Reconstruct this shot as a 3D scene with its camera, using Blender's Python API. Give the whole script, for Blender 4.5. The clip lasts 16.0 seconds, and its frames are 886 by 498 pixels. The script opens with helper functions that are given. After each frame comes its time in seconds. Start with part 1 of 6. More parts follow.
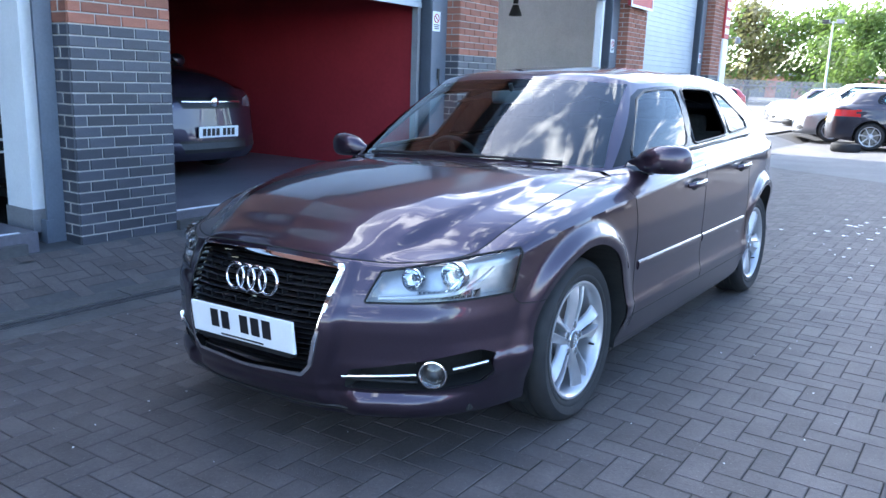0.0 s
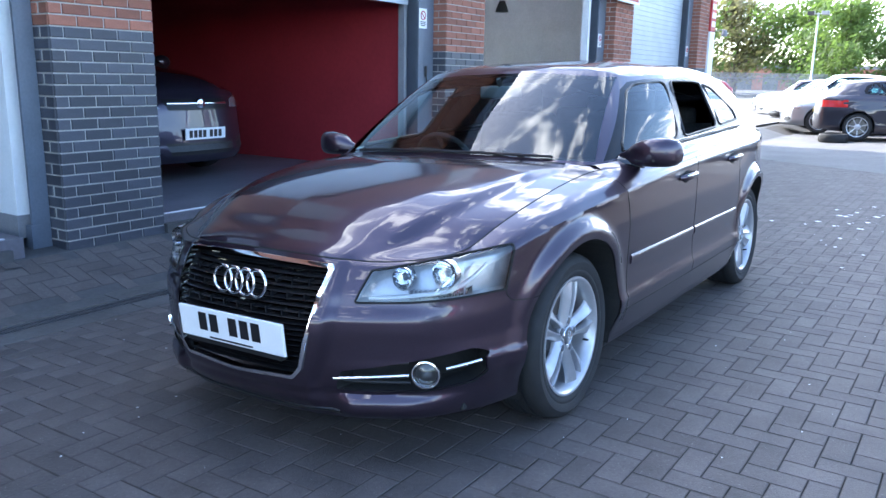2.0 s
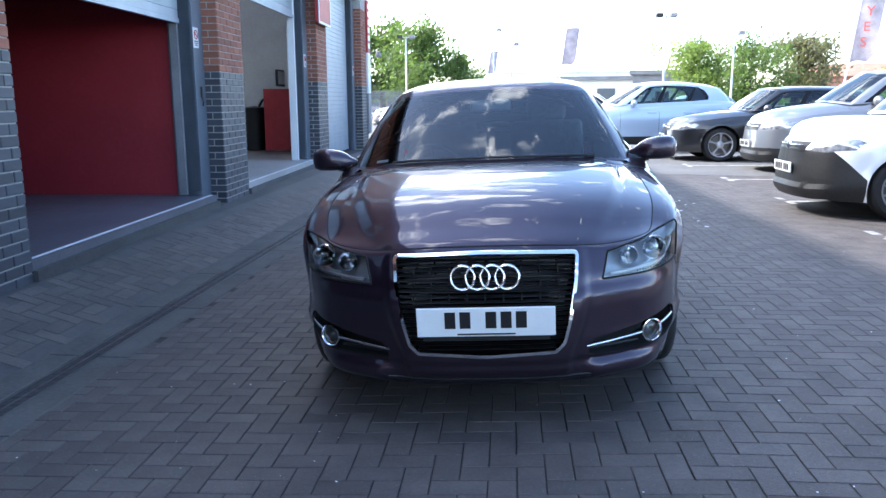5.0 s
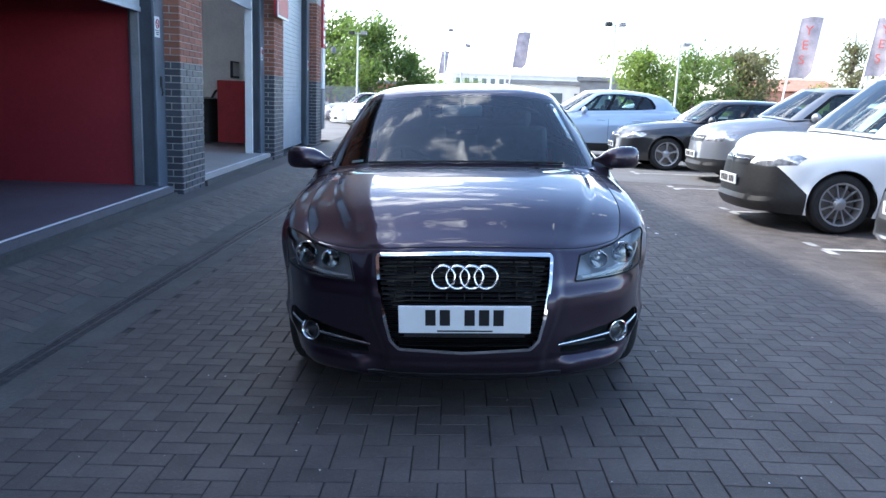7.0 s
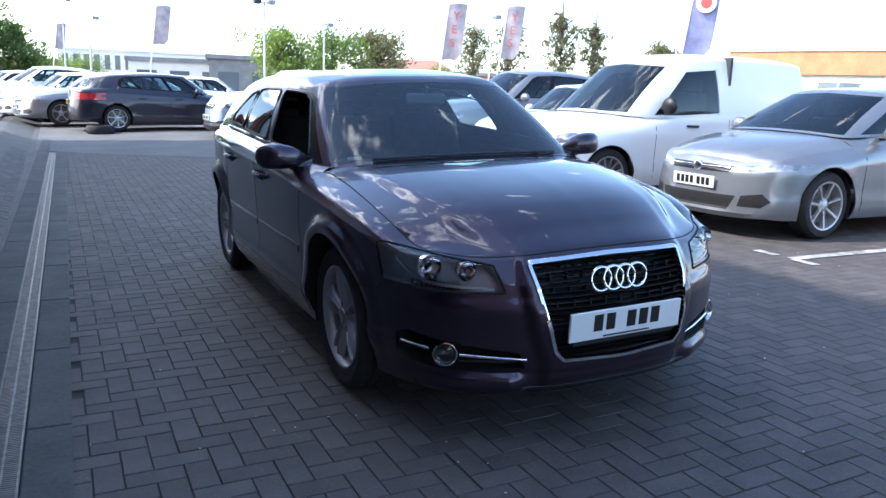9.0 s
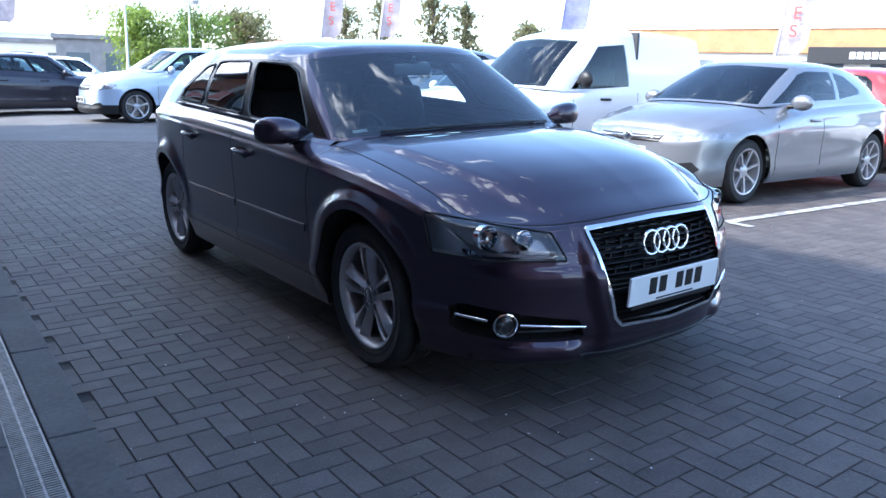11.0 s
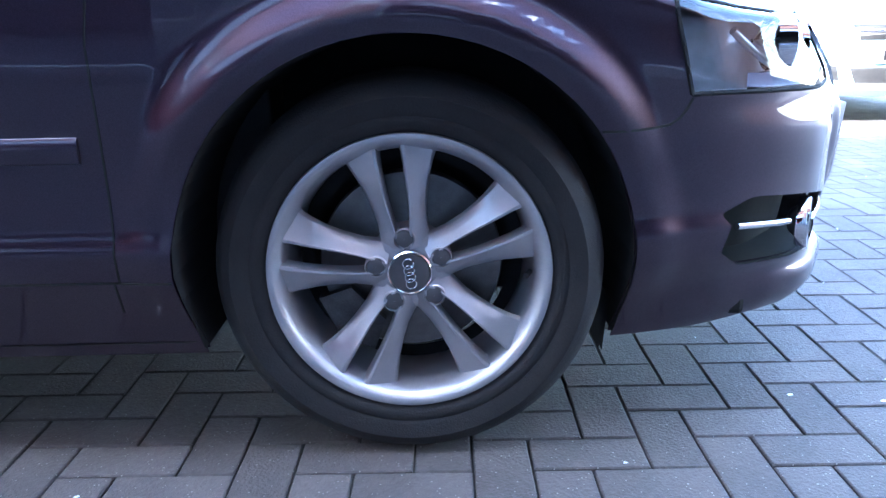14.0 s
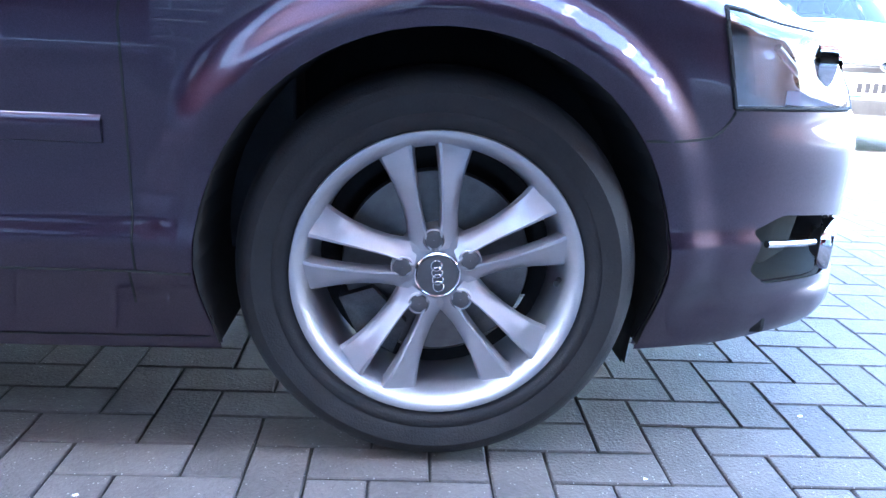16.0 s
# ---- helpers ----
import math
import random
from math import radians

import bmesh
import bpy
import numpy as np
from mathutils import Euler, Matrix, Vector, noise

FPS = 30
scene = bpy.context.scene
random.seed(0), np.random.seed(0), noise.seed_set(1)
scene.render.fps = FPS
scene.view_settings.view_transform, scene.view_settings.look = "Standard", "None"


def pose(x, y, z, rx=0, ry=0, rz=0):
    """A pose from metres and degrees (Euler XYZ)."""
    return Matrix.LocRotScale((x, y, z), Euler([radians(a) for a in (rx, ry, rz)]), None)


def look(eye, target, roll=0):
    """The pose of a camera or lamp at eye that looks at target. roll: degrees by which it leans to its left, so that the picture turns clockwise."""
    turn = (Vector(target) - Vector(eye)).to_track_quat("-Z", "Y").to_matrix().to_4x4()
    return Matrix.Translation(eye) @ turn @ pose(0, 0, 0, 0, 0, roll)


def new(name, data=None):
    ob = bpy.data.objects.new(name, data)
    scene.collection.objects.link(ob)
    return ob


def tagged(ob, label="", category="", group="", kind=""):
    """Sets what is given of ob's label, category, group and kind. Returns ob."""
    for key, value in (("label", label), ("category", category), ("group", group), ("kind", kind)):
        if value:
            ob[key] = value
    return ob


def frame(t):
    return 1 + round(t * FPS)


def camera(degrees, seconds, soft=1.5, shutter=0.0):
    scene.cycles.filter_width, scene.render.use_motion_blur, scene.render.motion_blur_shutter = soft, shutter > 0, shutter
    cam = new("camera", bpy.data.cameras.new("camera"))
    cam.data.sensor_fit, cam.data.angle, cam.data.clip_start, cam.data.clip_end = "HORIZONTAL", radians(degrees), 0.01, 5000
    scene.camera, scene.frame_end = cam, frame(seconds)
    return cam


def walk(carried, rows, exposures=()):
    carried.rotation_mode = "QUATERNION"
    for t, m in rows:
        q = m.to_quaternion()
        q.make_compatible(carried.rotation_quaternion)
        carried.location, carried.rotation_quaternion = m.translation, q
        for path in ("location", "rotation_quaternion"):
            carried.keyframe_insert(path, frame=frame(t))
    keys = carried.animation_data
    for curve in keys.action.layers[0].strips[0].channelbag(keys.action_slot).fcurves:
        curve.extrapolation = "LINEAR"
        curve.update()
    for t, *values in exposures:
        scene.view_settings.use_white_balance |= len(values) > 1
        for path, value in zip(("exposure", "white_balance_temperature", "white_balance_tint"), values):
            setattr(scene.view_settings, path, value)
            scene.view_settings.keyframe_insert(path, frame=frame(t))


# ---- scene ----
import collections

cam = camera(59.0, 16.0)
PATH = [
    (0, (2.056, -2.704, 1.346), (0.933, -1.105, 0.92), 2.0),
    (0.5, (2.049, -2.701, 1.342), (0.934, -1.096, 0.918), 1.5),
    (1, (2.041, -2.695, 1.342), (0.932, -1.087, 0.914), 1.3),
    (1.5, (2.038, -2.687, 1.34), (0.933, -1.077, 0.911), 1.3),
    (2, (2.035, -2.671, 1.336), (0.931, -1.06, 0.906), 1.0),
    (2.5, (1.975, -2.703, 1.326), (0.903, -1.071, 0.891), 2.0),
    (3, (1.685, -3.031, 1.327), (0.791, -1.296, 0.891), 0.8),
    (3.5, (1.198, -3.322, 1.342), (0.527, -1.493, 0.891), 2.4),
    (3.7, (0.983, -3.433, 1.347), (0.425, -1.566, 0.899), 1.8),
    (4, (0.688, -3.604, 1.332), (0.284, -1.689, 0.92), 1.0),
    (4.2, (0.489, -3.659, 1.3), (0.179, -1.722, 0.911), -0.5),
    (6.3, (-0.072, -3.973, 1.337), (-0.117, -2.009, 0.964), 2.0),
    (6.5, (-0.07, -3.979, 1.346), (-0.11, -2.015, 0.969), 2.2),
    (7, (-0.083, -3.953, 1.332), (-0.105, -1.989, 0.954), 2.2),
    (7.5, (-0.367, -3.886, 1.307), (-0.235, -1.93, 0.914), 2.2),
    (8, (-0.915, -3.716, 1.3), (-0.466, -1.809, 0.899), 2.1),
    (8.5, (-1.477, -3.457, 1.314), (-0.784, -1.626, 0.902), 2.2),
    (9, (-1.948, -3.236, 1.311), (-1.075, -1.48, 0.915), 2.1),
    (9.5, (-2.275, -3.024, 1.311), (-1.281, -1.342, 0.886), -0.1),
    (9.7, (-2.369, -2.974, 1.321), (-1.336, -1.321, 0.873), -1.0),
    (11.8, (-2.504, -2.476, 1.196), (-1.299, -0.943, 0.752), 2.4),
    (12, (-2.466, -2.256, 1.243), (-1.231, -0.764, 0.745), 1.2),
    (12.5, (-2.37, -1.59, 1.229), (-0.935, -0.308, 0.684), 0.8),
    (12.8, (-2.347, -1.17, 1.201), (-0.713, -0.182, 0.605), -0.3),
    (13, (-2.237, -0.866, 1.174), (-0.529, -0.044, 0.534), -2.6),
    (13.2, (-2.174, -0.608, 1.145), (-0.408, 0.068, 0.493), -4.0),
    (13.5, (-2.089, -0.306, 1.033), (-0.234, 0.02, 0.36), -2.2),
    (14, (-2.073, -0.058, 0.665), (-0.139, -0.054, 0.156), -1.0),
    (14.5, (-2.082, 0.029, 0.614), (-0.128, 0.018, 0.19), 1.6),
    (15, (-2.064, 0.036, 0.614), (-0.114, 0.003, 0.174), 1.9),
    (15.5, (-2.06, 0.036, 0.619), (-0.113, -0.011, 0.163), 2.4),
    (16, (-2.036, 0.057, 0.646), (-0.1, -0.046, 0.157), 2.7),
]
EXPOSURES = [(0, 2.15, 6200, 10), (3, 2.0, 6200, 10), (7, 1.35, 6250, 10), (9.5, 1.22, 6100, 10), (12, 2.1, 5650, 10), (12.6, 2.5, 5500, 10), (13.0, 2.75, 5500, 10), (13.5, 3.15, 5550, 10), (14.2, 4.3, 5950, 11), (16, 4.8, 5950, 11)]
walk(cam, [(t, look(eye, target, roll)) for t, eye, target, roll in PATH],
     exposures=EXPOSURES)

# ---- light ----
world = bpy.data.worlds.new("sky")
scene.world = world
world.use_nodes = True
wn, wl = world.node_tree.nodes, world.node_tree.links
SUN_DIR = Vector((-1.0, 0.3, 1.0)).normalized()
sky = wn.new("ShaderNodeTexSky")
sky.sky_type, sky.sun_disc = "NISHITA", False
sky.sun_elevation = math.asin(SUN_DIR.z)
sky.sun_rotation = math.atan2(SUN_DIR.x, SUN_DIR.y)
sky.dust_density, sky.ozone_density = 0.6, 2.5
bg = wn["Background"]
bg.inputs["Strength"].default_value = 0.21
# broken cloud all over the sky
geo = wn.new("ShaderNodeTexCoord")
cmap = wn.new("ShaderNodeMapping")
cmap.inputs["Scale"].default_value = (1.0, 1.0, 2.6)
wl.new(geo.outputs["Generated"], cmap.inputs["Vector"])
cl = wn.new("ShaderNodeTexNoise")
cl.inputs["Scale"].default_value, cl.inputs["Detail"].default_value, cl.inputs["Roughness"].default_value = 4.6, 8.0, 0.6
wl.new(cmap.outputs["Vector"], cl.inputs["Vector"])
cr = wn.new("ShaderNodeValToRGB")
cr.color_ramp.elements[0].position, cr.color_ramp.elements[1].position = 0.50, 0.61
# cloud thins out overhead and towards the car park
thin = wn.new("ShaderNodeVectorMath")
thin.operation = "DOT_PRODUCT"
thin.inputs[1].default_value = (0.16, -0.02, 0.08)
wl.new(geo.outputs["Generated"], thin.inputs[0])
cov = wn.new("ShaderNodeMath")
cov.operation = "SUBTRACT"
wl.new(cl.outputs["Fac"], cov.inputs[0])
wl.new(thin.outputs["Value"], cov.inputs[1])
wl.new(cov.outputs[0], cr.inputs["Fac"])
cmix = wn.new("ShaderNodeMixRGB")
cmix.inputs["Color2"].default_value = (12.0, 12.4, 13.0, 1)
wl.new(cr.outputs["Color"], cmix.inputs["Fac"])
wl.new(sky.outputs["Color"], cmix.inputs["Color1"])
wl.new(cmix.outputs["Color"], bg.inputs["Color"])
sun_data = bpy.data.lights.new("sun", "SUN")
sun_data.energy, sun_data.angle, sun_data.color = 3.0, radians(2), (1.0, 0.95, 0.88)
sun = new("sun", sun_data)
sun.matrix_world = look(SUN_DIR * 50, (0, 0, 0))


# ---- materials ----
def mat(name, color, rough=0.5, metal=0.0, vary=0.0, scale=8.0, bump=0.0, bump_scale=60.0, coat=0.0, color2=None, rand=0.0, spec=0.5, emit=0.0):
    """Principled surface with two scales of variation in colour and relief."""
    m = bpy.data.materials.new(name)
    m.use_nodes = True
    n, l = m.node_tree.nodes, m.node_tree.links
    p = n["Principled BSDF"]
    p.inputs["Roughness"].default_value = rough
    p.inputs["Metallic"].default_value = metal
    p.inputs["Coat Weight"].default_value = coat
    p.inputs["Coat Roughness"].default_value = 0.02
    p.inputs["Specular IOR Level"].default_value = spec
    c1 = (*color, 1)
    p.inputs["Base Color"].default_value = c1
    if emit:
        p.inputs["Emission Color"].default_value = c1
        p.inputs["Emission Strength"].default_value = emit
    tc = n.new("ShaderNodeTexCoord")
    out = None
    if vary or color2:
        big = n.new("ShaderNodeTexNoise")
        big.inputs["Scale"].default_value, big.inputs["Detail"].default_value = scale, 6.0
        l.new(tc.outputs["Object"], big.inputs["Vector"])
        fine = n.new("ShaderNodeTexNoise")
        fine.inputs["Scale"].default_value, fine.inputs["Detail"].default_value = scale * 14, 3.0
        l.new(tc.outputs["Object"], fine.inputs["Vector"])
        add = n.new("ShaderNodeMath")
        add.operation = "MULTIPLY_ADD"
        add.inputs[1].default_value = 0.4
        l.new(fine.outputs["Fac"], add.inputs[0])
        sc = n.new("ShaderNodeMath")
        sc.operation = "MULTIPLY"
        sc.inputs[1].default_value = 0.6
        l.new(big.outputs["Fac"], sc.inputs[0])
        l.new(sc.outputs[0], add.inputs[2])
        ramp = n.new("ShaderNodeValToRGB")
        k = vary or 0.3
        a = [max(0, c * (1 - k)) for c in color]
        b = color2 or [min(1, c * (1 + k)) for c in color]
        ramp.color_ramp.elements[0].position, ramp.color_ramp.elements[1].position = 0.36, 0.64
        ramp.color_ramp.elements[0].color, ramp.color_ramp.elements[1].color = (*(color if color2 else a), 1), (*b, 1)
        l.new(add.outputs[0], ramp.inputs["Fac"])
        out = ramp.outputs["Color"]
    if rand:
        info = n.new("ShaderNodeObjectInfo")
        isl = n.new("ShaderNodeNewGeometry")
        ad = n.new("ShaderNodeMath")
        ad.operation = "ADD"
        l.new(info.outputs["Random"], ad.inputs[0])
        l.new(isl.outputs["Random Per Island"], ad.inputs[1])
        fr = n.new("ShaderNodeMath")
        fr.operation = "FRACT"
        l.new(ad.outputs[0], fr.inputs[0])
        mr = n.new("ShaderNodeMapRange")
        mr.inputs["To Min"].default_value, mr.inputs["To Max"].default_value = 1 - rand, 1 + rand
        l.new(fr.outputs[0], mr.inputs["Value"])
        mx = n.new("ShaderNodeMixRGB")
        mx.blend_type = "MULTIPLY"
        mx.inputs["Fac"].default_value = 1
        if out:
            l.new(out, mx.inputs["Color1"])
        else:
            mx.inputs["Color1"].default_value = c1
        l.new(mr.outputs["Result"], mx.inputs["Color2"])
        out = mx.outputs["Color"]
    if out:
        l.new(out, p.inputs["Base Color"])
    if bump:
        bn = n.new("ShaderNodeTexNoise")
        bn.inputs["Scale"].default_value, bn.inputs["Detail"].default_value = bump_scale, 4.0
        l.new(tc.outputs["Object"], bn.inputs["Vector"])
        bp = n.new("ShaderNodeBump")
        bp.inputs["Strength"].default_value, bp.inputs["Distance"].default_value = bump, 0.004
        l.new(bn.outputs["Fac"], bp.inputs["Height"])
        l.new(bp.outputs["Normal"], p.inputs["Normal"])
    return m


PANES = []


def glass(name, tint, gloss_min=0.04, dark=1.0):
    """Thin pane: see-through, with a Fresnel gloss."""
    m = bpy.data.materials.new(name)
    m.use_nodes = True
    n, l = m.node_tree.nodes, m.node_tree.links
    n.remove(n["Principled BSDF"])
    tr = n.new("ShaderNodeBsdfTransparent")
    tr.inputs["Color"].default_value = (*tint, 1)
    gl = n.new("ShaderNodeBsdfGlossy")
    gl.inputs["Roughness"].default_value = 0.01
    fr = n.new("ShaderNodeFresnel")
    fr.inputs["IOR"].default_value = 1.75
    mx = n.new("ShaderNodeMixShader")
    l.new(fr.outputs["Fac"], mx.inputs["Fac"])
    l.new(tr.outputs["BSDF"], mx.inputs[1])
    l.new(gl.outputs["BSDF"], mx.inputs[2])
    l.new(mx.outputs["Shader"], n["Material Output"].inputs["Surface"])
    PANES.append(m)
    return m


def speckle(m, scale, size, color):
    """Scattered grains of another colour in a material's face."""
    n, l = m.node_tree.nodes, m.node_tree.links
    p = n["Principled BSDF"]
    tc = n.new("ShaderNodeTexCoord")
    v = n.new("ShaderNodeTexVoronoi")
    v.inputs["Scale"].default_value = scale
    l.new(tc.outputs["Object"], v.inputs["Vector"])
    sep = n.new("ShaderNodeSeparateColor")
    l.new(v.outputs["Color"], sep.inputs["Color"])
    rad = n.new("ShaderNodeMath")
    rad.operation = "MULTIPLY"
    rad.inputs[1].default_value = size
    sq = n.new("ShaderNodeMath")
    sq.operation = "POWER"
    sq.inputs[1].default_value = 5
    l.new(sep.outputs[0], sq.inputs[0])
    l.new(sq.outputs[0], rad.inputs[0])
    lt = n.new("ShaderNodeMath")
    lt.operation = "LESS_THAN"
    l.new(v.outputs["Distance"], lt.inputs[0])
    l.new(rad.outputs[0], lt.inputs[1])
    mx = n.new("ShaderNodeMixRGB")
    mx.inputs["Color2"].default_value = (*color, 1)
    l.new(lt.outputs[0], mx.inputs["Fac"])
    l.new(p.inputs["Base Color"].links[0].from_socket, mx.inputs["Color1"])
    l.new(mx.outputs["Color"], p.inputs["Base Color"])


def paint(name, color, flake=0.0, rough=0.35, metal=0.0, flake_color=None):
    """Car paint: a metallic flake layer under a clear coat."""
    m = mat(name, color, rough, metal, coat=1.0)
    if flake:
        n, l = m.node_tree.nodes, m.node_tree.links
        p = n["Principled BSDF"]
        tc = n.new("ShaderNodeTexCoord")
        v = n.new("ShaderNodeTexVoronoi")
        v.inputs["Scale"].default_value = 900
        l.new(tc.outputs["Object"], v.inputs["Vector"])
        mr = n.new("ShaderNodeMixRGB")
        mr.inputs["Color1"].default_value = (*color, 1)
        mr.inputs["Color2"].default_value = (*(flake_color or [c * 2.2 for c in color]), 1)
        mu = n.new("ShaderNodeMath")
        mu.operation = "MULTIPLY"
        mu.inputs[1].default_value = flake
        l.new(v.outputs["Color"], mu.inputs[0])
        l.new(mu.outputs[0], mr.inputs["Fac"])
        l.new(mr.outputs["Color"], p.inputs["Base Color"])
    return m


# ---- building helpers ----
def part(name, bm, material, parent=None, label="", smooth=None, solid=0.0):
    """Links a bmesh as one mesh object under a thing or a part."""
    if (solid or material in PANES) and bm.faces:
        ref = Vector((0, 1.2, .5))
        bm.normal_update()
        if sum((f.calc_center_median() - ref).dot(f.normal) * f.calc_area() for f in bm.faces) < 0:
            bmesh.ops.reverse_faces(bm, faces=bm.faces)
    me = bpy.data.meshes.new(name)
    bm.to_mesh(me)
    bm.free()
    if material is not None:
        me.materials.append(material)
    if smooth:
        me.shade_smooth()
        me.set_sharp_from_angle(angle=radians(smooth))
    ob = new(name, me)
    if parent is not None:
        ob.parent = parent
    if label:
        tagged(ob, label)
    if solid:
        s = ob.modifiers.new("thickness", "SOLIDIFY")
        s.thickness, s.offset, s.use_rim = solid, -1, False
    return ob


def thing(name, m, label, category, group="", kind=""):
    ob = new(name)
    ob.empty_display_size = 0.1
    ob.matrix_world = m
    return tagged(ob, label, category, group, kind)


def box(bm, x0, x1, y0, y1, z0, z1, bevel=0.0):
    r = bmesh.ops.create_cube(bm, size=1)
    vs = r["verts"]
    for v in vs:
        v.co = ((x0 + x1) / 2 + v.co.x * (x1 - x0), (y0 + y1) / 2 + v.co.y * (y1 - y0), (z0 + z1) / 2 + v.co.z * (z1 - z0))
    if bevel:
        es = list({e for v in vs for e in v.link_edges})
        bmesh.ops.bevel(bm, geom=es, offset=bevel, segments=2, affect="EDGES", profile=0.5)
    return vs


def boxes(*dims, bevel=0.0):
    bm = bmesh.new()
    for d in dims:
        box(bm, *d, bevel=bevel)
    return bm


def grid_mesh(bm, pts, close_u=False):
    """Quads over a 2D array of points."""
    rows = [[bm.verts.new(p) for p in r] for r in pts]
    for a, b in zip(rows, rows[1:]):
        for i in range(len(a) - (0 if close_u else 1)):
            j = (i + 1) % len(a)
            try:
                bm.faces.new((a[i], a[j], b[j], b[i]))
            except ValueError:
                pass
    return rows


def lathe(bm, prof, seg=48, axis="x", centre=(0, 0, 0)):
    """Revolve (radius, along) pairs round an axis."""
    rows = []
    for i in range(seg):
        a = 2 * math.pi * i / seg
        c, s = math.cos(a), math.sin(a)
        row = []
        for r, h in prof:
            p = {"x": (h, r * c, r * s), "y": (r * c, h, r * s), "z": (r * c, r * s, h)}[axis]
            row.append(bm.verts.new((p[0] + centre[0], p[1] + centre[1], p[2] + centre[2])))
        rows.append(row)
    for i in range(seg):
        a, b = rows[i], rows[(i + 1) % seg]
        for k in range(len(prof) - 1):
            bm.faces.new((a[k], a[k + 1], b[k + 1], b[k]))
    return bm


def tube(bm, pts, r, seg=8, flat=1.0, closed=False):
    """A round or flattened bar along points."""
    pts = [Vector(p) for p in pts]
    rings = []
    n = len(pts)
    for i, p in enumerate(pts):
        if closed:
            d = (pts[(i + 1) % n] - pts[i - 1]).normalized()
        else:
            d = (pts[min(i + 1, n - 1)] - pts[max(i - 1, 0)]).normalized()
        a = d.cross(Vector((0, 0, 1)))
        if a.length < 1e-3:
            a = d.cross(Vector((1, 0, 0)))
        a.normalize()
        b = a.cross(d).normalized()
        rr = r[i] if isinstance(r, (list, tuple)) else r
        rings.append([bm.verts.new(p + (a * math.cos(2 * math.pi * k / seg) * flat + b * math.sin(2 * math.pi * k / seg)) * rr) for k in range(seg)])
    m = n if closed else n - 1
    for i in range(m):
        A, B = rings[i], rings[(i + 1) % n]
        for k in range(seg):
            bm.faces.new((A[k], A[(k + 1) % seg], B[(k + 1) % seg], B[k]))
    if not closed:
        bm.faces.new(rings[0][::-1])
        bm.faces.new(rings[-1])
    return bm


def spline(pts, n):
    """n points along a Catmull-Rom curve through tuples of any length."""
    P = np.array(pts, float)
    P = np.vstack([2 * P[0] - P[1], P, 2 * P[-1] - P[-2]])
    out = []
    for k in range(n):
        t = k / (n - 1) * (len(P) - 3)
        i = min(int(t), len(P) - 4)
        f = t - i
        a, b, c, d = P[i:i + 4]
        out.append(0.5 * (2 * b + (c - a) * f + (2 * a - 5 * b + 4 * c - d) * f * f + (3 * b - a - 3 * c + d) * f ** 3))
    return np.array(out)


def inside(px, py, poly):
    r = False
    for (x1, y1), (x2, y2) in zip(poly, poly[1:] + poly[:1]):
        if (y1 > py) != (y2 > py) and px < (x2 - x1) * (py - y1) / (y2 - y1) + x1:
            r = not r
    return r


def cut_out(bm, poly, axis, ok):
    """Cuts the outline poly, seen along an axis ('x': y, z; 'y': x, z; 'z': x, y), into the faces for which ok(centre) holds. Takes the faces inside
    out of bm and returns them as a bmesh of their own."""
    i, j = {"x": (1, 2), "y": (0, 2), "z": (0, 1)}[axis]
    lo = (min(p[0] for p in poly) - 0.06, min(p[1] for p in poly) - 0.06)
    hi = (max(p[0] for p in poly) + 0.06, max(p[1] for p in poly) + 0.06)

    def near(f):
        c = f.calc_center_median()
        return lo[0] < c[i] < hi[0] and lo[1] < c[j] < hi[1] and ok(c)
    cand = {f for f in bm.faces if near(f)}
    for p, q in zip(poly, poly[1:] + poly[:1]):
        d = (q[0] - p[0], q[1] - p[1])
        if abs(d[0]) + abs(d[1]) < 1e-6:
            continue
        no = [0, 0, 0]
        no[i], no[j] = -d[1], d[0]
        co = [0, 0, 0]
        co[i], co[j] = p
        e0, e1 = (min(p[0], q[0]) - 0.004, min(p[1], q[1]) - 0.004), (max(p[0], q[0]) + 0.004, max(p[1], q[1]) + 0.004)
        fs = []
        for f in cand:
            xs, ys = [v.co[i] for v in f.verts], [v.co[j] for v in f.verts]
            if max(xs) >= e0[0] and min(xs) <= e1[0] and max(ys) >= e0[1] and min(ys) <= e1[1]:
                fs.append(f)
        if fs:
            fs.sort(key=lambda f: tuple(f.calc_center_median()))
            geom = fs + list({e for f in fs for e in f.edges}) + list({v for f in fs for v in f.verts})
            cut = bmesh.ops.bisect_plane(bm, geom=geom, dist=1e-5, plane_co=co, plane_no=Vector(no).normalized())["geom_cut"]
            cand = {f for f in cand if f.is_valid}
            for v in cut:
                if isinstance(v, bmesh.types.BMVert):
                    cand.update(f for f in v.link_faces if near(f))
    ins = [f for f in cand if near(f) and inside(f.calc_center_median()[i], f.calc_center_median()[j], poly)]
    out = bmesh.new()
    vm = {}
    for f in ins:
        vs = []
        for v in f.verts:
            if v not in vm:
                vm[v] = out.verts.new(v.co)
            vs.append(vm[v])
        try:
            out.faces.new(vs)
        except ValueError:
            pass
    bmesh.ops.delete(bm, geom=ins, context="FACES")
    return out


def mirror_poly(poly):
    return [(-a, b) for a, b in poly]


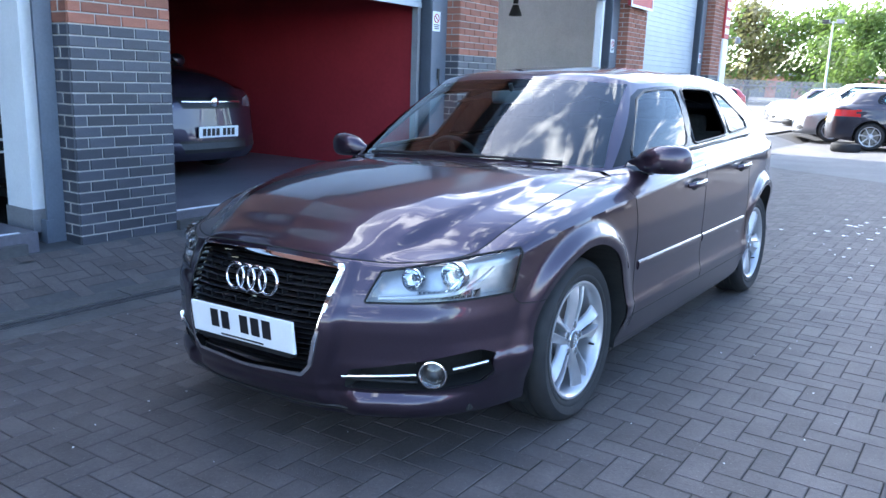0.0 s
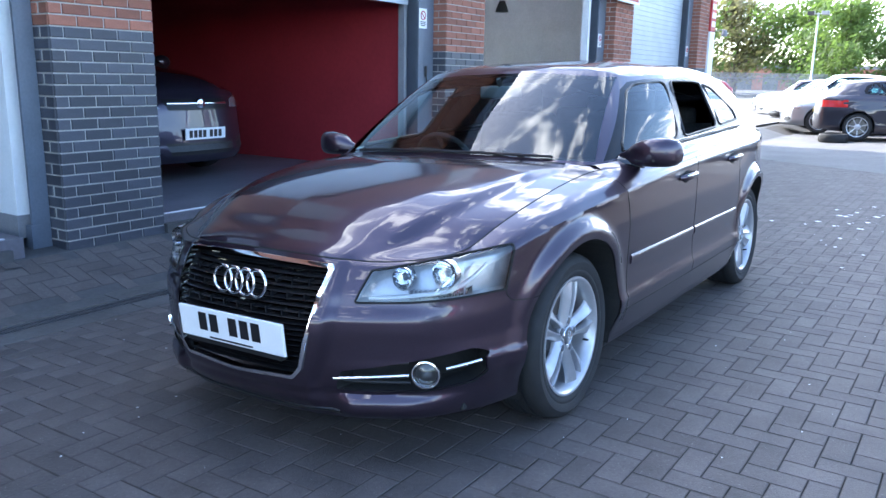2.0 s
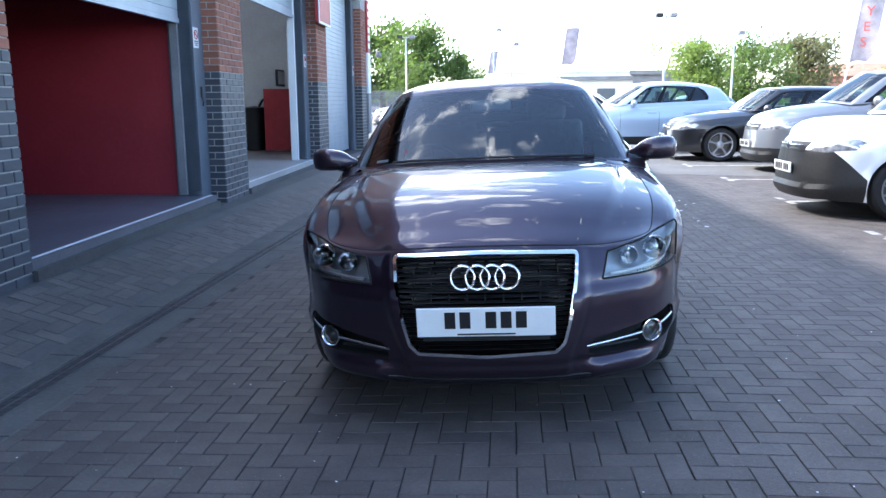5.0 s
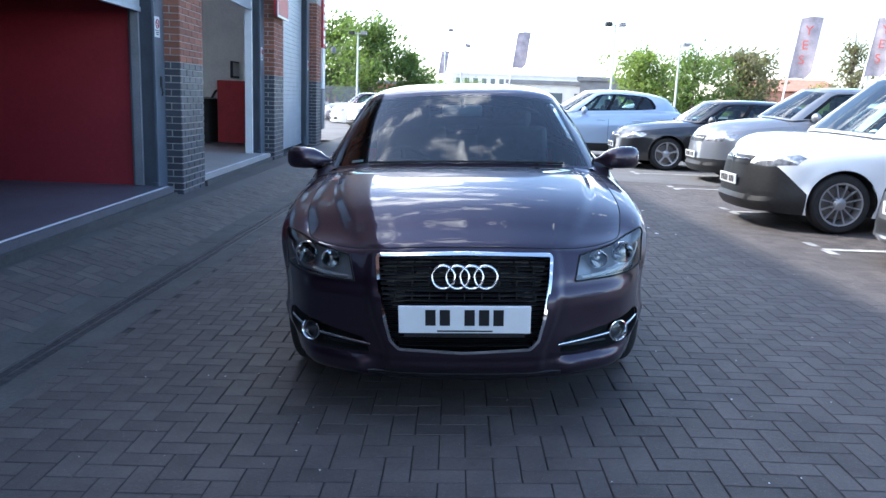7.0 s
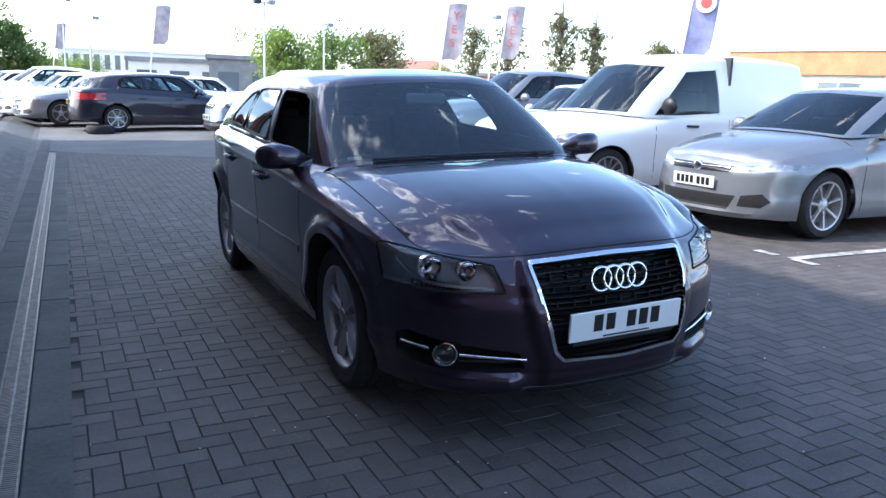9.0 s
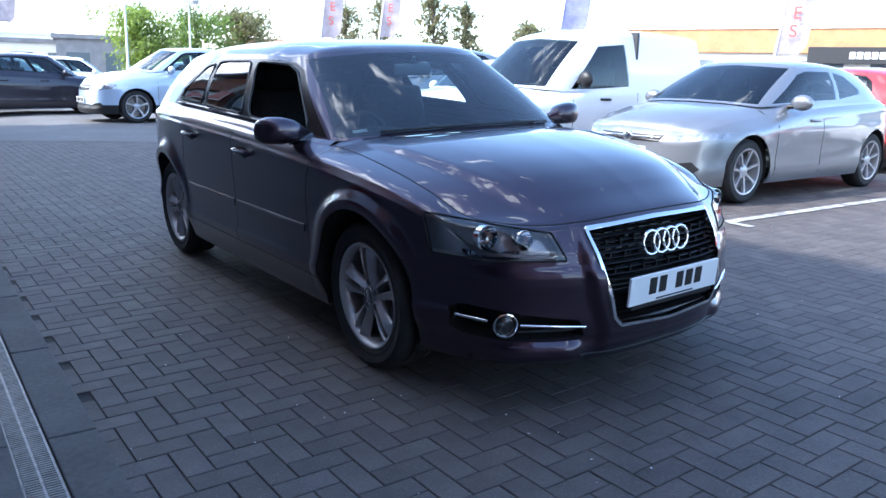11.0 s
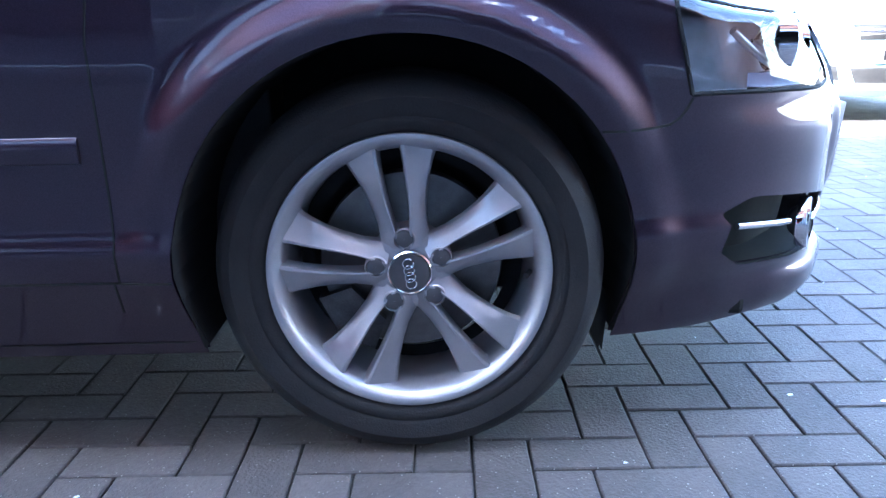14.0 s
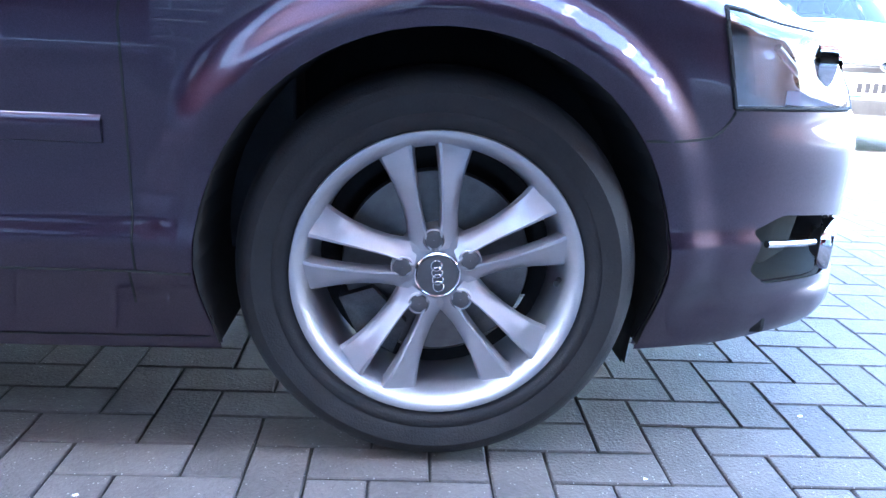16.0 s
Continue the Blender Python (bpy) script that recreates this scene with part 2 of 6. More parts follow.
def smooth_poly(poly, n=4, k0=0.3):
    """A closed outline with rounded corners."""
    P = poly
    out = []
    m = len(P)
    for k in range(m):
        a, b, c = Vector(P[k - 1]), Vector(P[k]), Vector(P[(k + 1) % m])
        r = min((a - b).length, (c - b).length) * k0
        p, q = b + (a - b).normalized() * r, b + (c - b).normalized() * r
        for t in range(n):
            f = t / (n - 1)
            out.append(tuple((1 - f) ** 2 * p + 2 * f * (1 - f) * b + f * f * q))
    return out


M_TYRE = mat("tyre_rubber", (0.014, 0.014, 0.015), 0.75, vary=0.3, scale=20, bump=0.25, bump_scale=300)
M_RIM = mat("silver_alloy", (0.47, 0.47, 0.49), 0.34, 0.6, vary=0.06, scale=30, coat=0.3)
M_BLACK = mat("black_plastic", (0.012, 0.012, 0.013), 0.45, vary=0.3, scale=30, bump=0.1, bump_scale=400)
M_GLOSSBLACK = mat("gloss_black", (0.008, 0.008, 0.009), 0.08, coat=0.6)
M_CHROME = mat("chrome", (0.85, 0.86, 0.88), 0.06, 1.0)
M_SATIN = mat("satin_chrome", (0.62, 0.63, 0.65), 0.22, 1.0)
M_GLASS = glass("car_glass", (0.70, 0.86, 0.85))
M_LENS = glass("clear_lens", (0.92, 0.95, 0.97))
M_TINT = glass("tinted_glass", (0.22, 0.25, 0.26))
M_DISC = mat("brake_steel", (0.16, 0.155, 0.15), 0.4, 0.9, vary=0.2, scale=40)
M_CABIN = mat("cabin_trim", (0.045, 0.046, 0.05), 0.7, vary=0.25, scale=25, bump=0.2, bump_scale=250)
M_SEAT = mat("seat_cloth", (0.065, 0.066, 0.07), 0.9, vary=0.3, scale=60, bump=0.4, bump_scale=500)
M_PLATE = mat("plate_white", (0.78, 0.79, 0.80), 0.3, vary=0.03, scale=10)
M_PLATE_Y = mat("plate_yellow", (0.75, 0.52, 0.04), 0.3)
M_INK = mat("plate_black", (0.012, 0.012, 0.014), 0.4)
M_RED_LENS = mat("red_lens", (0.45, 0.015, 0.015), 0.1, coat=1.0)
M_UNDER = mat("underside", (0.01, 0.01, 0.01), 0.9, vary=0.4, scale=6)

# ---- cars ----
# Car frame: y runs from nose to tail with the front axle at 0, z up from the ground, x across.
HATCH = dict(
    outline=[(0, -.905, .19, .735), (.20, -.898, .19, .733), (.36, -.868, .19, .725), (.52, -.80, .19, .715), (.675, -.700, .20, .725), (.772, -.550, .19, .752),
             (.832, -.36, .19, .785), (.862, -.12, .19, .818), (.875, .20, .19, .855), (.884, .55, .19, .890), (.888, 1.1, .19, .930), (.888, 1.7, .19, .962),
             (.885, 2.25, .19, .980), (.865, 2.75, .20, .990), (.812, 3.05, .24, .99), (.70, 3.21, .26, .99), (.46, 3.30, .26, .99), (.20, 3.33, .26, .99), (0, 3.335, .26, .99)],
    cowl=[(0, .31, .975), (.30, .335, .970), (.54, .39, .958), (.69, .48, .940)],
    base=[(0, .335, .985), (.30, .36, .98), (.54, .415, .968), (.69, .50, .955), (.757, .60, .962), (.787, .85, .982), (.802, 1.4, 1.0), (.792, 2.1, 1.02), (.772, 2.6, 1.03), (.67, 2.95, 1.03), (.42, 3.09, 1.03), (0, 3.14, 1.03)],
    top=[(0, .90, 1.362), (.26, .915, 1.36), (.43, .95, 1.352), (.54, 1.01, 1.338), (.590, 1.13, 1.325), (.612, 1.4, 1.338), (.614, 1.75, 1.34), (.598, 2.08, 1.328), (.572, 2.36, 1.295), (.53, 2.60, 1.262), (.36, 2.74, 1.26), (0, 2.80, 1.275)],
    crown=.072, hood=.05, wheelbase=2.578, arch=.370, wheel=.317, track=.80)

HERO_SPEC = dict(HATCH)
HERO_SPEC["outline"] = HATCH["outline"][:5] + [(.772, -.550, .19, .744), (.832, -.36, .19, .812), (.862, -.12, .19, .864), (.875, .20, .19, .908), (.884, .55, .19, .932),
                        (.888, 1.1, .19, .952), (.888, 1.7, .19, .974), (.885, 2.25, .19, .986)] + [(.855, 2.75, .20, .99), (.80, 3.02, .24, .99), (.69, 3.17, .26, .99), (.46, 3.26, .26, .99), (.20, 3.29, .26, .99), (0, 3.295, .26, .99)]
HERO_SPEC["cowl"] = [(0, .26, .975), (.30, .285, .971), (.54, .335, .959), (.685, .405, .938)]
HERO_SPEC["base"] = [(0, .285, .974), (.30, .31, .970), (.54, .36, .960), (.688, .43, .946), (.757, .56, .955), (.787, .83, .978), (.802, 1.4, 1.0), (.792, 2.1, 1.02), (.792, 2.6, 1.03), (.735, 3.02, 1.02), (.45, 3.19, 1.01), (0, 3.23, 1.01)]
HERO_SPEC["hood"], HERO_SPEC["bow"], HERO_SPEC["dome"] = .038, .75, .018
HERO_SPEC["foot"] = (.690, .436, .944)
HERO_SPEC["top"] = HATCH["top"][:7] + [(.610, 2.12, 1.344), (.600, 2.48, 1.332), (.568, 2.80, 1.308), (.40, 2.95, 1.300), (0, 3.00, 1.312)]


def inset(nx, ny, z, zb, zt):
    """How far the side, nose and tail lean in from the plan outline, at a height."""
    s = np.interp(z, [.15, .22, .28, .34, .375, .44, .55, .66, .735, .76, .785, .9, 1.1], [.055, .03, .012, .002, .006, .011, .004, .0, -.001, .002, .012, .024, .05])
    f = np.interp(z, [.15, .19, .205, .255, .272, .286, .36, .50, .62, .72, .8], [.05, .024, -.004, -.024, -.026, -.002, .0, .018, .03, .055, .08])
    f += abs(nx) * .05 * min(1.0, max(0.0, (z - .45) / .2))
    r = np.interp(z, [.15, .3, .45, .6, .75, 1.0], [.06, .02, .0, .01, .03, .07])
    # the front wings lean in further under the bonnet's edge than the doors do under the windows
    wing = float(np.interp(zt, [.80, .86, .91], [1, 1, 0])) * min(1.0, max(0.0, (.45 + ny) / .2))
    w = (.115 if ny < -.3 else .065) * (1 - wing) + .17 * wing
    e = max(0.0, 1 - (zt - z) / w)
    return nx * nx * s + ny * ny * (f if ny < 0 else r) + (.042 + .010 * min(1.0, max(0.0, -ny)) + .034 * wing) * e * e


def ramp01(v, a, b):
    """0 below a, 1 above b, smooth between."""
    f = min(1.0, max(0.0, (v - a) / (b - a)))
    return f * f * (3 - 2 * f)


class Shell:
    """The sheet metal of a car: nose, sides and tail as one skin, a hood, a greenhouse and a roof."""

    def __init__(self, spec, cols=110, rows=22):
        self.spec = spec
        C = spline(spec["outline"], cols)
        C[0, 0] = C[-1, 0] = 0
        self.C = C
        self.cols = cols
        T = np.gradient(C[:, :2], axis=0)
        T /= np.linalg.norm(T, axis=1)[:, None]
        self.N = np.stack([T[:, 1], -T[:, 0]], 1)
        self.N[0] = (0, -1)
        self.N[-1] = (0, 1)
        self.rows = rows
        self.arches = [(0, spec["wheel"] + .022), (spec["wheelbase"], spec["wheel"] + .022)]

    def point(self, k, z):
        x, y, zb, zt = self.C[k]
        nx, ny = self.N[k]
        i = inset(nx, ny, z * self.spec.get("zs", 1), zb, zt * self.spec.get("zs", 1)) if "zs" in self.spec else inset(nx, ny, z, zb, zt)
        R = self.spec["arch"]
        for cy, cz in self.arches:
            r = math.hypot(y - cy, z - cz)
            if r > R * .8:
                i -= .016 * math.exp(-((r - R) / .045) ** 2) * nx * nx
        return Vector((x - nx * i, y - ny * i, z))

    def heights(self, k):
        zb, zt = self.C[k, 2], self.C[k, 3]
        return [zb + (zt - zb) * (1 - (1 - r / (self.rows - 1)) ** 1.25) for r in range(self.rows)]

    def skin(self):
        bm = bmesh.new()
        half = [[self.point(k, z) for z in self.heights(k)] for k in range(self.cols)]
        left = [[Vector((-p.x, p.y, p.z)) for p in c] for c in half]
        loop = half + left[-2:0:-1]
        grid_mesh(bm, loop + [loop[0]])
        bmesh.ops.remove_doubles(bm, verts=bm.verts, dist=1e-5)
        return bm

    def rail(self):
        return [self.point(k, self.C[k, 3]) for k in range(self.cols)]

    def hood(self, n=34, m=30):
        """A patch between the nose, the wings and the cowl."""
        rail = self.rail()
        yc = self.spec["corner"] if "corner" in self.spec else -.60
        cow = spline(self.spec["cowl"], 12)
        k1 = min(range(self.cols // 2), key=lambda k: abs(rail[k].y - yc))
        k2 = min(range(self.cols), key=lambda k: abs(rail[k].y - (cow[-1][1] + .04)) + (9 if rail[k].x < .3 else 0))
        fr = [Vector(p) for p in spline([tuple(p) for p in rail[:k1 + 1]], n // 2 + 1)]
        sd = [Vector(p) for p in spline([tuple(p) for p in rail[k1:k2 + 1]], m + 1)]
        ck = [Vector(p) for p in spline([tuple(p) for p in cow] + [tuple(rail[k2])], n // 2 + 1)]

        def mir(v):
            return Vector((-v.x, v.y, v.z))
        F = [mir(p) for p in fr[:0:-1]] + fr
        B = [mir(p) for p in ck[:0:-1]] + ck
        N = len(F) - 1
        pts = []
        for j in range(m + 1):
            v = j / m
            row = []
            for i in range(N + 1):
                u = i / N
                L, R = mir(sd[j]), sd[j]
                p = F[i] * (1 - v) + B[i] * v + L * (1 - u) + R * u - ((F[0] * (1 - u) + F[-1] * u) * (1 - v) + (B[0] * (1 - u) + B[-1] * u) * v)
                a = abs(2 * u - 1)
                p.z += self.spec["hood"] * (1 - a ** 2.3) * math.sin(math.pi * v ** self.spec.get("bow", .62)) * (1 - .15 * v)
                ac = .50 + .30 * v ** .8
                p.z += self.spec.get("dome", .010) * (1 - ramp01(a, ac, ac + .11)) * min(1.0, math.sin(math.pi * v) * 1.6)
                row.append(p)
            pts.append(row)
        bm = bmesh.new()
        grid_mesh(bm, pts)
        self.hood_pts = pts
        self.k2 = k2
        return bm

    def curves(self, n=90):
        b, t = spline(self.spec["base"], n), spline(self.spec["top"], n)
        b[0, 0] = b[-1, 0] = t[0, 0] = t[-1, 0] = 0
        return b, t

    def greenhouse(self, n=90, rows=12):
        b, t = self.curves(n)
        half = []
        for k in range(n):
            B, T = Vector(b[k]), Vector(t[k])
            col = []
            for r in range(rows):
                f = r / (rows - 1)
                p = B.lerp(T, f)
                o = Vector((p.x, (p.y - 1.7) * .35, 0))
                if o.length:
                    p += o.normalized() * .022 * math.sin(math.pi * f)
                col.append(p)
            half.append(col)
        left = [[Vector((-p.x, p.y, p.z)) for p in c] for c in half]
        loop = half + left[-2:0:-1]
        bm = bmesh.new()
        grid_mesh(bm, loop + [loop[0]])
        bmesh.ops.remove_doubles(bm, verts=bm.verts, dist=1e-5)
        return bm

    def roof(self, n=24, m=26):
        _, t = self.curves(90)
        top = [Vector(p) for p in t]
        k1, k2 = 24, 76

        def mir(v):
            return Vector((-v.x, v.y, v.z))
        fr = [Vector(p) for p in spline([tuple(p) for p in top[:k1 + 1]], n // 2 + 1)]
        bk = [Vector(p) for p in spline([tuple(p) for p in top[:k2 - 1:-1]], n // 2 + 1)]
        sd = [Vector(p) for p in spline([tuple(p) for p in top[k1:k2 + 1]], m + 1)]
        F = [mir(p) for p in fr[:0:-1]] + fr
        B = [mir(p) for p in bk[:0:-1]] + bk
        N = len(F) - 1
        pts = []
        for j in range(m + 1):
            v = j / m
            row = []
            for i in range(N + 1):
                u = i / N
                L, R = mir(sd[j]), sd[j]
                p = F[i] * (1 - v) + B[i] * v + L * (1 - u) + R * u - ((F[0] * (1 - u) + F[-1] * u) * (1 - v) + (B[0] * (1 - u) + B[-1] * u) * v)
                a = abs(2 * u - 1)
                p.z += self.spec["crown"] * (1 - a ** 3) ** .8 * (1 - abs(2 * v - 1) ** 3.2) ** .85
                row.append(p)
            pts.append(row)
        bm = bmesh.new()
        grid_mesh(bm, pts)
        return bm

    def shelf(self):
        """The shoulder between the sides and the windows."""
        rail = self.rail()[self.k2:]
        b, _ = self.curves(90)
        G = [Vector(p) for p in b]
        k0 = min(range(45), key=lambda k: abs(G[k].y - self.spec["cowl"][-1][1] - .02))
        G = G[k0:]
        n = 60
        A = [Vector(p) for p in spline([tuple(p) for p in rail], n)]
        # pair by the way along y
        B = []
        for a in A:
            g = min(G, key=lambda q: (q.y - a.y) ** 2 + (.35 * (q.x - a.x)) ** 2)
            B.append(g)
        B[-1] = G[-1]
        corner = self.spec.get("foot") or Vector(self.spec["cowl"][-1]) + Vector((0, 0, -.004))
        for q in range(5):
            B[q] = Vector(corner).lerp(B[5], q / 5)
        bm = bmesh.new()
        mid = [(p * .5 + q * .5) + Vector((0, 0, .010)) for p, q in zip(A, B)]
        if "foot" in self.spec:
            for s in (1, -1):
                edge = [p for p in self.hood_pts[-1] if p.x > .60]
                fan = [Vector((edge[0].x, edge[0].y + .034, edge[0].z + .008))] + edge
                for p, q in zip(fan, fan[1:]):
                    bm.faces.new([bm.verts.new((s * v.x, v.y, v.z)) for v in (B[0], p, q)])
        grid_mesh(bm, [A, mid, B])
        grid_mesh(bm, [[Vector((-p.x, p.y, p.z)) for p in r] for r in (A, mid, B)][::-1])
        return bm

    def side_x(self, y, z):
        """Half width of the side skin at a place."""
        ks = [k for k in range(self.cols) if self.N[k, 0] > .45]
        j = int(np.searchsorted(self.C[ks, 1], y))
        j = min(max(j, 1), len(ks) - 1)
        a, b = self.point(ks[j - 1], z), self.point(ks[j], z)
        return a.x + (b.x - a.x) * min(1, max(0, (y - a.y) / max(1e-6, b.y - a.y)))

    def front_y(self, x, z):
        """The nose's place along y at a place across it."""
        lo, hi = 0, self.cols // 2
        pts = [self.point(k, z) for k in range(hi)]
        xs = [p.x for p in pts]
        return float(np.interp(abs(x), xs, [p.y for p in pts]))


class HeroShell(Shell):
    """The near hatchback's sheet metal: a shoulder crease, flared arches, a prow round the grille, a bumper ledge and a lip."""
    CREASE = ([-.50, -.33, -.2, 0, .4, .9, 1.4, 2.2, 2.8, 3.2], [.712, .760, .788, .814, .848, .880, .902, .925, .935, .935])
    SIDE = ([.15, .20, .27, .305, .335, .385, .405, .46, .55, .66, .72], [.075, .050, .032, .020, .008, .000, .009, .013, .010, .004, .002])
    NOSE = ([.15, .19, .225, .255, .285, .300, .36, .50, .538, .558, .580, .600, .62, .66, .70, .75], [.070, .030, .006, .002, .002, -.008, -.014, -.020, -.018, -.009, .006, .012, .019, .044, .072, .105])
    TAIL = ([.15, .3, .45, .6, .75, 1.0], [.06, .02, .0, .01, .03, .07])

    def point(self, k, z):
        x, y, zb, zt = self.C[k]
        nx, ny = self.N[k]
        zc = min(float(np.interp(y, *self.CREASE)), zt - .02)
        s = float(np.interp(z, *self.SIDE)) if z < .72 else .002 * (1 - ramp01(z, .72, zc))
        u = max(0.0, (z - zc) / (zt - zc))
        reach = float(np.interp(y, [-.62, -.45, -.1, .25, .40, .60, 2.4, 3.0], [.075, .105, .130, .148, .152, .050, .044, .040]))
        ledge = ramp01(y, -.42, -.15) * (1 - ramp01(y, 2.5, 2.9))
        s += .010 * ledge * ramp01(u, -.12, .30) + (reach - .010 * ledge) * (.22 * u + .78 * u ** 3)
        for cy, cz in self.arches:
            r = math.hypot(y - cy, z - cz)
            R = self.spec["arch"]
            if R * .8 < r < R + .16 and z < zc + .03:
                f = .86 + .14 * ramp01(r, R, R + .035) if r < R + .035 else 1 - ramp01(r, R + .022, R + .098)
                s -= (.011 + .027 * ramp01(z, .48, .70)) * f * (1 - ramp01(z, zc - .05, zc + .02) * .75) * ramp01(z, .20, .34)
        f = 0.0
        if ny < 0:
            f = float(np.interp(z, *self.NOSE))
            ax = abs(x)
            g = float(np.interp(z, [.26, .325, .45, .63, .70], [.285, .285, .328, .362, .37]))
            f -= .026 * (1 - ramp01(ax, g + .012, g + .062)) * ramp01(z, .20, .27) * (1 - .55 * ramp01(z, .45, .68))
            lip = ramp01(ax, .36, .45) * (1 - ramp01(nx, .80, .98))
            f -= lip * float(np.interp(z, [.15, .19, .205, .235, .262, .285, .300], [0, .012, .032, .036, .030, .006, 0]))
        elif ny > 0:
            f = float(np.interp(z, *self.TAIL))
        i = nx * nx * s + ny * ny * f
        return Vector((x - nx * i, y - ny * i, z))

    def heights(self, k):
        zb, zt = self.C[k, 2], self.C[k, 3]
        zc = min(float(np.interp(self.C[k, 1], *self.CREASE)), zt - .02)
        n = self.rows * 3 // 4
        return [zb + (zc - zb) * r / n for r in range(n)] + [zc + (zt - zc) * (r / (self.rows - 1 - n)) for r in range(self.rows - n)]


def put_back(bm, other):
    """Adds the faces of another bmesh."""
    vm = {v: bm.verts.new(v.co) for v in other.verts}
    for f in other.faces:
        bm.faces.new([vm[v] for v in f.verts])
    other.free()
    bmesh.ops.remove_doubles(bm, verts=bm.verts, dist=2e-5)


def arc_poly(cy, cz, R, n=44):
    return [(cy + R * math.cos(a), cz + R * math.sin(a)) for a in (math.pi * (1.12 - 1.24 * k / (n - 1)) for k in range(n))] + [(cy + R * .93, -.2), (cy - R * .93, -.2)]


def on_nose(shell, poly, out=0.004):
    return [Vector((x, shell.front_y(x, z) - out, z)) for x, z in poly]


def ribbon_on_nose(bm, shell, poly, width, out0, out1):
    """A closed moulding that follows an outline on the nose: outer edge, raised face, inner edge."""
    c = Vector((sum(p[0] for p in poly) / len(poly), sum(p[1] for p in poly) / len(poly)))
    n = len(poly)
    rings = []
    for off, o in ((width * .5, out0), (width * .42, out1), (-width * .42, out1), (-width * .5, -.02)):
        ring = []
        for k in range(n):
            a, b, d = Vector(poly[k - 1]), Vector(poly[k]), Vector(poly[(k + 1) % n])
            t = (d - a).normalized()
            nn = Vector((t.y, -t.x))
            if nn.dot(b - c) < 0:
                nn = -nn
            q = b + nn * off
            ring.append((q.x, shell.front_y(q.x, q.y) - o, q.y))
        rings.append(ring + [ring[0]])
    grid_mesh(bm, rings)


def bars_text(bm, x0, x1, z0, z1, y, n, gap_at=None, normal=(0, -1)):
    """Writing that is not lettered: upright bars of its size."""
    step = (x1 - x0) / n
    for k in range(n):
        if k == gap_at:
            continue
        box(bm, x0 + k * step + step * .14, x0 + (k + 1) * step - step * .14, y - .0015, y + .001, z0, z1)


def wheel_simple(name, parent, R, rim, spokes, m_rim, twist=0.0, m_back=None):
    """Tyre and rim, axle along x, outer face towards +x."""
    w = new(name)
    w.parent = parent
    tw = .105
    bm = bmesh.new()
    lathe(bm, [(rim, -tw), (rim + .02, -tw - .008), (R - .035, -tw - .006), (R - .008, -tw + .02), (R, -.05), (R, .05), (R - .008, tw - .02), (R - .035, tw + .006), (rim + .02, tw + .008), (rim, tw)], 44)
    part("tyre", bm, M_TYRE, w, smooth=40)
    bm = bmesh.new()
    lathe(bm, [(rim + .006, tw), (rim + .004, tw + .008), (rim - .012, tw + .004), (rim - .022, .03), (rim - .03, -tw)], 44)
    lathe(bm, [(.001, tw - .012), (.028, tw - .012), (.05, tw - .02), (.07, tw - .03), (.07, 0.0)], 24)
    for k in range(spokes):
        a = 2 * math.pi * k / spokes + twist
        r0, r1 = .05, rim - .012
        ww = min(.055, 1.7 * rim / spokes * .45)
        prev = None
        for r, wd, h in ((r0, ww * .8, tw - .02), ((r0 + r1) / 2, ww * .75, tw - .012), (r1, ww * 1.15, tw - .002)):
            ring = []
            for dx, dw in ((0, .5), (0, -.5), (-.03, -.6), (-.03, .6)):
                ring.append(bm.verts.new((h + dx, r * math.cos(a) - wd * dw * math.sin(a), r * math.sin(a) + wd * dw * math.cos(a))))
            if prev:
                for i in range(4):
                    bm.faces.new((prev[i], prev[(i + 1) % 4], ring[(i + 1) % 4], ring[i]))
            prev = ring
    part("rim", bm, m_rim, w, smooth=35)
    bm = bmesh.new()
    lathe(bm, [(.001, .01), (rim - .05, .01), (rim - .05, -.01)], 32)
    part("brake_disc", bm, m_back or M_DISC, w, smooth=40)
    return w


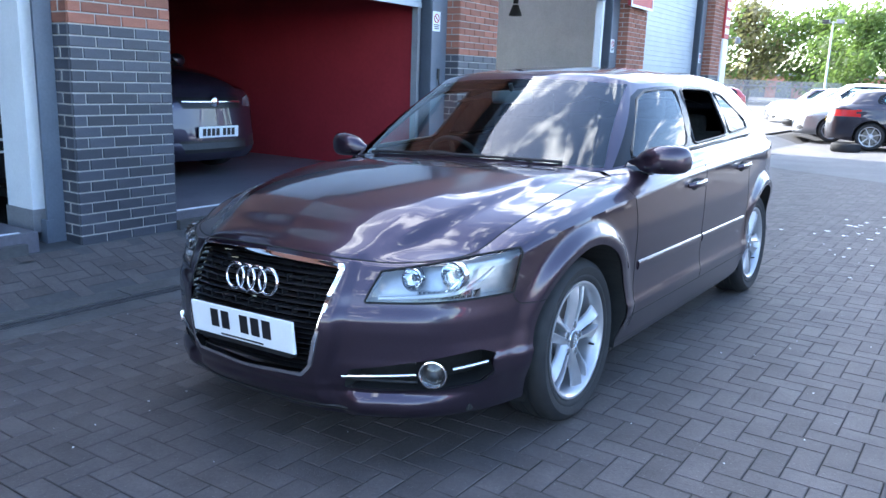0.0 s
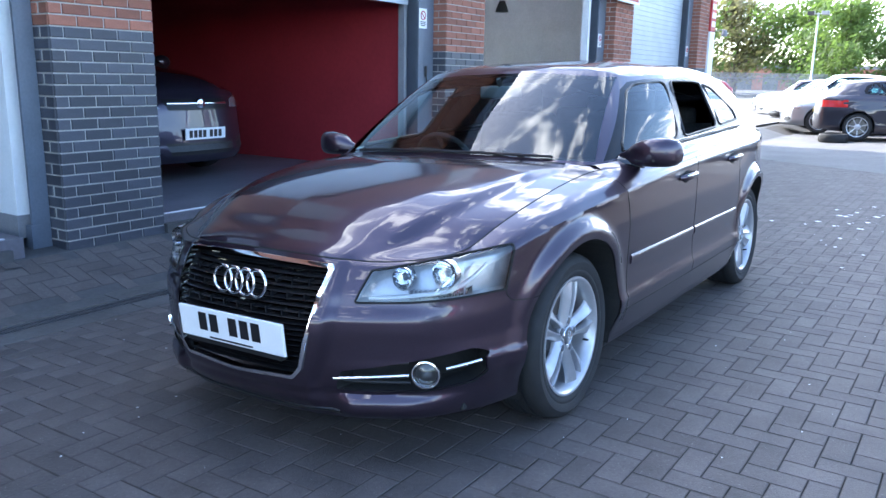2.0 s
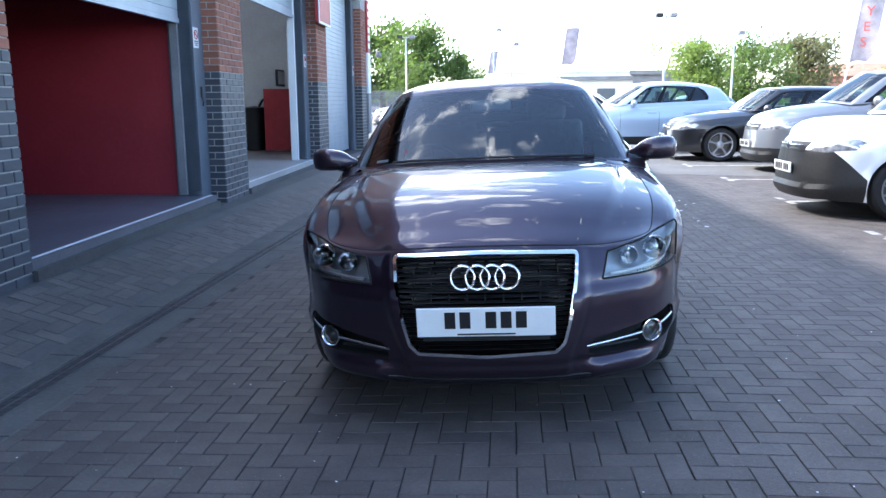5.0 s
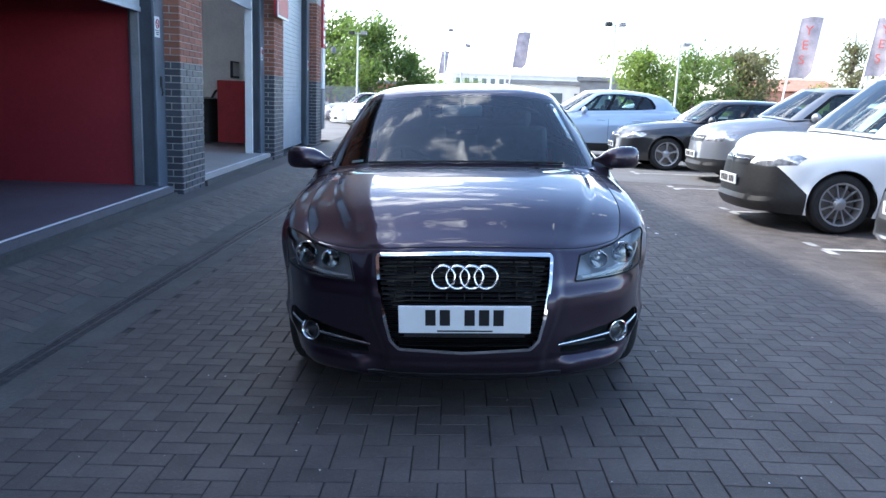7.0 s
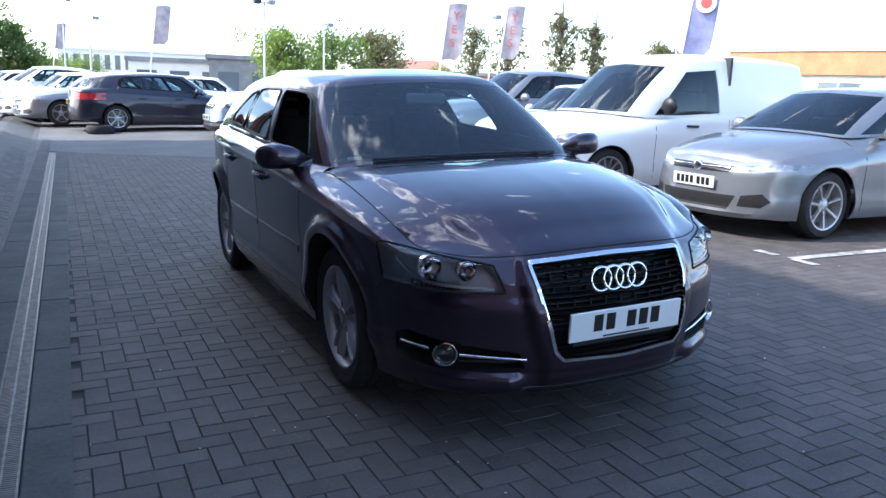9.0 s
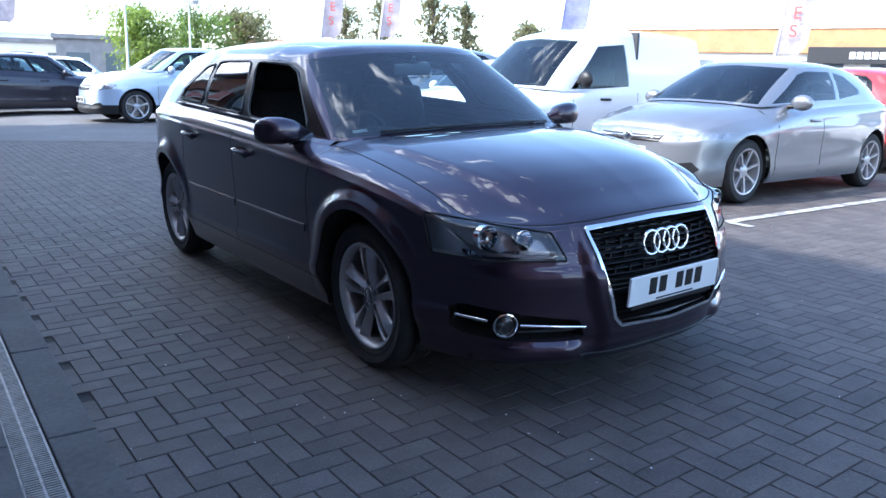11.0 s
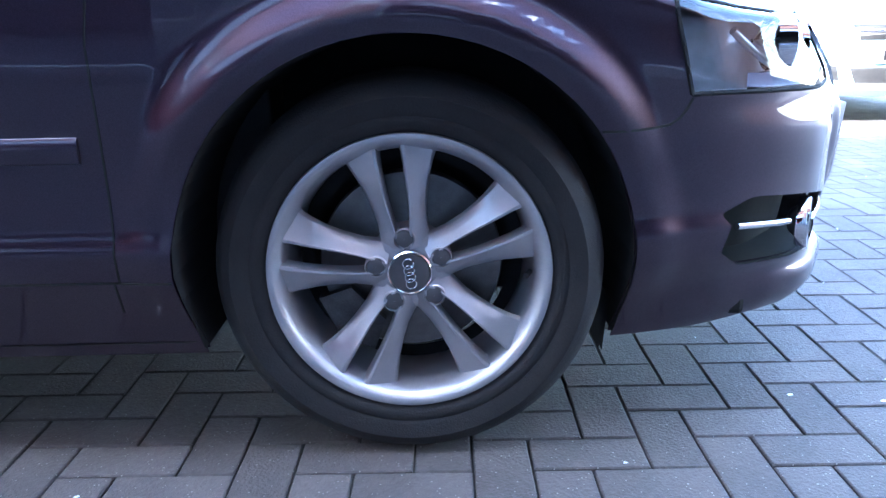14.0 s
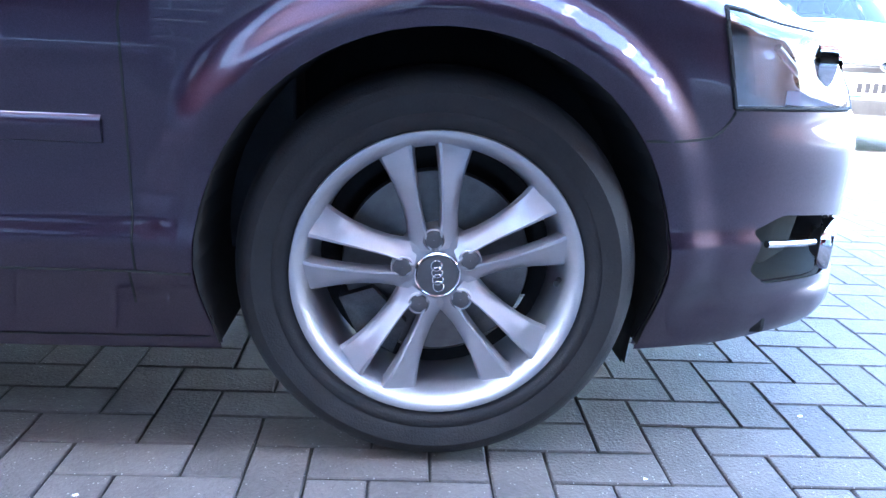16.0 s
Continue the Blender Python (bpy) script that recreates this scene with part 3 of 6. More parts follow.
def hero_wheel(parent):
    """Five-twin-spoke 17 inch alloy wheel with tyre, cap, bolts and brake; axle along x, outer face to +x."""
    w = new("wheel")
    w.parent = parent
    R, lip = .317, .2285
    T = .112
    bm = bmesh.new()
    lathe(bm, [(lip - .012, .088), (lip + .004, .098), (lip + .012, .104), (lip + .022, .1055), (lip + .026, .104), (lip + .034, .108), (lip + .055, .111), (R - .022, .104), (R - .010, .093), (R - .004, .078), (R, .06),
               (R, .048), (R - .006, .046), (R - .006, .040), (R, .038), (R + .001, .008), (R - .006, .006), (R - .006, -.002), (R, -.004), (R, -.04), (R - .006, -.042), (R - .006, -.048), (R, -.05), (R - .004, -.078), (R - .02, -.10), (lip + .03, -.108), (lip - .012, -.09)], 96)
    part("tyre", bm, M_TYRE, w, "black low-profile tyre", smooth=35)
    # barrel and lip
    bm = bmesh.new()
    lathe(bm, [(lip - .004, .085), (lip + .001, .094), (lip - .001, .101), (lip - .006, .1025), (lip - .012, .099), (lip - .019, .090), (lip - .026, .078), (lip - .03, .05), (lip - .034, .0), (lip - .03, -.09)], 96)
    rim = part("rim", bm, M_RIM, w, "silver twin-spoke alloy rim", smooth=50)
    # spokes: one tapered arm, ten times
    for k in range(5):
        for sd in (-1, 1):
            bm = bmesh.new()
            a0 = radians(72 * k)
            secs = []
            #         r     across  half-width  face-height  depth
            for r, c, hw, h, dp in ((.038, .020, .018, .080, .035), (.062, .0236, .0150, .0805, .034), (.085, .0260, .0130, .083, .032), (.115, .0300, .0140, .087, .030),
                                    (.145, .0346, .0172, .090, .028), (.170, .0396, .0215, .091, .026), (.194, .0450, .0265, .089, .026), (.217, .0500, .0340, .087, .03)):
                c *= sd
                ring = []
                for du, dz in ((-1.12, -dp), (-1.04, -.022), (-.90, -.0175), (-.1, -.0085), (.50, -.0022), (.74, .0010), (.92, .0004), (1.02, -.005), (1.10, -dp)):
                    u, vv = c - sd * du * hw, r
                    ring.append((h + dz, vv * math.cos(a0) - u * math.sin(a0), vv * math.sin(a0) + u * math.cos(a0)))
                secs.append(ring)
            grid_mesh(bm, secs)
            part("spoke", bm, M_RIM, rim, smooth=28)
    # hub disc with rounded pads between the arms
    bm = bmesh.new()
    lathe(bm, [(.0005, .072), (.036, .072), (.052, .070), (.066, .062), (.070, .045), (.070, .0)], 60)
    part("hub", bm, M_RIM, rim, smooth=45)
    for k in range(5):
        a = radians(72 * k)
        c, s = .056 * math.cos(a), .056 * math.sin(a)
        bm = bmesh.new()
        lathe(bm, [(.0185, .066), (.0185, .079), (.0165, .081), (.0150, .079), (.0150, .068)], 28, centre=(0, c, s))
        part("bolt_recess", bm, M_RIM, rim, smooth=40)
        bm = bmesh.new()
        lathe(bm, [(.0145, .066), (.0145, .0795), (.012, .0815), (.0005, .0815)], 24, centre=(0, c, s))
        part("bolt_cap", bm, mat_boltcap, rim, "dark grey wheel bolt cap", smooth=40)
    bm = bmesh.new()
    lathe(bm, [(.0365, .070), (.0365, .083), (.0345, .0850), (.0335, .0842)], 48)
    part("cap_ring", bm, M_CHROME, rim, smooth=40)
    bm = bmesh.new()
    lathe(bm, [(.0335, .080), (.032, .0850), (.020, .087), (.0005, .0875)], 48)
    cap = part("centre_cap", bm, mat_boltcap, rim, "dark grey centre cap with four silver rings", smooth=50)
    bm = bmesh.new()
    for k in range(4):
        off = (k - 1.5) * .0112
        ring = [(.0882, off + .0084 * math.cos(t), .0084 * math.sin(t)) for t in (2 * math.pi * i / 20 for i in range(20))]
        tube(bm, ring, .0011, 5, closed=True)
    part("emblem", bm, M_CHROME, rim, smooth=60)
    bm = bmesh.new()
    v = radians(72 * 3 + 44)
    tube(bm, [(.062, .196 * math.cos(v), .196 * math.sin(v)), (.086, .187 * math.cos(v), .187 * math.sin(v))], .0045, 10)
    part("valve", bm, M_BLACK, w, smooth=40)
    bm = bmesh.new()
    lathe(bm, [(.062, .018), (.075, .014), (.152, .014), (.154, .010), (.154, -.010), (.07, -.012)], 60)
    part("brake_disc", bm, M_DISC, w, smooth=40)
    bm = bmesh.new()
    lathe(bm, [(.0005, .028), (.06, .028), (.066, .02), (.066, -.02)], 40)
    part("disc_hat", bm, mat_rust, w, smooth=40)
    bm = bmesh.new()
    t0 = 2.2
    pts = []
    for hgt in (-.03, .034):
        pts.append([(hgt, r * math.cos(t), r * math.sin(t)) for r, t in ((.11, t0 - .38), (.168, t0 - .40), (.176, t0), (.168, t0 + .40), (.11, t0 + .38))])
    grid_mesh(bm, [p + [p[0]] for p in pts])
    bm.faces.new([bm.verts.new(p) for p in pts[1]])
    part("caliper", bm, mat_caliper, w, smooth=40)
    bm = bmesh.new()
    lathe(bm, [(.17, -.02), (lip - .036, -.02)], 40)
    part("dust_shield", bm, M_UNDER, w)
    return w


mat_grille = mat("grille_plastic", (0.010, 0.010, 0.011), 0.35, vary=0.2, scale=40, spec=0.3)
mat_frame = mat("pillar_black", (0.007, 0.007, 0.008), 0.22, spec=0.25)
mat_boltcap = mat("bolt_cap", (0.10, 0.10, 0.105), 0.45, 0.2, vary=0.1, scale=80)
mat_rust = mat("hub_rust", (0.10, 0.075, 0.06), 0.7, 0.3, vary=0.35, scale=40)
mat_caliper = mat("caliper_iron", (0.12, 0.12, 0.12), 0.6, 0.5, vary=0.3, scale=30)


def strip_on(bm, pts, width, out, normal_of):
    """A thin raised line along points; width is laid across the way in the surface."""
    pts = [Vector(p) for p in pts]
    rows = []
    n = len(pts)
    for i, p in enumerate(pts):
        d = (pts[min(i + 1, n - 1)] - pts[max(i - 1, 0)]).normalized()
        nn = normal_of(p)
        c = d.cross(nn).normalized() * width * .5
        q = p + nn * out
        rows.append([q - c - nn * out * 1.5, q - c * .8, q + c * .8, q + c - nn * out * 1.5])
    grid_mesh(bm, rows)


HEADLAMP = [(.452, .594), (.478, .692), (.58, .711), (.70, .735), (.78, .752), (.90, .77), (.90, .604), (.784, .606), (.62, .597)]
LAMP_END = [(-.408, .80), (-.415, .73), (-.430, .68), (-.462, .56), (.2, .56), (.2, .80)]
GRILLE = [(-.357, .703), (0, .715), (.357, .703), (.346, .600), (.318, .45), (.298, .372), (.264, .338), (0, .326), (-.264, .338), (-.298, .372), (-.318, .45), (-.346, .600)]
FOG = [(.388, .298), (.412, .366), (.52, .384), (.66, .412), (.752, .428), (.780, .405), (.777, .335), (.747, .304), (.66, .296), (.50, .295)]


def hero_car(m):
    car = thing("hatchback", m, "dark purple metallic five-door hatchback, parked with one front window open", "car")
    P = paint("aubergine_metallic", (0.031, 0.020, 0.034), 0.3, 0.36, 0.85, (0.115, 0.076, 0.115))
    sh = HeroShell(HERO_SPEC, 300, 64)
    skin = sh.skin()
    hood = sh.hood(72, 56)
    # wheel arches
    for cy in (0, 2.578):
        for sgn in (1, -1):
            cut_out(skin, arc_poly(cy, .339, .370), "x", lambda c, s=sgn: c.x * s > .4).free()
    lamps = {}
    for sgn in (1, -1):
        poly = smooth_poly([(x * sgn, z) for x, z in HEADLAMP], 3, .05)
        lamps[sgn] = cut_out(skin, poly, "y", lambda c: c.y < -.2)
        put_back(skin, cut_out(lamps[sgn], LAMP_END, "x", lambda c: True))
        cut_out(skin, smooth_poly([(x * sgn, z) for x, z in FOG], 3, .18), "y", lambda c: c.y < -.2).free()
    cut_out(skin, smooth_poly(GRILLE, 5, .16), "y", lambda c: c.y < -.5).free()
    FD = [(.456, .333), (.456, .70), (.444, .77), (.415, .84), (.385, .92), (.375, 1.05), (1.335, 1.05), (1.335, .333)]
    RD = [(1.342, .333), (1.342, 1.05), (2.13, 1.05), (2.17, .80), (2.20, .62), (2.175, .45), (2.150, .333)]
    doors = []
    for sgn in (1, -1):
        for nm, poly in (("front_door", FD), ("rear_door", RD)):
            bm = cut_out(skin, poly, "x", lambda c, s=sgn: c.x * s > .4)
            doors.append((sgn, nm, part(nm, bm, P, car, smooth=40, solid=.012)))
    for sgn in (1, -1):
        part("rear_lamp", cut_out(skin, [(sgn * .48, .74), (sgn * .9, .74), (sgn * .9, .90), (sgn * .55, .90)], "y", lambda c: c.y > 2.95), M_RED_LENS, car, smooth=60)
    part("body", skin, P, car, "aubergine metallic paint", smooth=40, solid=.012)
    part("bonnet", hood, P, car, smooth=40, solid=.01)
    part("shoulder", sh.shelf(), P, car, smooth=50)
    # greenhouse
    gh = sh.greenhouse()
    ws = [(-.708, .957), (-.40, .978), (0, .988), (.40, .978), (.708, .957), (.568, 1.320), (.25, 1.346), (0, 1.35), (-.25, 1.346), (-.568, 1.320)]
    part("windscreen", cut_out(gh, ws, "y", lambda c: c.y < 1.3), M_GLASS, car, "clear glass windscreen", smooth=60)
    part("rear_window", cut_out(gh, [(-.56, 1.06), (.56, 1.06), (.47, 1.235), (-.47, 1.235)], "y", lambda c: c.y > 2.5), M_TINT, car, smooth=60)
    DLO = [(.50, .957), (.955, 1.262), (1.06, 1.297), (1.25, 1.312), (1.55, 1.318), (1.95, 1.322), (2.15, 1.308), (2.30, 1.268), (2.47, 1.14), (2.49, 1.058), (2.1, 1.038), (1.3, 1.010), (.75, .984)]
    FW = smooth_poly([(.625, .985), (.985, 1.250), (1.10, 1.287), (1.47, 1.300), (1.285, 1.018)], 3, .15)
    RW = smooth_poly([(1.372, 1.022), (1.552, 1.304), (1.92, 1.303), (2.045, 1.294), (1.985, 1.047)], 3, .15)
    QW = smooth_poly([(2.052, 1.055), (2.105, 1.288), (2.22, 1.268), (2.43, 1.125), (2.43, 1.075)], 3, .15)
    for sgn in (1, -1):
        trim = bmesh.new()
        dlo = cut_out(gh, DLO, "x", lambda c, s=sgn: c.x * s > .4)
        for nm, poly in (("front_side_window", FW), ("rear_side_window", RW), ("quarter_window", QW)):
            pane = cut_out(dlo, poly, "x", lambda c, s=sgn: c.x * s > .4)
            ring = []
            for y, z in poly:
                v = min(pane.verts, key=lambda q: (q.co.y - y) ** 2 + (q.co.z - z) ** 2).co
                ring.append(Vector((v.x + sgn * .001, v.y, v.z)))
            tube(trim, ring, .007, 6, closed=True)
            if (nm, sgn) in (("front_side_window", -1), ("rear_side_window", 1)):
                pane.free()
            else:
                part(nm, pane, M_GLASS if nm == "front_side_window" else M_TINT, car, smooth=60)
        part("window_seal", trim, M_BLACK, car, smooth=60)
        part("window_frame", dlo, mat_frame, car, smooth=60, solid=.02)
    part("pillar_frame", gh, P, car, smooth=50, solid=.02)
    part("roof", sh.roof(), P, car, smooth=60, solid=.015)
    b, t = sh.curves(90)
    # strip under the side windows
    for sgn in (1, -1):
        bm2 = bmesh.new()
        pts = [Vector((sgn * (float(np.interp(y, b[20:75, 1], b[20:75, 0])) + .004), y, float(np.interp(y, b[20:75, 1], b[20:75, 2])) + .012)) for y in np.linspace(.70, 2.45, 30)]
        tube(bm2, pts, .009, 6)
        part("belt_trim", bm2, P, car, smooth=60)
    # shut lines
    bm = bmesh.new()
    for sgn in (1, -1):
        def nside(p):
            return Vector((sgn, 0, .06)).normalized()
        for line in ([(float(np.interp(z, [.70, .77, .84, .92], [.456, .444, .415, .385])), z) for z in np.linspace(.333, .915, 44)], [(1.338, z) for z in np.linspace(.333, .93, 40)], [(y, .333) for y in np.linspace(.372, 2.15, 60)], [(.466, z) for z in np.linspace(.275, .333, 5)],
                     [(2.150, .333), (2.175, .45), (2.19, .55), (2.20, .62), (2.185, .71), (2.17, .80), (2.155, .87), (2.14, .95)]):
            strip_on(bm, [(sgn * sh.side_x(y, z), y, z) for y, z in line], .0042, .0012, nside)
        # bumper to wing
        strip_on(bm, [(sgn * sh.side_x(y, z), y, z) for y, z in [(-.302, .556), (-.33, .556), (-.36, .556), (-.39, .557), (-.415, .560), (-.432, .570), (-.444, .585), (-.452, .60)]], .005, .0012, nside)
        hp = sh.hood_pts
        n = len(hp[0]) - 1
        i = n if sgn > 0 else 0
        strip_on(bm, [hp[j][i] for j in range(len(hp))], .006, .001, lambda p, s=sgn: Vector((s * .45, -.1, .9)).normalized())
    strip_on(bm, [p + Vector((0, -.001, 0)) for p in hp[0]], .006, .001, lambda p: Vector((0, -.7, .7)).normalized())
    part("shut_line", bm, M_UNDER, car, smooth=60)
    # grille: chrome frame, dark recess, slats
    bm = bmesh.new()
    gp = smooth_poly(GRILLE, 6, .16)
    ribbon_on_nose(bm, sh, gp, .015, .002, .010)
    gr = part("grille_frame", bm, M_CHROME, car, "chrome surround of the grille", smooth=50)
    bm = bmesh.new()
    bm.faces.new([bm.verts.new((x * .99, -.775, z)) for x, z in gp])
    bmesh.ops.triangulate(bm, faces=bm.faces)
    gback = part("grille_backing", bm, M_GLOSSBLACK, car)
    k = 0
    z = .350
    while z < .70:
        hw = float(np.interp(z, [.345, .385, .45, .63, .69, .71], [.262, .296, .314, .348, .356, .33]))
        bm = bmesh.new()
        rows = []
        for x in np.linspace(-hw, hw, 15):
            y = sh.front_y(x, z)
            rows.append([(x, y + .045, z - .003), (x, y + .020, z - .0035), (x, y + .014, z), (x, y + .020, z + .003), (x, y + .045, z + .003)])
        grid_mesh(bm, rows)
        part("grille_slat", bm, mat_grille, car, smooth=40)
        z += .0185
    # short uprights between the slats
    for x in np.linspace(-.28, .28, 9):
        for z0 in (.55, .597, .644):
            bm = bmesh.new()
            box(bm, x - .003, x + .003, sh.front_y(x, z0) + .014, sh.front_y(x, z0) + .04, z0 - .012, z0 + .012)
            part("grille_upright", bm, mat_grille, car)
    # rings
    bm = bmesh.new()
    for q in range(4):
        cx = (q - 1.5) * .0565
        tube(bm, [(cx + .0455 * math.cos(a), sh.front_y(cx, .628) - .012 + .12 * (.0455 * math.sin(a)), .628 + .0455 * math.sin(a)) for a in (2 * math.pi * i / 36 for i in range(36))], .0062, 8, closed=True)
    part("emblem", bm, M_CHROME, car, "four interlocked chrome rings", smooth=60)
    # plate with bars for its characters
    bm = bmesh.new()
    box(bm, -.262, .262, -.012, 0, -.057, .057, bevel=.003)
    plate = part("number_plate", bm, M_PLATE, car, "white front number plate")
    plate.matrix_local = pose(0, sh.front_y(0, .47) - .004, .47, 5)
    for x0, x1, z0, z1 in [(x, x + .041, -.024, .042) for x in (-.155, -.098, .0, .057, .114)] + [(-.108, .112, -.050, -.044)]:
        part("plate_bar", boxes((x0, x1, -.0135, -.011, z0, z1)), M_INK, plate)
    bm = bmesh.new()
    box(bm, -.24, .24, -.008, .02, -.075, -.057)
    part("plate_holder", bm, M_BLACK, plate)
    # headlamps
    for sgn in (1, -1):
        lens = part("headlamp", lamps[sgn], M_LENS, car, "clear-lensed headlamp with two chrome reflectors", smooth=60)
        bm = bmesh.new()
        lm = lens.data
        inn = [v.co + Vector((-sgn * .030, .070, 0)) for v in lm.vertices]
        bv = [bm.verts.new(p) for p in inn]
        edge_use = collections.Counter(k for f in lm.polygons for k in f.edge_keys)
        for f in lm.polygons:
            bm.faces.new([bv[q] for q in f.vertices])
        for (p, q), count in edge_use.items():
            if count == 1:
                bm.faces.new([bm.verts.new(lm.vertices[p].co), bm.verts.new(lm.vertices[q].co), bm.verts.new(inn[q]), bm.verts.new(inn[p])])
        part("lamp_housing", bm, mat_housing, lens, smooth=30)
        bm = bmesh.new()
        for (p, q), count in edge_use.items():
            if count == 1:
                tube(bm, [lm.vertices[p].co, lm.vertices[q].co], .0042, 5)
        part("lamp_seal", bm, M_UNDER, lens, smooth=50)
        for cx, cz, r in ((.565, .666, .036), (.680, .678, .044)):
            y = sh.front_y(cx, cz)
            bm = bmesh.new()
            lathe(bm, [(.006, .058), (r * .45, .045), (r * .8, .022), (r, .0), (r + .004, .0), (r + .005, .010), (r + .003, .03)], 36, axis="y", centre=(sgn * cx, y + .018, cz))
            rf = part("reflector", bm, M_CHROME, lens, smooth=45)
            bm = bmesh.new()
            lathe(bm, [(.012, .03), (.012, .008), (.008, .001), (.0005, .0)], 20, axis="y", centre=(sgn * cx, y + .03, cz))
            part("bulb_shield", bm, M_SATIN, lens, smooth=45)
        # bright lower strip with the indicator's ribs
        bm = bmesh.new()
        pts = [(x, sh.front_y(x, z) + .014, z) for x, z in ((.485, .606), (.56, .610), (.64, .618), (.70, .626), (.74, .66), (.765, .70))]
        tube(bm, [(sgn * x, y, z) for x, y, z in [tuple(p) for p in spline(pts, 16)]], .007, 8)
        part("light_guide", bm, mat_guide, lens, smooth=60)
        bm = bmesh.new()
        for q in range(12):
            x = .60 + q * .012
            y = sh.front_y(x, .605)
            box(bm, sgn * x - .0035, sgn * x + .0035, y + .018, y + .05, .598, .632)
        part("indicator_rib", bm, M_CHROME, lens)
        # fog lamp opening
        poly = smooth_poly([(x * sgn, z) for x, z in FOG], 3, .18)
        front = on_nose(sh, poly, -.003)
        back = [Vector((p.x - sgn * .11 * max(0, abs(p.x) - .42) / .4, p.y + .075, p.z)) for p in front]
        bm = bmesh.new()
        grid_mesh(bm, [front + [front[0]], back + [back[0]]])
        f = bm.faces.new([bm.verts.new(p) for p in back])
        bmesh.ops.triangulate(bm, faces=[f])
        fog = part("fog_lamp_opening", bm, M_UNDER, car, smooth=30)
        bm = bmesh.new()
        for z in (.322, .392):
            pts = [(sgn * x, sh.front_y(x, z) + .03, z) for x in np.linspace(.40, .60, 8)]
            tube(bm, pts, .006, 6)
        part("opening_slat", bm, M_BLACK, fog, smooth=50)
        for x0, x1, z0, z1 in ((.385, .612, .338, .356), (.700, .765, .370, .380)):
            bm = bmesh.new()
            pts = [(sgn * x, sh.front_y(x, .35) - .002 + .008, z0 + (z1 - z0) * (x - x0) / (x1 - x0)) for x in np.linspace(x0, x1, 8)]
            tube(bm, pts, .0065, 8)
            part("chrome_strip", bm, M_CHROME, fog, smooth=60)
        y = sh.front_y(.657, .36)
        fc = (0, 0, 0)
        fm = pose(sgn * .657, y + .004, .357, 0, 0, sgn * 26)
        bm = bmesh.new()
        lathe(bm, [(.045, .016), (.0485, .002), (.047, -.005), (.043, -.006), (.039, .0), (.037, .01)], 40, axis="y", centre=fc)
        part("fog_bezel", bm, M_CHROME, fog, smooth=50).matrix_local = fm
        bm = bmesh.new()
        lathe(bm, [(.001, .035), (.02, .028), (.036, .008)], 32, axis="y", centre=fc)
        part("fog_reflector", bm, mat_boltcap, fog, smooth=60).matrix_local = fm
        bm = bmesh.new()
        lathe(bm, [(.0005, .002), (.02, .004), (.037, .012)], 32, axis="y", centre=fc)
        part("fog_lens", bm, M_LENS, fog, smooth=60).matrix_local = fm
        # inner wing
        for cy in (0, 2.578):
            bm = bmesh.new()
            prof = [(cy + .370 * math.cos(a), .339 + .370 * math.sin(a)) for a in (math.pi * (1.12 - 1.24 * q / 30) for q in range(31))]
            xo = [sh.side_x(y, max(z, .25)) - .006 for y, z in prof]
            grid_mesh(bm, [[(sgn * xo[q], y, z) for q, (y, z) in enumerate(prof)], [(sgn * .50, y, z) for y, z in prof]])
            f = bm.faces.new([bm.verts.new((sgn * .50, y, z)) for y, z in prof])
            part("wheel_arch_liner", bm, M_UNDER, car)
        # deflector behind the bumper
        bm = bmesh.new()
        grid_mesh(bm, [[(sgn * .62, -.345, .25), (sgn * .80, -.335, .27)], [(sgn * .64, -.335, .155), (sgn * .785, -.33, .165)]])
        part("air_deflector", bm, M_BLACK, car, solid=.006)
        # side moulding
        for y0, y1 in ((.49, 1.325), (1.35, 2.14)):
            bm = bmesh.new()
            rows = []
            for y in np.linspace(y0, y1, 24):
                rows.append([(sgn * (sh.side_x(y, zz) + o), y, zz) for zz, o in ((.524, .0), (.526, .005), (.545, .0075), (.560, .005), (.565, .0))])
            grid_mesh(bm, rows)
            for r in (rows[0], rows[-1]):
                bm.faces.new([bm.verts.new(p) for p in r])
            part("side_moulding", bm, P, car, smooth=40)
        # handles
        for (s2, nm, door) in doors:
            if s2 != sgn:
                continue
            yc, zc = (1.17, .838) if nm == "front_door" else (2.0, .868)
            x = sh.side_x(yc, zc)
            bm = bmesh.new()
            pts = [(sgn * (x + o), yc + dy, zc + dz) for dy, o, dz in ((-.105, .0, .0), (-.085, .022, .003), (-.03, .030, .005), (.04, .031, .006), (.085, .022, .007), (.10, .0, .007))]
            tube(bm, pts, [.012, .0155, .017, .017, .0165, .012], 10, flat=.6)
            part("door_handle", bm, P, door, smooth=50)
            bm = bmesh.new()
            pts = [(sgn * (x + o + .004), yc + dy, zc + .010) for dy, o in ((-.085, .024), (-.03, .032), (.04, .033), (.085, .024))]
            tube(bm, pts, .006, 6)
            part("handle_strip", bm, M_CHROME, door, smooth=60)
            # flattened dark disc drawn in place of the shade behind the handle
            bm = bmesh.new()
            bmesh.ops.create_uvsphere(bm, u_segments=20, v_segments=10, radius=1, matrix=Matrix.Translation((sgn * x, yc - .01, zc)) @ Matrix.Diagonal((.006, .062, .030, 1)))
            part("handle_shade", bm, M_UNDER, door, smooth=60)
        # mirror
        bm = bmesh.new()
        secs = []
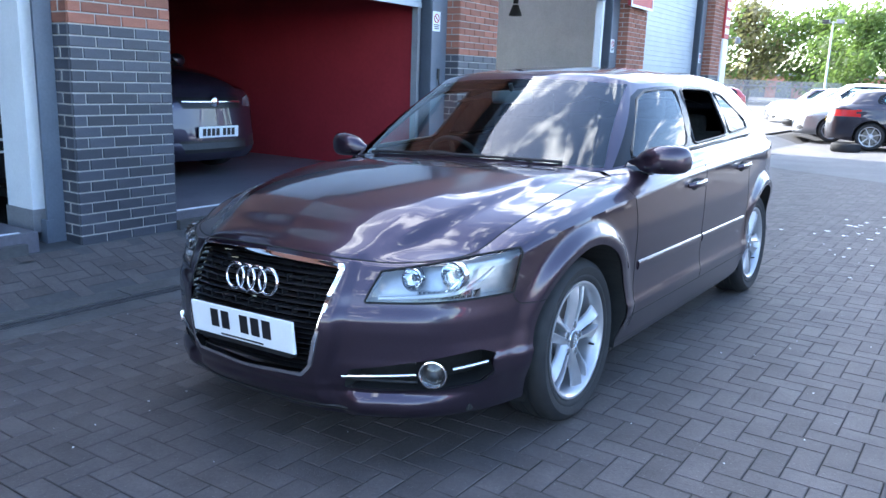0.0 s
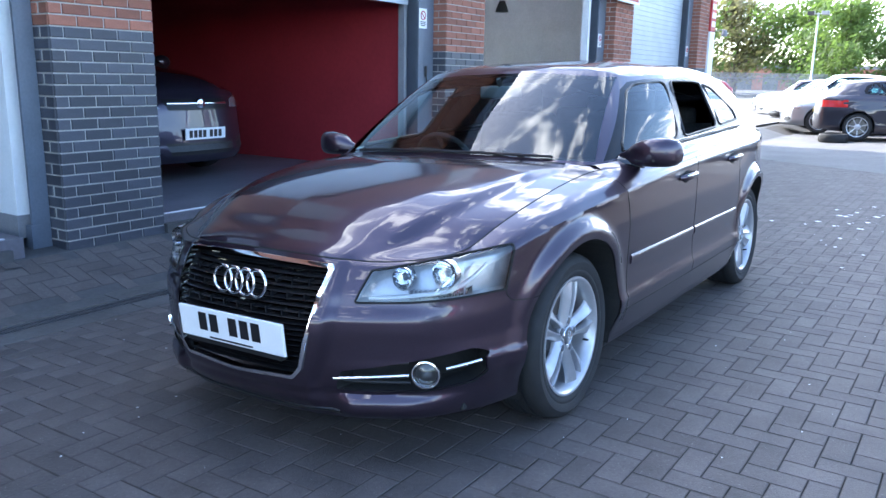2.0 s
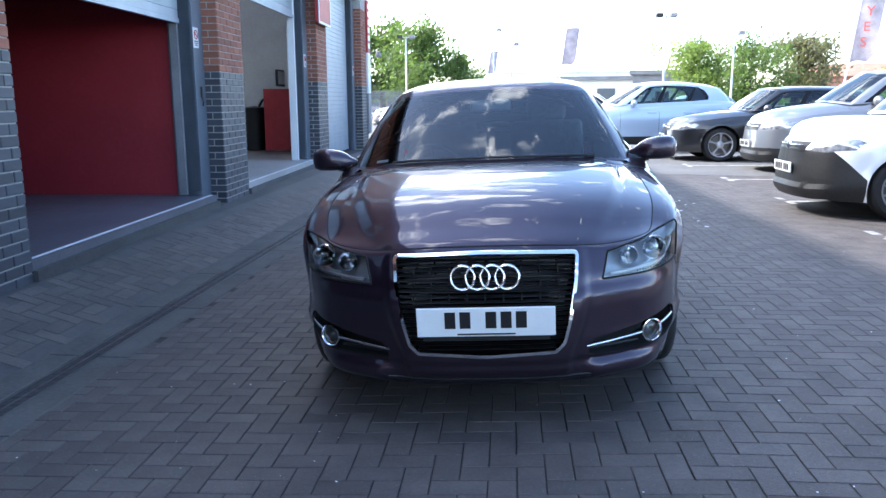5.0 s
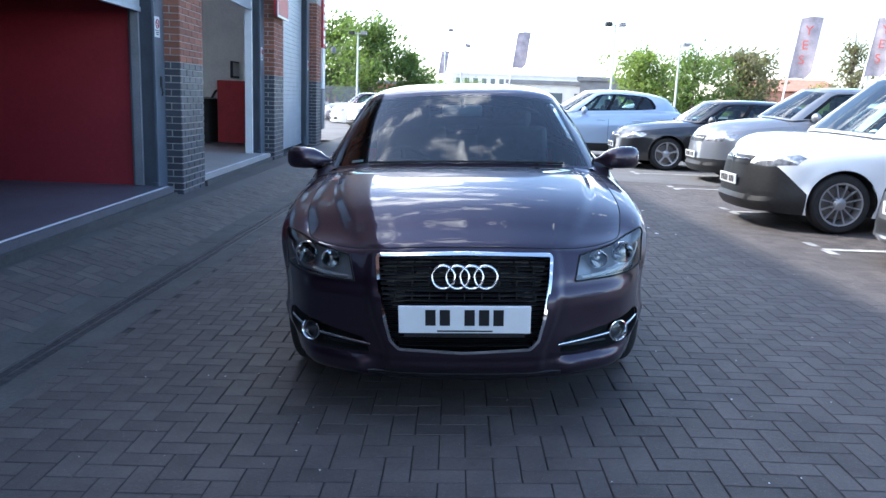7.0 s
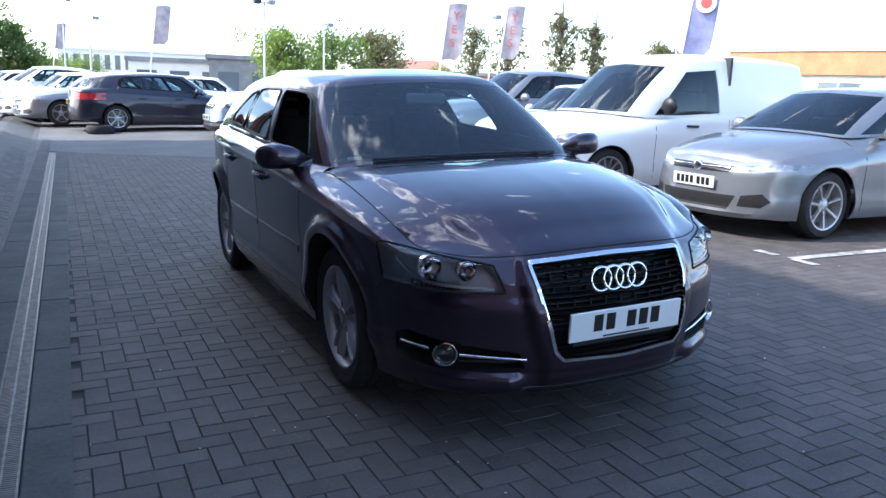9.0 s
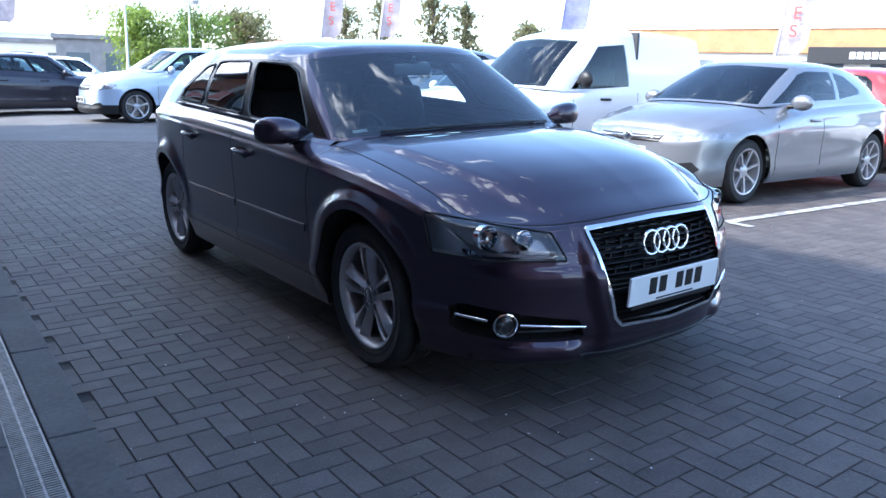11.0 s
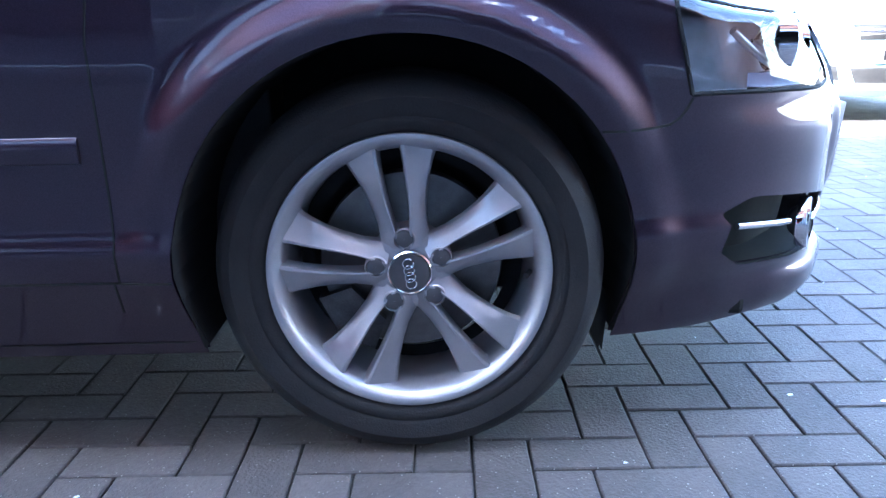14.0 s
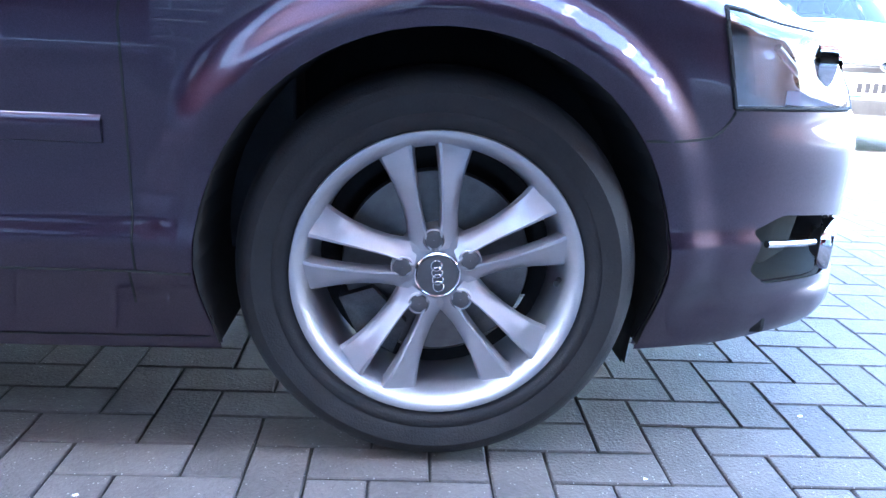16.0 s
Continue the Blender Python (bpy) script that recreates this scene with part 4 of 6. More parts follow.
        for x, yc, zc, hy, hz in ((.760, .62, .972, .014, .014), (.795, .615, .977, .030, .026), (.825, .612, .984, .055, .044), (.86, .610, .989, .074, .056), (.92, .610, .994, .084, .063), (.975, .620, .995, .080, .062), (1.006, .636, .993, .064, .053), (1.022, .652, .991, .036, .034), (1.026, .658, .990, .005, .006)):
            secs.append([(sgn * x, yc + hy * abs(math.cos(a)) ** .8 * math.copysign(1, math.cos(a)) * (.75 if math.cos(a) < 0 else .55), zc + hz * abs(math.sin(a)) ** .8 * math.copysign(1, math.sin(a))) for a in (2 * math.pi * q / 24 for q in range(24))])
        grid_mesh(bm, [s + [s[0]] for s in secs])
        bmesh.ops.remove_doubles(bm, verts=bm.verts, dist=1e-4)
        mi = part("door_mirror", bm, P, car, smooth=60)
        bm = bmesh.new()
        tube(bm, [(sgn * .72, .62, .950), (sgn * .79, .615, .945), (sgn * .87, .62, .940)], [.03, .026, .016], 10, flat=1.5)
        part("mirror_arm", bm, M_GLOSSBLACK, mi, smooth=50)
        # black strip for the dark seam low on the mirror housing
        bm = bmesh.new()
        tube(bm, [(sgn * .85, .566, .960), (sgn * .93, .560, .962), (sgn * 1.00, .596, .966)], .007, 8)
        part("mirror_seam", bm, M_BLACK, mi, smooth=50)
        bm = bmesh.new()
        bmesh.ops.create_uvsphere(bm, u_segments=20, v_segments=10, radius=1, matrix=Matrix.Translation((sgn * .92, .656, .994)) @ Matrix.Diagonal((.09, .004, .050, 1)))
        part("mirror_glass", bm, M_CHROME, mi, smooth=60)
        # sills
        bm = bmesh.new()
        rows = []
        for y in np.linspace(.36, 2.22, 24):
            x = sh.side_x(y, .19)
            rows.append([(sgn * (x + .010), y, .215), (sgn * (x - .004), y, .190), (sgn * (x - .03), y, .178), (sgn * (x - .12), y, .175)])
        grid_mesh(bm, rows)
        part("sill_trim", bm, M_BLACK, car, smooth=50)
    # underside
    bm = boxes((-.72, .72, -.60, -.36, .20, .26), (-.50, .50, -.36, .36, .18, .26), (-.76, .76, .36, 2.2, .175, .235), (-.50, .50, 2.2, 2.95, .20, .30), (-.72, .72, 2.95, 3.25, .28, .35), bevel=.01)
    part("underbody", bm, M_UNDER, car)
    bm = bmesh.new()
    rows = []
    for x in np.linspace(-.40, .40, 31):
        y = sh.front_y(x, .22)
        rows.append([(x, y + .004, .232), (x, y - .008, .222), (x, y + .006, .208), (x, y + .12, .205)])
    grid_mesh(bm, rows)
    part("front_lip", bm, M_BLACK, car, smooth=50)
    # firewall, floor, boot: close the cabin
    bm = boxes((-.62, .62, .25, .40, .30, .93), (-.74, .74, .40, 3.0, .24, .28), (-.66, .66, 3.02, 3.08, .30, .96), (-.60, .60, 2.45, 3.02, .90, .92), bevel=.005)
    part("cabin_floor", bm, M_CABIN, car)
    # dashboard
    bm = bmesh.new()
    rows = []
    for x in np.linspace(-.62, .62, 29):
        b1 = .035 * math.exp(-((x + .36) / .19) ** 2)
        rows.append([(x, .40 + .16 * (x / .62) ** 4, .935), (x, .58, .948 + b1 * .3), (x, .70, .945 + b1), (x, .80, .915 + b1 * .9), (x, .83, .85), (x, .80, .60)])
    grid_mesh(bm, rows)
    dash = part("dashboard", bm, M_CABIN, car, "black dashboard", smooth=40)
    bm = bmesh.new()
    bmesh.ops.create_uvsphere(bm, u_segments=24, v_segments=10, radius=1, matrix=pose(-.36, .90, .875, -64) @ Matrix.Diagonal((.07, .06, .03, 1)))
    ring = [pose(-.36, .90, .875, -64) @ Vector((.182 * math.cos(a), .182 * math.sin(a), 0)) for a in (2 * math.pi * i / 40 for i in range(40))]
    tube(bm, ring, .014, 8, closed=True)
    for a in (0, math.pi, -math.pi / 2):
        tube(bm, [pose(-.36, .90, .875, -64) @ Vector((r * math.cos(a), r * math.sin(a), 0)) for r in (.05, .175)], .014, 6)
    part("steering_wheel", bm, M_CABIN, car, smooth=50)
    for x in (-.36, .36):
        bm = bmesh.new()
        box(bm, x - .25, x + .25, 1.05, 1.55, .44, .60, bevel=.05)
        r = box(bm, x - .245, x + .245, -.07, .07, 0, .60, bevel=0)
        bmesh.ops.transform(bm, verts=r, matrix=pose(0, 1.58, .55, -15))
        seat = part("front_seat", bm, M_SEAT, car, smooth=60)
        bv = seat.modifiers.new("round", "BEVEL")
        bv.width, bv.segments = .045, 3
        bm = bmesh.new()
        box(bm, x - .135, x + .135, 1.71, 1.81, 1.12, 1.30, bevel=.045)
        hr = part("headrest", bm, M_SEAT, car, smooth=60)
        for d in (-.06, .06):
            bm = bmesh.new()
            tube(bm, [(x + d, 1.755, 1.04), (x + d, 1.76, 1.15)], .006, 6)
            part("headrest_post", bm, M_SATIN, hr)
    bm = bmesh.new()
    box(bm, -.62, .62, 1.90, 2.35, .44, .62, bevel=.05)
    r = box(bm, -.62, .62, -.06, .06, 0, .50)
    bmesh.ops.transform(bm, verts=r, matrix=pose(0, 2.38, .55, -16))
    part("rear_seat", bm, M_SEAT, car, smooth=60)
    for x in (-.38, .38):
        bm = bmesh.new()
        box(bm, x - .12, x + .12, 2.49, 2.57, 1.02, 1.15, bevel=.035)
        part("headrest", bm, M_SEAT, car, smooth=60)
    bm = bmesh.new()
    box(bm, -.12, .12, .86, .885, 1.225, 1.29, bevel=.012)
    tube(bm, [(0, .875, 1.28), (0, .85, 1.325)], .012, 8)
    part("interior_mirror", bm, mat_mirror_back, car, smooth=50)
    bm = bmesh.new()
    rows = [[(x, y, 1.345 - .35 * x * x - .08 * (y - 1.7) ** 2) for x in (-.50, -.3, 0, .3, .50)] for y in (1.05, 1.4, 1.8, 2.2, 2.5)]
    grid_mesh(bm, rows)
    part("headlining", bm, mat_lining, car)
    # small pale sticker inside the windscreen's lower corner
    k = int(np.argmin(abs(b[:30, 0] - .60)))
    q0, q1 = Vector(b[k]), Vector(t[k])
    up = (q1 - q0).normalized()
    along = (Vector(b[k + 1]) - Vector(b[k - 1])).normalized()
    inw = along.cross(up)
    inw = inw if inw.y > 0 else -inw
    c0 = q0 + up * .065 + inw * .006
    bm = bmesh.new()
    bm.faces.new([bm.verts.new(((-1) * p.x, p.y, p.z)) for p in (c0 - along * .035 - up * .010, c0 + along * .035 - up * .010, c0 + along * .035 + up * .012, c0 - along * .035 + up * .012)])
    part("sticker", bm, M_PLATE, car, "small white sticker inside the windscreen", solid=.001)
    # wipers
    for x0, x1, bx in ((-.52, .06, -.10), (.02, .55, .42)):
        bm = bmesh.new()
        pts = []
        for x in np.linspace(x0, x1, 10):
            k = int(np.argmin(abs(b[:24, 0] - abs(x))))
            pts.append((x, b[k, 1] + .012, b[k, 2] + .022))
        tube(bm, pts, .007, 6)
        tube(bm, [(bx, .34, .975), (bx - .12, .385, 1.0)], .008, 6)
        part("wiper", bm, M_BLACK, car, smooth=50)
    bm = bmesh.new()
    cw = [Vector((x, y, z)) for x, y, z in spline(HERO_SPEC["cowl"], 14)]
    base = [Vector(p) for p in b[:22]]
    A = [Vector(p) for p in spline([tuple(p) for p in cw], 16)]
    B = [Vector(p) for p in spline([tuple(p) for p in base], 16)]
    A = [Vector((-p.x, p.y, p.z)) for p in A[:0:-1]] + A
    B = [Vector((-p.x, p.y, p.z)) for p in B[:0:-1]] + B
    grid_mesh(bm, [[p + Vector((0, -.01, -.010)) for p in A[2:-2]], [p + Vector((0, .01, -.004)) for p in B[2:-2]]])
    part("scuttle", bm, M_BLACK, car, smooth=60)
    # wheels
    for sgn in (1, -1):
        for cy in (0, 2.578):
            w = hero_wheel(car)
            turn = {(-1, 0): 97.7, (1, 0): 80, (1, 2.578): 60, (-1, 2.578): 110}[(sgn, cy)]
            w.matrix_local = pose(sgn * .732, cy, .324, 0, 0, 0 if sgn > 0 else 180) @ pose(0, 0, 0, turn) @ Matrix.Scale(1.025, 4)
    return car


mat_housing = mat("lamp_housing", (0.52, 0.53, 0.55), 0.28, 0.4, vary=0.1, scale=40)
mat_guide = mat("light_guide", (0.82, 0.84, 0.86), 0.2, coat=0.5)
mat_mirror_back = mat("mirror_back", (0.30, 0.31, 0.32), 0.4)
mat_lining = mat("grey_lining", (0.35, 0.35, 0.34), 0.9)
# the car stands on the cross fall
HERO = hero_car(pose(-.003, 0, .006, 0, -2.2, 0))

# ---- ground ----
def gz(x):
    """Height of the ground: it falls towards the channel and rises to the workshop."""
    return float(np.interp(x, [-3.3, -3.0, -2.40, -2.05, -.8, .8, 4.0, 9.0], [.15, .13, -.04, -.05, -.026, .038, .055, .06]))


M_ASPHALT = mat("grey_asphalt", (0.130, 0.126, 0.124), 0.8, vary=0.22, scale=0.9, bump=0.5, bump_scale=120)
M_PAVER = mat("paving_block", (0.082, 0.070, 0.066), 0.72, vary=0.24, scale=5, bump=0.7, bump_scale=160, rand=0.17)
speckle(M_PAVER, 150, .26, (0.24, 0.23, 0.215))
M_JOINT = mat("joint_sand", (0.040, 0.036, 0.033), 0.95, vary=0.3, scale=20, bump=0.4)
M_CONC = mat("channel_concrete", (0.080, 0.077, 0.074), 0.8, vary=0.3, scale=3, bump=0.4, bump_scale=90)
M_APRON = mat("apron_concrete", (0.060, 0.059, 0.060), 0.7, vary=0.25, scale=2, bump=0.3, bump_scale=70)
M_GRATE = mat("galvanised_grate", (0.15, 0.15, 0.155), 0.5, 0.7, vary=0.3, scale=25)
M_LINE = mat("worn_white_line", (0.10, 0.10, 0.10), 0.8, scale=9, color2=(0.62, 0.62, 0.60))
bm = bmesh.new()
xs = [-400, -60, -12, -3.3, -3.0, -2.4, -2.05, -.8, .8, 2.5, 4, 9, 30, 120, 600]
ys = [-400, -80, -20, -8, 0, 6, 12, 20, 40, 100, 300, 1200]
grid_mesh(bm, [[(x, y, gz(x) - (.009 if -3.05 < x < 8 else .05)) for x in xs] for y in ys][::-1])
tagged(part("ground", bm, M_JOINT), "dark sandy bed under the paving", "ground", kind="structure")
# the lighter tarmac lane beyond the paving
bm = bmesh.new()
xs2 = [-2.3, -2.05, -.8, .8, 2.5, 4, 9, 30, 80]
e0 = [13.2, 13.0, 12.0, 10.6, 9.6, 9.2, 9.0, 9.0, 9.0]
grid_mesh(bm, [[(x, y0 + 0.0, gz(x) + .004) for x, y0 in zip(xs2, e0)], [(x, 30, gz(x) + .004) for x in xs2], [(x, 120, gz(x) + .004) for x in xs2]][::-1])
tagged(part("road", bm, M_ASPHALT), "pale worn tarmac lane of the car park", "road", kind="structure")
bm = bmesh.new()
grid_mesh(bm, [[(x, y, gz(x) + .003) for x in (8.0, 9, 30, 80)] for y in (-40, -5, 9.0)][::-1])
tagged(part("road", bm, M_ASPHALT), "worn tarmac of the far parking rows", "road", kind="structure")
# added out of view: paler ground lifts the reflections in the nose
bm = bmesh.new()
grid_mesh(bm, [[(x, y, gz(x) + .003) for x in (-2.9, -2.4, -2.05, -.8, .8, 4.0, 8.0)] for y in (-40, -20, -7.55)][::-1])
tagged(part("road", bm, M_ASPHALT), "worn tarmac added out of view past the paving, brightening bumper reflections", "road", kind="structure")
bm = bmesh.new()
grid_mesh(bm, [[(x, y, gz(x) + .004) for x in (-30, -12, -3.3)] for y in (16.4, 30, 120)][::-1])
tagged(part("road", bm, M_ASPHALT), "tarmac yard past the workshop's end", "road", kind="structure")
# apron between channel and workshop
bm = bmesh.new()
grid_mesh(bm, [[(x, y, gz(x) - .005) for x in (-3.3, -3.0, -2.42, -2.31 + .0131 * y)] for y in (-12, -4, 4, 12, 20)][::-1])
tagged(part("pavement", bm, M_APRON), "dark bed of the paved apron sloping up to the workshop", "pavement", kind="structure")

# drainage channel: two concrete edges, a grate of bars
chan = thing("drain_channel", pose(0, 0, 0, 0, 0, -.75), "long galvanised drain grate set between concrete edges", "drain")
bm = bmesh.new()
for k in range(-12, 16):
    box(bm, -2.115, -1.952, k * 1.0 + .004, k * 1.0 + .996, -.15, -.044, bevel=.006)
part("concrete_edge", bm, M_CONC, chan)
bm = bmesh.new()
for k in range(-12, 16):
    box(bm, -2.42, -2.235, k * 1.0 + .004, k * 1.0 + .996, -.15, -.040, bevel=.006)
part("concrete_edge", bm, M_CONC, chan)
bm = bmesh.new()
box(bm, -2.24, -2.11, -12, 16, -.2, -.14)
part("channel_bed", bm, M_UNDER, chan)
bm = bmesh.new()
for k in range(-160, 800):
    y = k * .016
    box(bm, -2.228, -2.122, y, y + .007, -.062, -.049)
for x in (-2.234, -2.178, -2.124):
    box(bm, x - .004, x + .004, -2.6, 12.8, -.066, -.0485)
tagged(part("grate", bm, M_GRATE, chan), "close-set galvanised bars", kind="stuff")

# parking lines
for k, (x0, x1, y) in enumerate([(3.45, 8.6, 1.16), (3.45, 8.2, 3.42), (3.45, 8.2, 5.98), (3.45, 8.2, 8.62), (3.4, 8.2, 11.2), (3.4, 8.2, -1.85), (3.4, 8.2, 13.9)]):
    bm = bmesh.new()
    n = 14
    grid_mesh(bm, [[(x0 + (x1 - x0) * i / n, y + d, gz(x0 + (x1 - x0) * i / n) + .0065) for i in range(n + 1)] for d in (.05, -.05)])
    for d in (-.25, .15):
        grid_mesh(bm, [[(x0 - .05 + dx, y + d2, gz(x0) + .0068) for dx in (0, .09)] for d2 in (d + .22, d)])
    tagged(part("parking_line", bm, M_LINE), "worn white painted parking bay line", "parking line", "bay lines", "structure")
for k, (x0, y0, x1, y1) in enumerate([(-1.2, 18.0, 3.2, 17.2), (-1.6, 20.8, 2.0, 20.9)]):
    bm = bmesh.new()
    d = Vector((-(y1 - y0), x1 - x0)).normalized() * .05
    grid_mesh(bm, [[(x0 + d.x, y0 + d.y, gz(x0) + .008), (x1 + d.x, y1 + d.y, gz(x1) + .008)], [(x0 - d.x, y0 - d.y, gz(x0) + .008), (x1 - d.x, y1 - d.y, gz(x1) + .008)]])
    tagged(part("parking_line", bm, M_LINE), "worn white painted parking bay line", "parking line", "bay lines", "structure")

# ---- workshop ----
BLD = pose(-3.03, 0, 0, 0, 0, 1.72)
M_BRICK = mat("red_brick", (0.27, 0.105, 0.068), 0.85, vary=0.2, scale=6, bump=0.4, rand=0.25)
M_BLUE = mat("blue_brick", (0.050, 0.054, 0.069), 0.5, vary=0.2, scale=6, bump=0.3, rand=0.28)
M_MORTAR = mat("mortar", (0.40, 0.385, 0.37), 0.95, vary=0.15, scale=10, bump=0.5)
M_STEEL = mat("grey_steel_paint", (0.12, 0.14, 0.175), 0.4, vary=0.12, scale=4, bump=0.1)
M_REDWALL = mat("red_painted_wall", (0.32, 0.024, 0.034), 0.6, vary=0.12, scale=1.5, bump=0.1)
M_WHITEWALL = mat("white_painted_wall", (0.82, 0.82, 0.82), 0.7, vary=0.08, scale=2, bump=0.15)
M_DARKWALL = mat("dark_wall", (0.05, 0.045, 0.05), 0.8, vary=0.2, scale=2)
M_FLOOR = mat("painted_floor", (0.115, 0.110, 0.130), 0.45, vary=0.2, scale=2, bump=0.1)
M_FLOOR2 = mat("pale_floor", (0.34, 0.33, 0.32), 0.5, vary=0.15, scale=2, bump=0.1)
M_SHUTTER = mat("shutter_grey", (0.38, 0.42, 0.47), 0.45, 0.3, vary=0.08, scale=3)
M_WHITE = mat("white_board", (0.75, 0.76, 0.78), 0.5, vary=0.05, scale=4)
M_SIGNRED = mat("sign_red", (0.42, 0.03, 0.035), 0.5, vary=0.15, scale=6)
# milky sheet for the added rooflight pane
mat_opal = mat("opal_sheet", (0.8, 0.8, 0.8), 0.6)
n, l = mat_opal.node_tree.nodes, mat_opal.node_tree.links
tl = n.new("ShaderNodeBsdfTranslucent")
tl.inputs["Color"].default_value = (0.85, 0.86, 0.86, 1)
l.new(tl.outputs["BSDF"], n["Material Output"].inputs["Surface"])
M_PLINTH = mat("grey_plinth", (0.22, 0.22, 0.24), 0.6, vary=0.15, scale=4)


def bld(name, bm, material, label, category, kind="structure"):
    ob = part(name, bm, material)
    ob.matrix_world = BLD
    return tagged(ob, label, category, kind=kind)


PIERS = [(.19, .99), (4.93, 5.80), (10.15, 11.0), (15.2, 16.1)]
BASE, BAND, ROOF = .12, 1.585, 5.4
PIER_OBS = []
for u0, u1 in PIERS:
    ob = bld("wall_pier", boxes((-.45, -.008, u0 + .008, u1 - .008, .05, ROOF)), M_MORTAR, "brick pier, blue below and red above", "wall")
    PIER_OBS.append((ob, u0, u1))
    # steel column: web and two flanges
    pw = .30 if u0 > 1 else .13
    bm = boxes((-.20, -.175, u0 - pw, u0 - .005, .05, ROOF), (-.45, -.425, u0 - pw, u0 - .005, .05, ROOF), (-.425, -.20, u0 - pw * .55, u0 - pw * .55 + .02, .05, ROOF), (-.24, -.17, u0 - pw - .015, u0 - pw + .04, .05, .30))
    bld("wall_post", bm, M_STEEL, "blue-grey painted steel column beside a bay door", "post")
# no-smoking notices on the columns
for u0, _ in PIERS[1:]:
    bm = boxes((-.173, -.168, u0 - .30, u0 - .15, 1.86, 2.075), bevel=.001)
    ob = bld("notice", bm, M_WHITE, "small white no-smoking notice on a steel column", "sign", kind="thing")
    ob["group"] = "column notices"
    bm = bmesh.new()
    tube(bm, [(-.166, u0 - .225 + .045 * math.cos(a), 2.0 + .045 * math.sin(a)) for a in (2 * math.pi * i / 24 for i in range(24))], .006, 6, closed=True)
    tube(bm, [(-.166, u0 - .225 + .032 * k, 2.0 - .032 * k) for k in (-1, 1)], .005, 6)
    part("prohibition_ring", bm, M_SIGNRED, ob)
    bm = boxes((-.1675, -.1665, u0 - .28, u0 - .17, 1.925, 1.935), (-.1675, -.1665, u0 - .275, u0 - .175, 1.905, 1.915), (-.1675, -.1665, u0 - .265, u0 - .185, 1.885, 1.895))
    part("notice_text", bm, M_INK, ob)
bm = boxes((-.165, -.15, 4.74, 4.775, 1.33, 1.45), bevel=.004)
tube(bm, [(-.155, 4.76, 1.33), (-.15, 4.77, 1.27), (-.16, 4.775, 1.24)], .008, 6)
bld("door_pull", bm, M_BLACK, "black door pull hung on the steel column", "handle", kind="thing")
# lintel band and upper wall
bld("wall_upper", boxes((-.44, -.10, -14, 16.1, 3.6, ROOF)), M_BRICK, "red brick wall over the bay doors", "wall")
# gap left over the second bay for the added rooflight
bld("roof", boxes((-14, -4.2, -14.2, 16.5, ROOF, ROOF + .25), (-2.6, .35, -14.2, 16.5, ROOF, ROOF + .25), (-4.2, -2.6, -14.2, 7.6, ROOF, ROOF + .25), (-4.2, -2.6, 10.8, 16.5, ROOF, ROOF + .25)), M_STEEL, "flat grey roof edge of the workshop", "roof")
# shutters: rolled part-way, horizontal slats
for nm, u0, u1, z0 in (("door_1", .99, 4.62, 2.16), ("door_2", 5.80, 9.84, 2.72), ("door_3", 11.0, 14.9, .2), ("door_4", -5.0, -.25, 2.9)):
    bm = bmesh.new()
    z = z0
    while z < 3.6:
        box(bm, -.34, -.31, u0 + .02, u1 - .02, z, min(z + .088, 3.6), bevel=.004)
        z += .09
    box(bm, -.345, -.30, u0 + .02, u1 - .02, z0 - .05, z0 - .001)
    bld(nm, bm, M_SHUTTER, "grey-blue slatted roller shutter of a workshop bay", "roller door")
# white jambs and guide rails
bld("trim", boxes((-.42, -.30, 9.72, 9.80, .1, 3.6), bevel=.004), M_WHITE, "white edge of the second bay door", "door jamb")
bld("trim", boxes((-.40, -.32, 4.555, 4.60, .27, 2.15)), M_PLINTH, "worn pale guide rail of a bay door", "door rail")
# white column at the first bay's edge, with a grey foot
bld("wall_column", boxes((-.62, -.30, .03, .19, .36, 4.0)), M_WHITE, "white boxed column", "column")
bld("baseboard", boxes((-.63, -.29, .02, .195, .2, .36)), M_PLINTH, "grey foot of the white column", "plinth")
# floors and thresholds
bld("floor", boxes((-9, -.02, .99, 4.66, .0, .262)), M_FLOOR, "grey painted workshop floor", "floor")
bld("floor", boxes((-9, -.46, 9.9, 12.8, .0, .261), (-9, -.02, 5.80, 9.9, .0, .262)), M_FLOOR2, "pale concrete workshop floor", "floor")
bld("floor", boxes((-9, -.02, -6, -.1, .0, .262)), M_FLOOR, "grey workshop floor of the first bay", "floor")
for u0, u1 in ((.99, 4.62), (5.80, 9.84), (-6, -.2)):
    bld("trim", boxes((-.085, -.055, u0, u1, .25, .266)), M_WHITE, "white painted threshold line", "threshold")
    bld("trim", boxes((-.018, .03, u0, u1, .02, .20)), M_APRON, "worn concrete step edge of a bay", "kerb")
# inner walls and ceiling
bld("wall_red", boxes((-9, -.46, 4.66, 4.80, .2, 5.2)), M_REDWALL, "deep red painted partition wall", "wall")
bld("wall_white", boxes((-9, -.46, 12.8, 12.95, .2, 5.2)), M_WHITEWALL, "white painted partition wall", "wall")
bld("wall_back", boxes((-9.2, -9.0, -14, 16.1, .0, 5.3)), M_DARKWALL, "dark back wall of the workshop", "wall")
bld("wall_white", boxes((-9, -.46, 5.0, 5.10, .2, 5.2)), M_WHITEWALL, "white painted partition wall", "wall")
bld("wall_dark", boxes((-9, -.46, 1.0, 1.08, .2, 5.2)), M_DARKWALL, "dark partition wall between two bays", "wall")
bld("wall_end", boxes((-9.2, -.45, 15.9, 16.1, .0, ROOF)), M_BRICK, "end wall of the workshop", "wall")
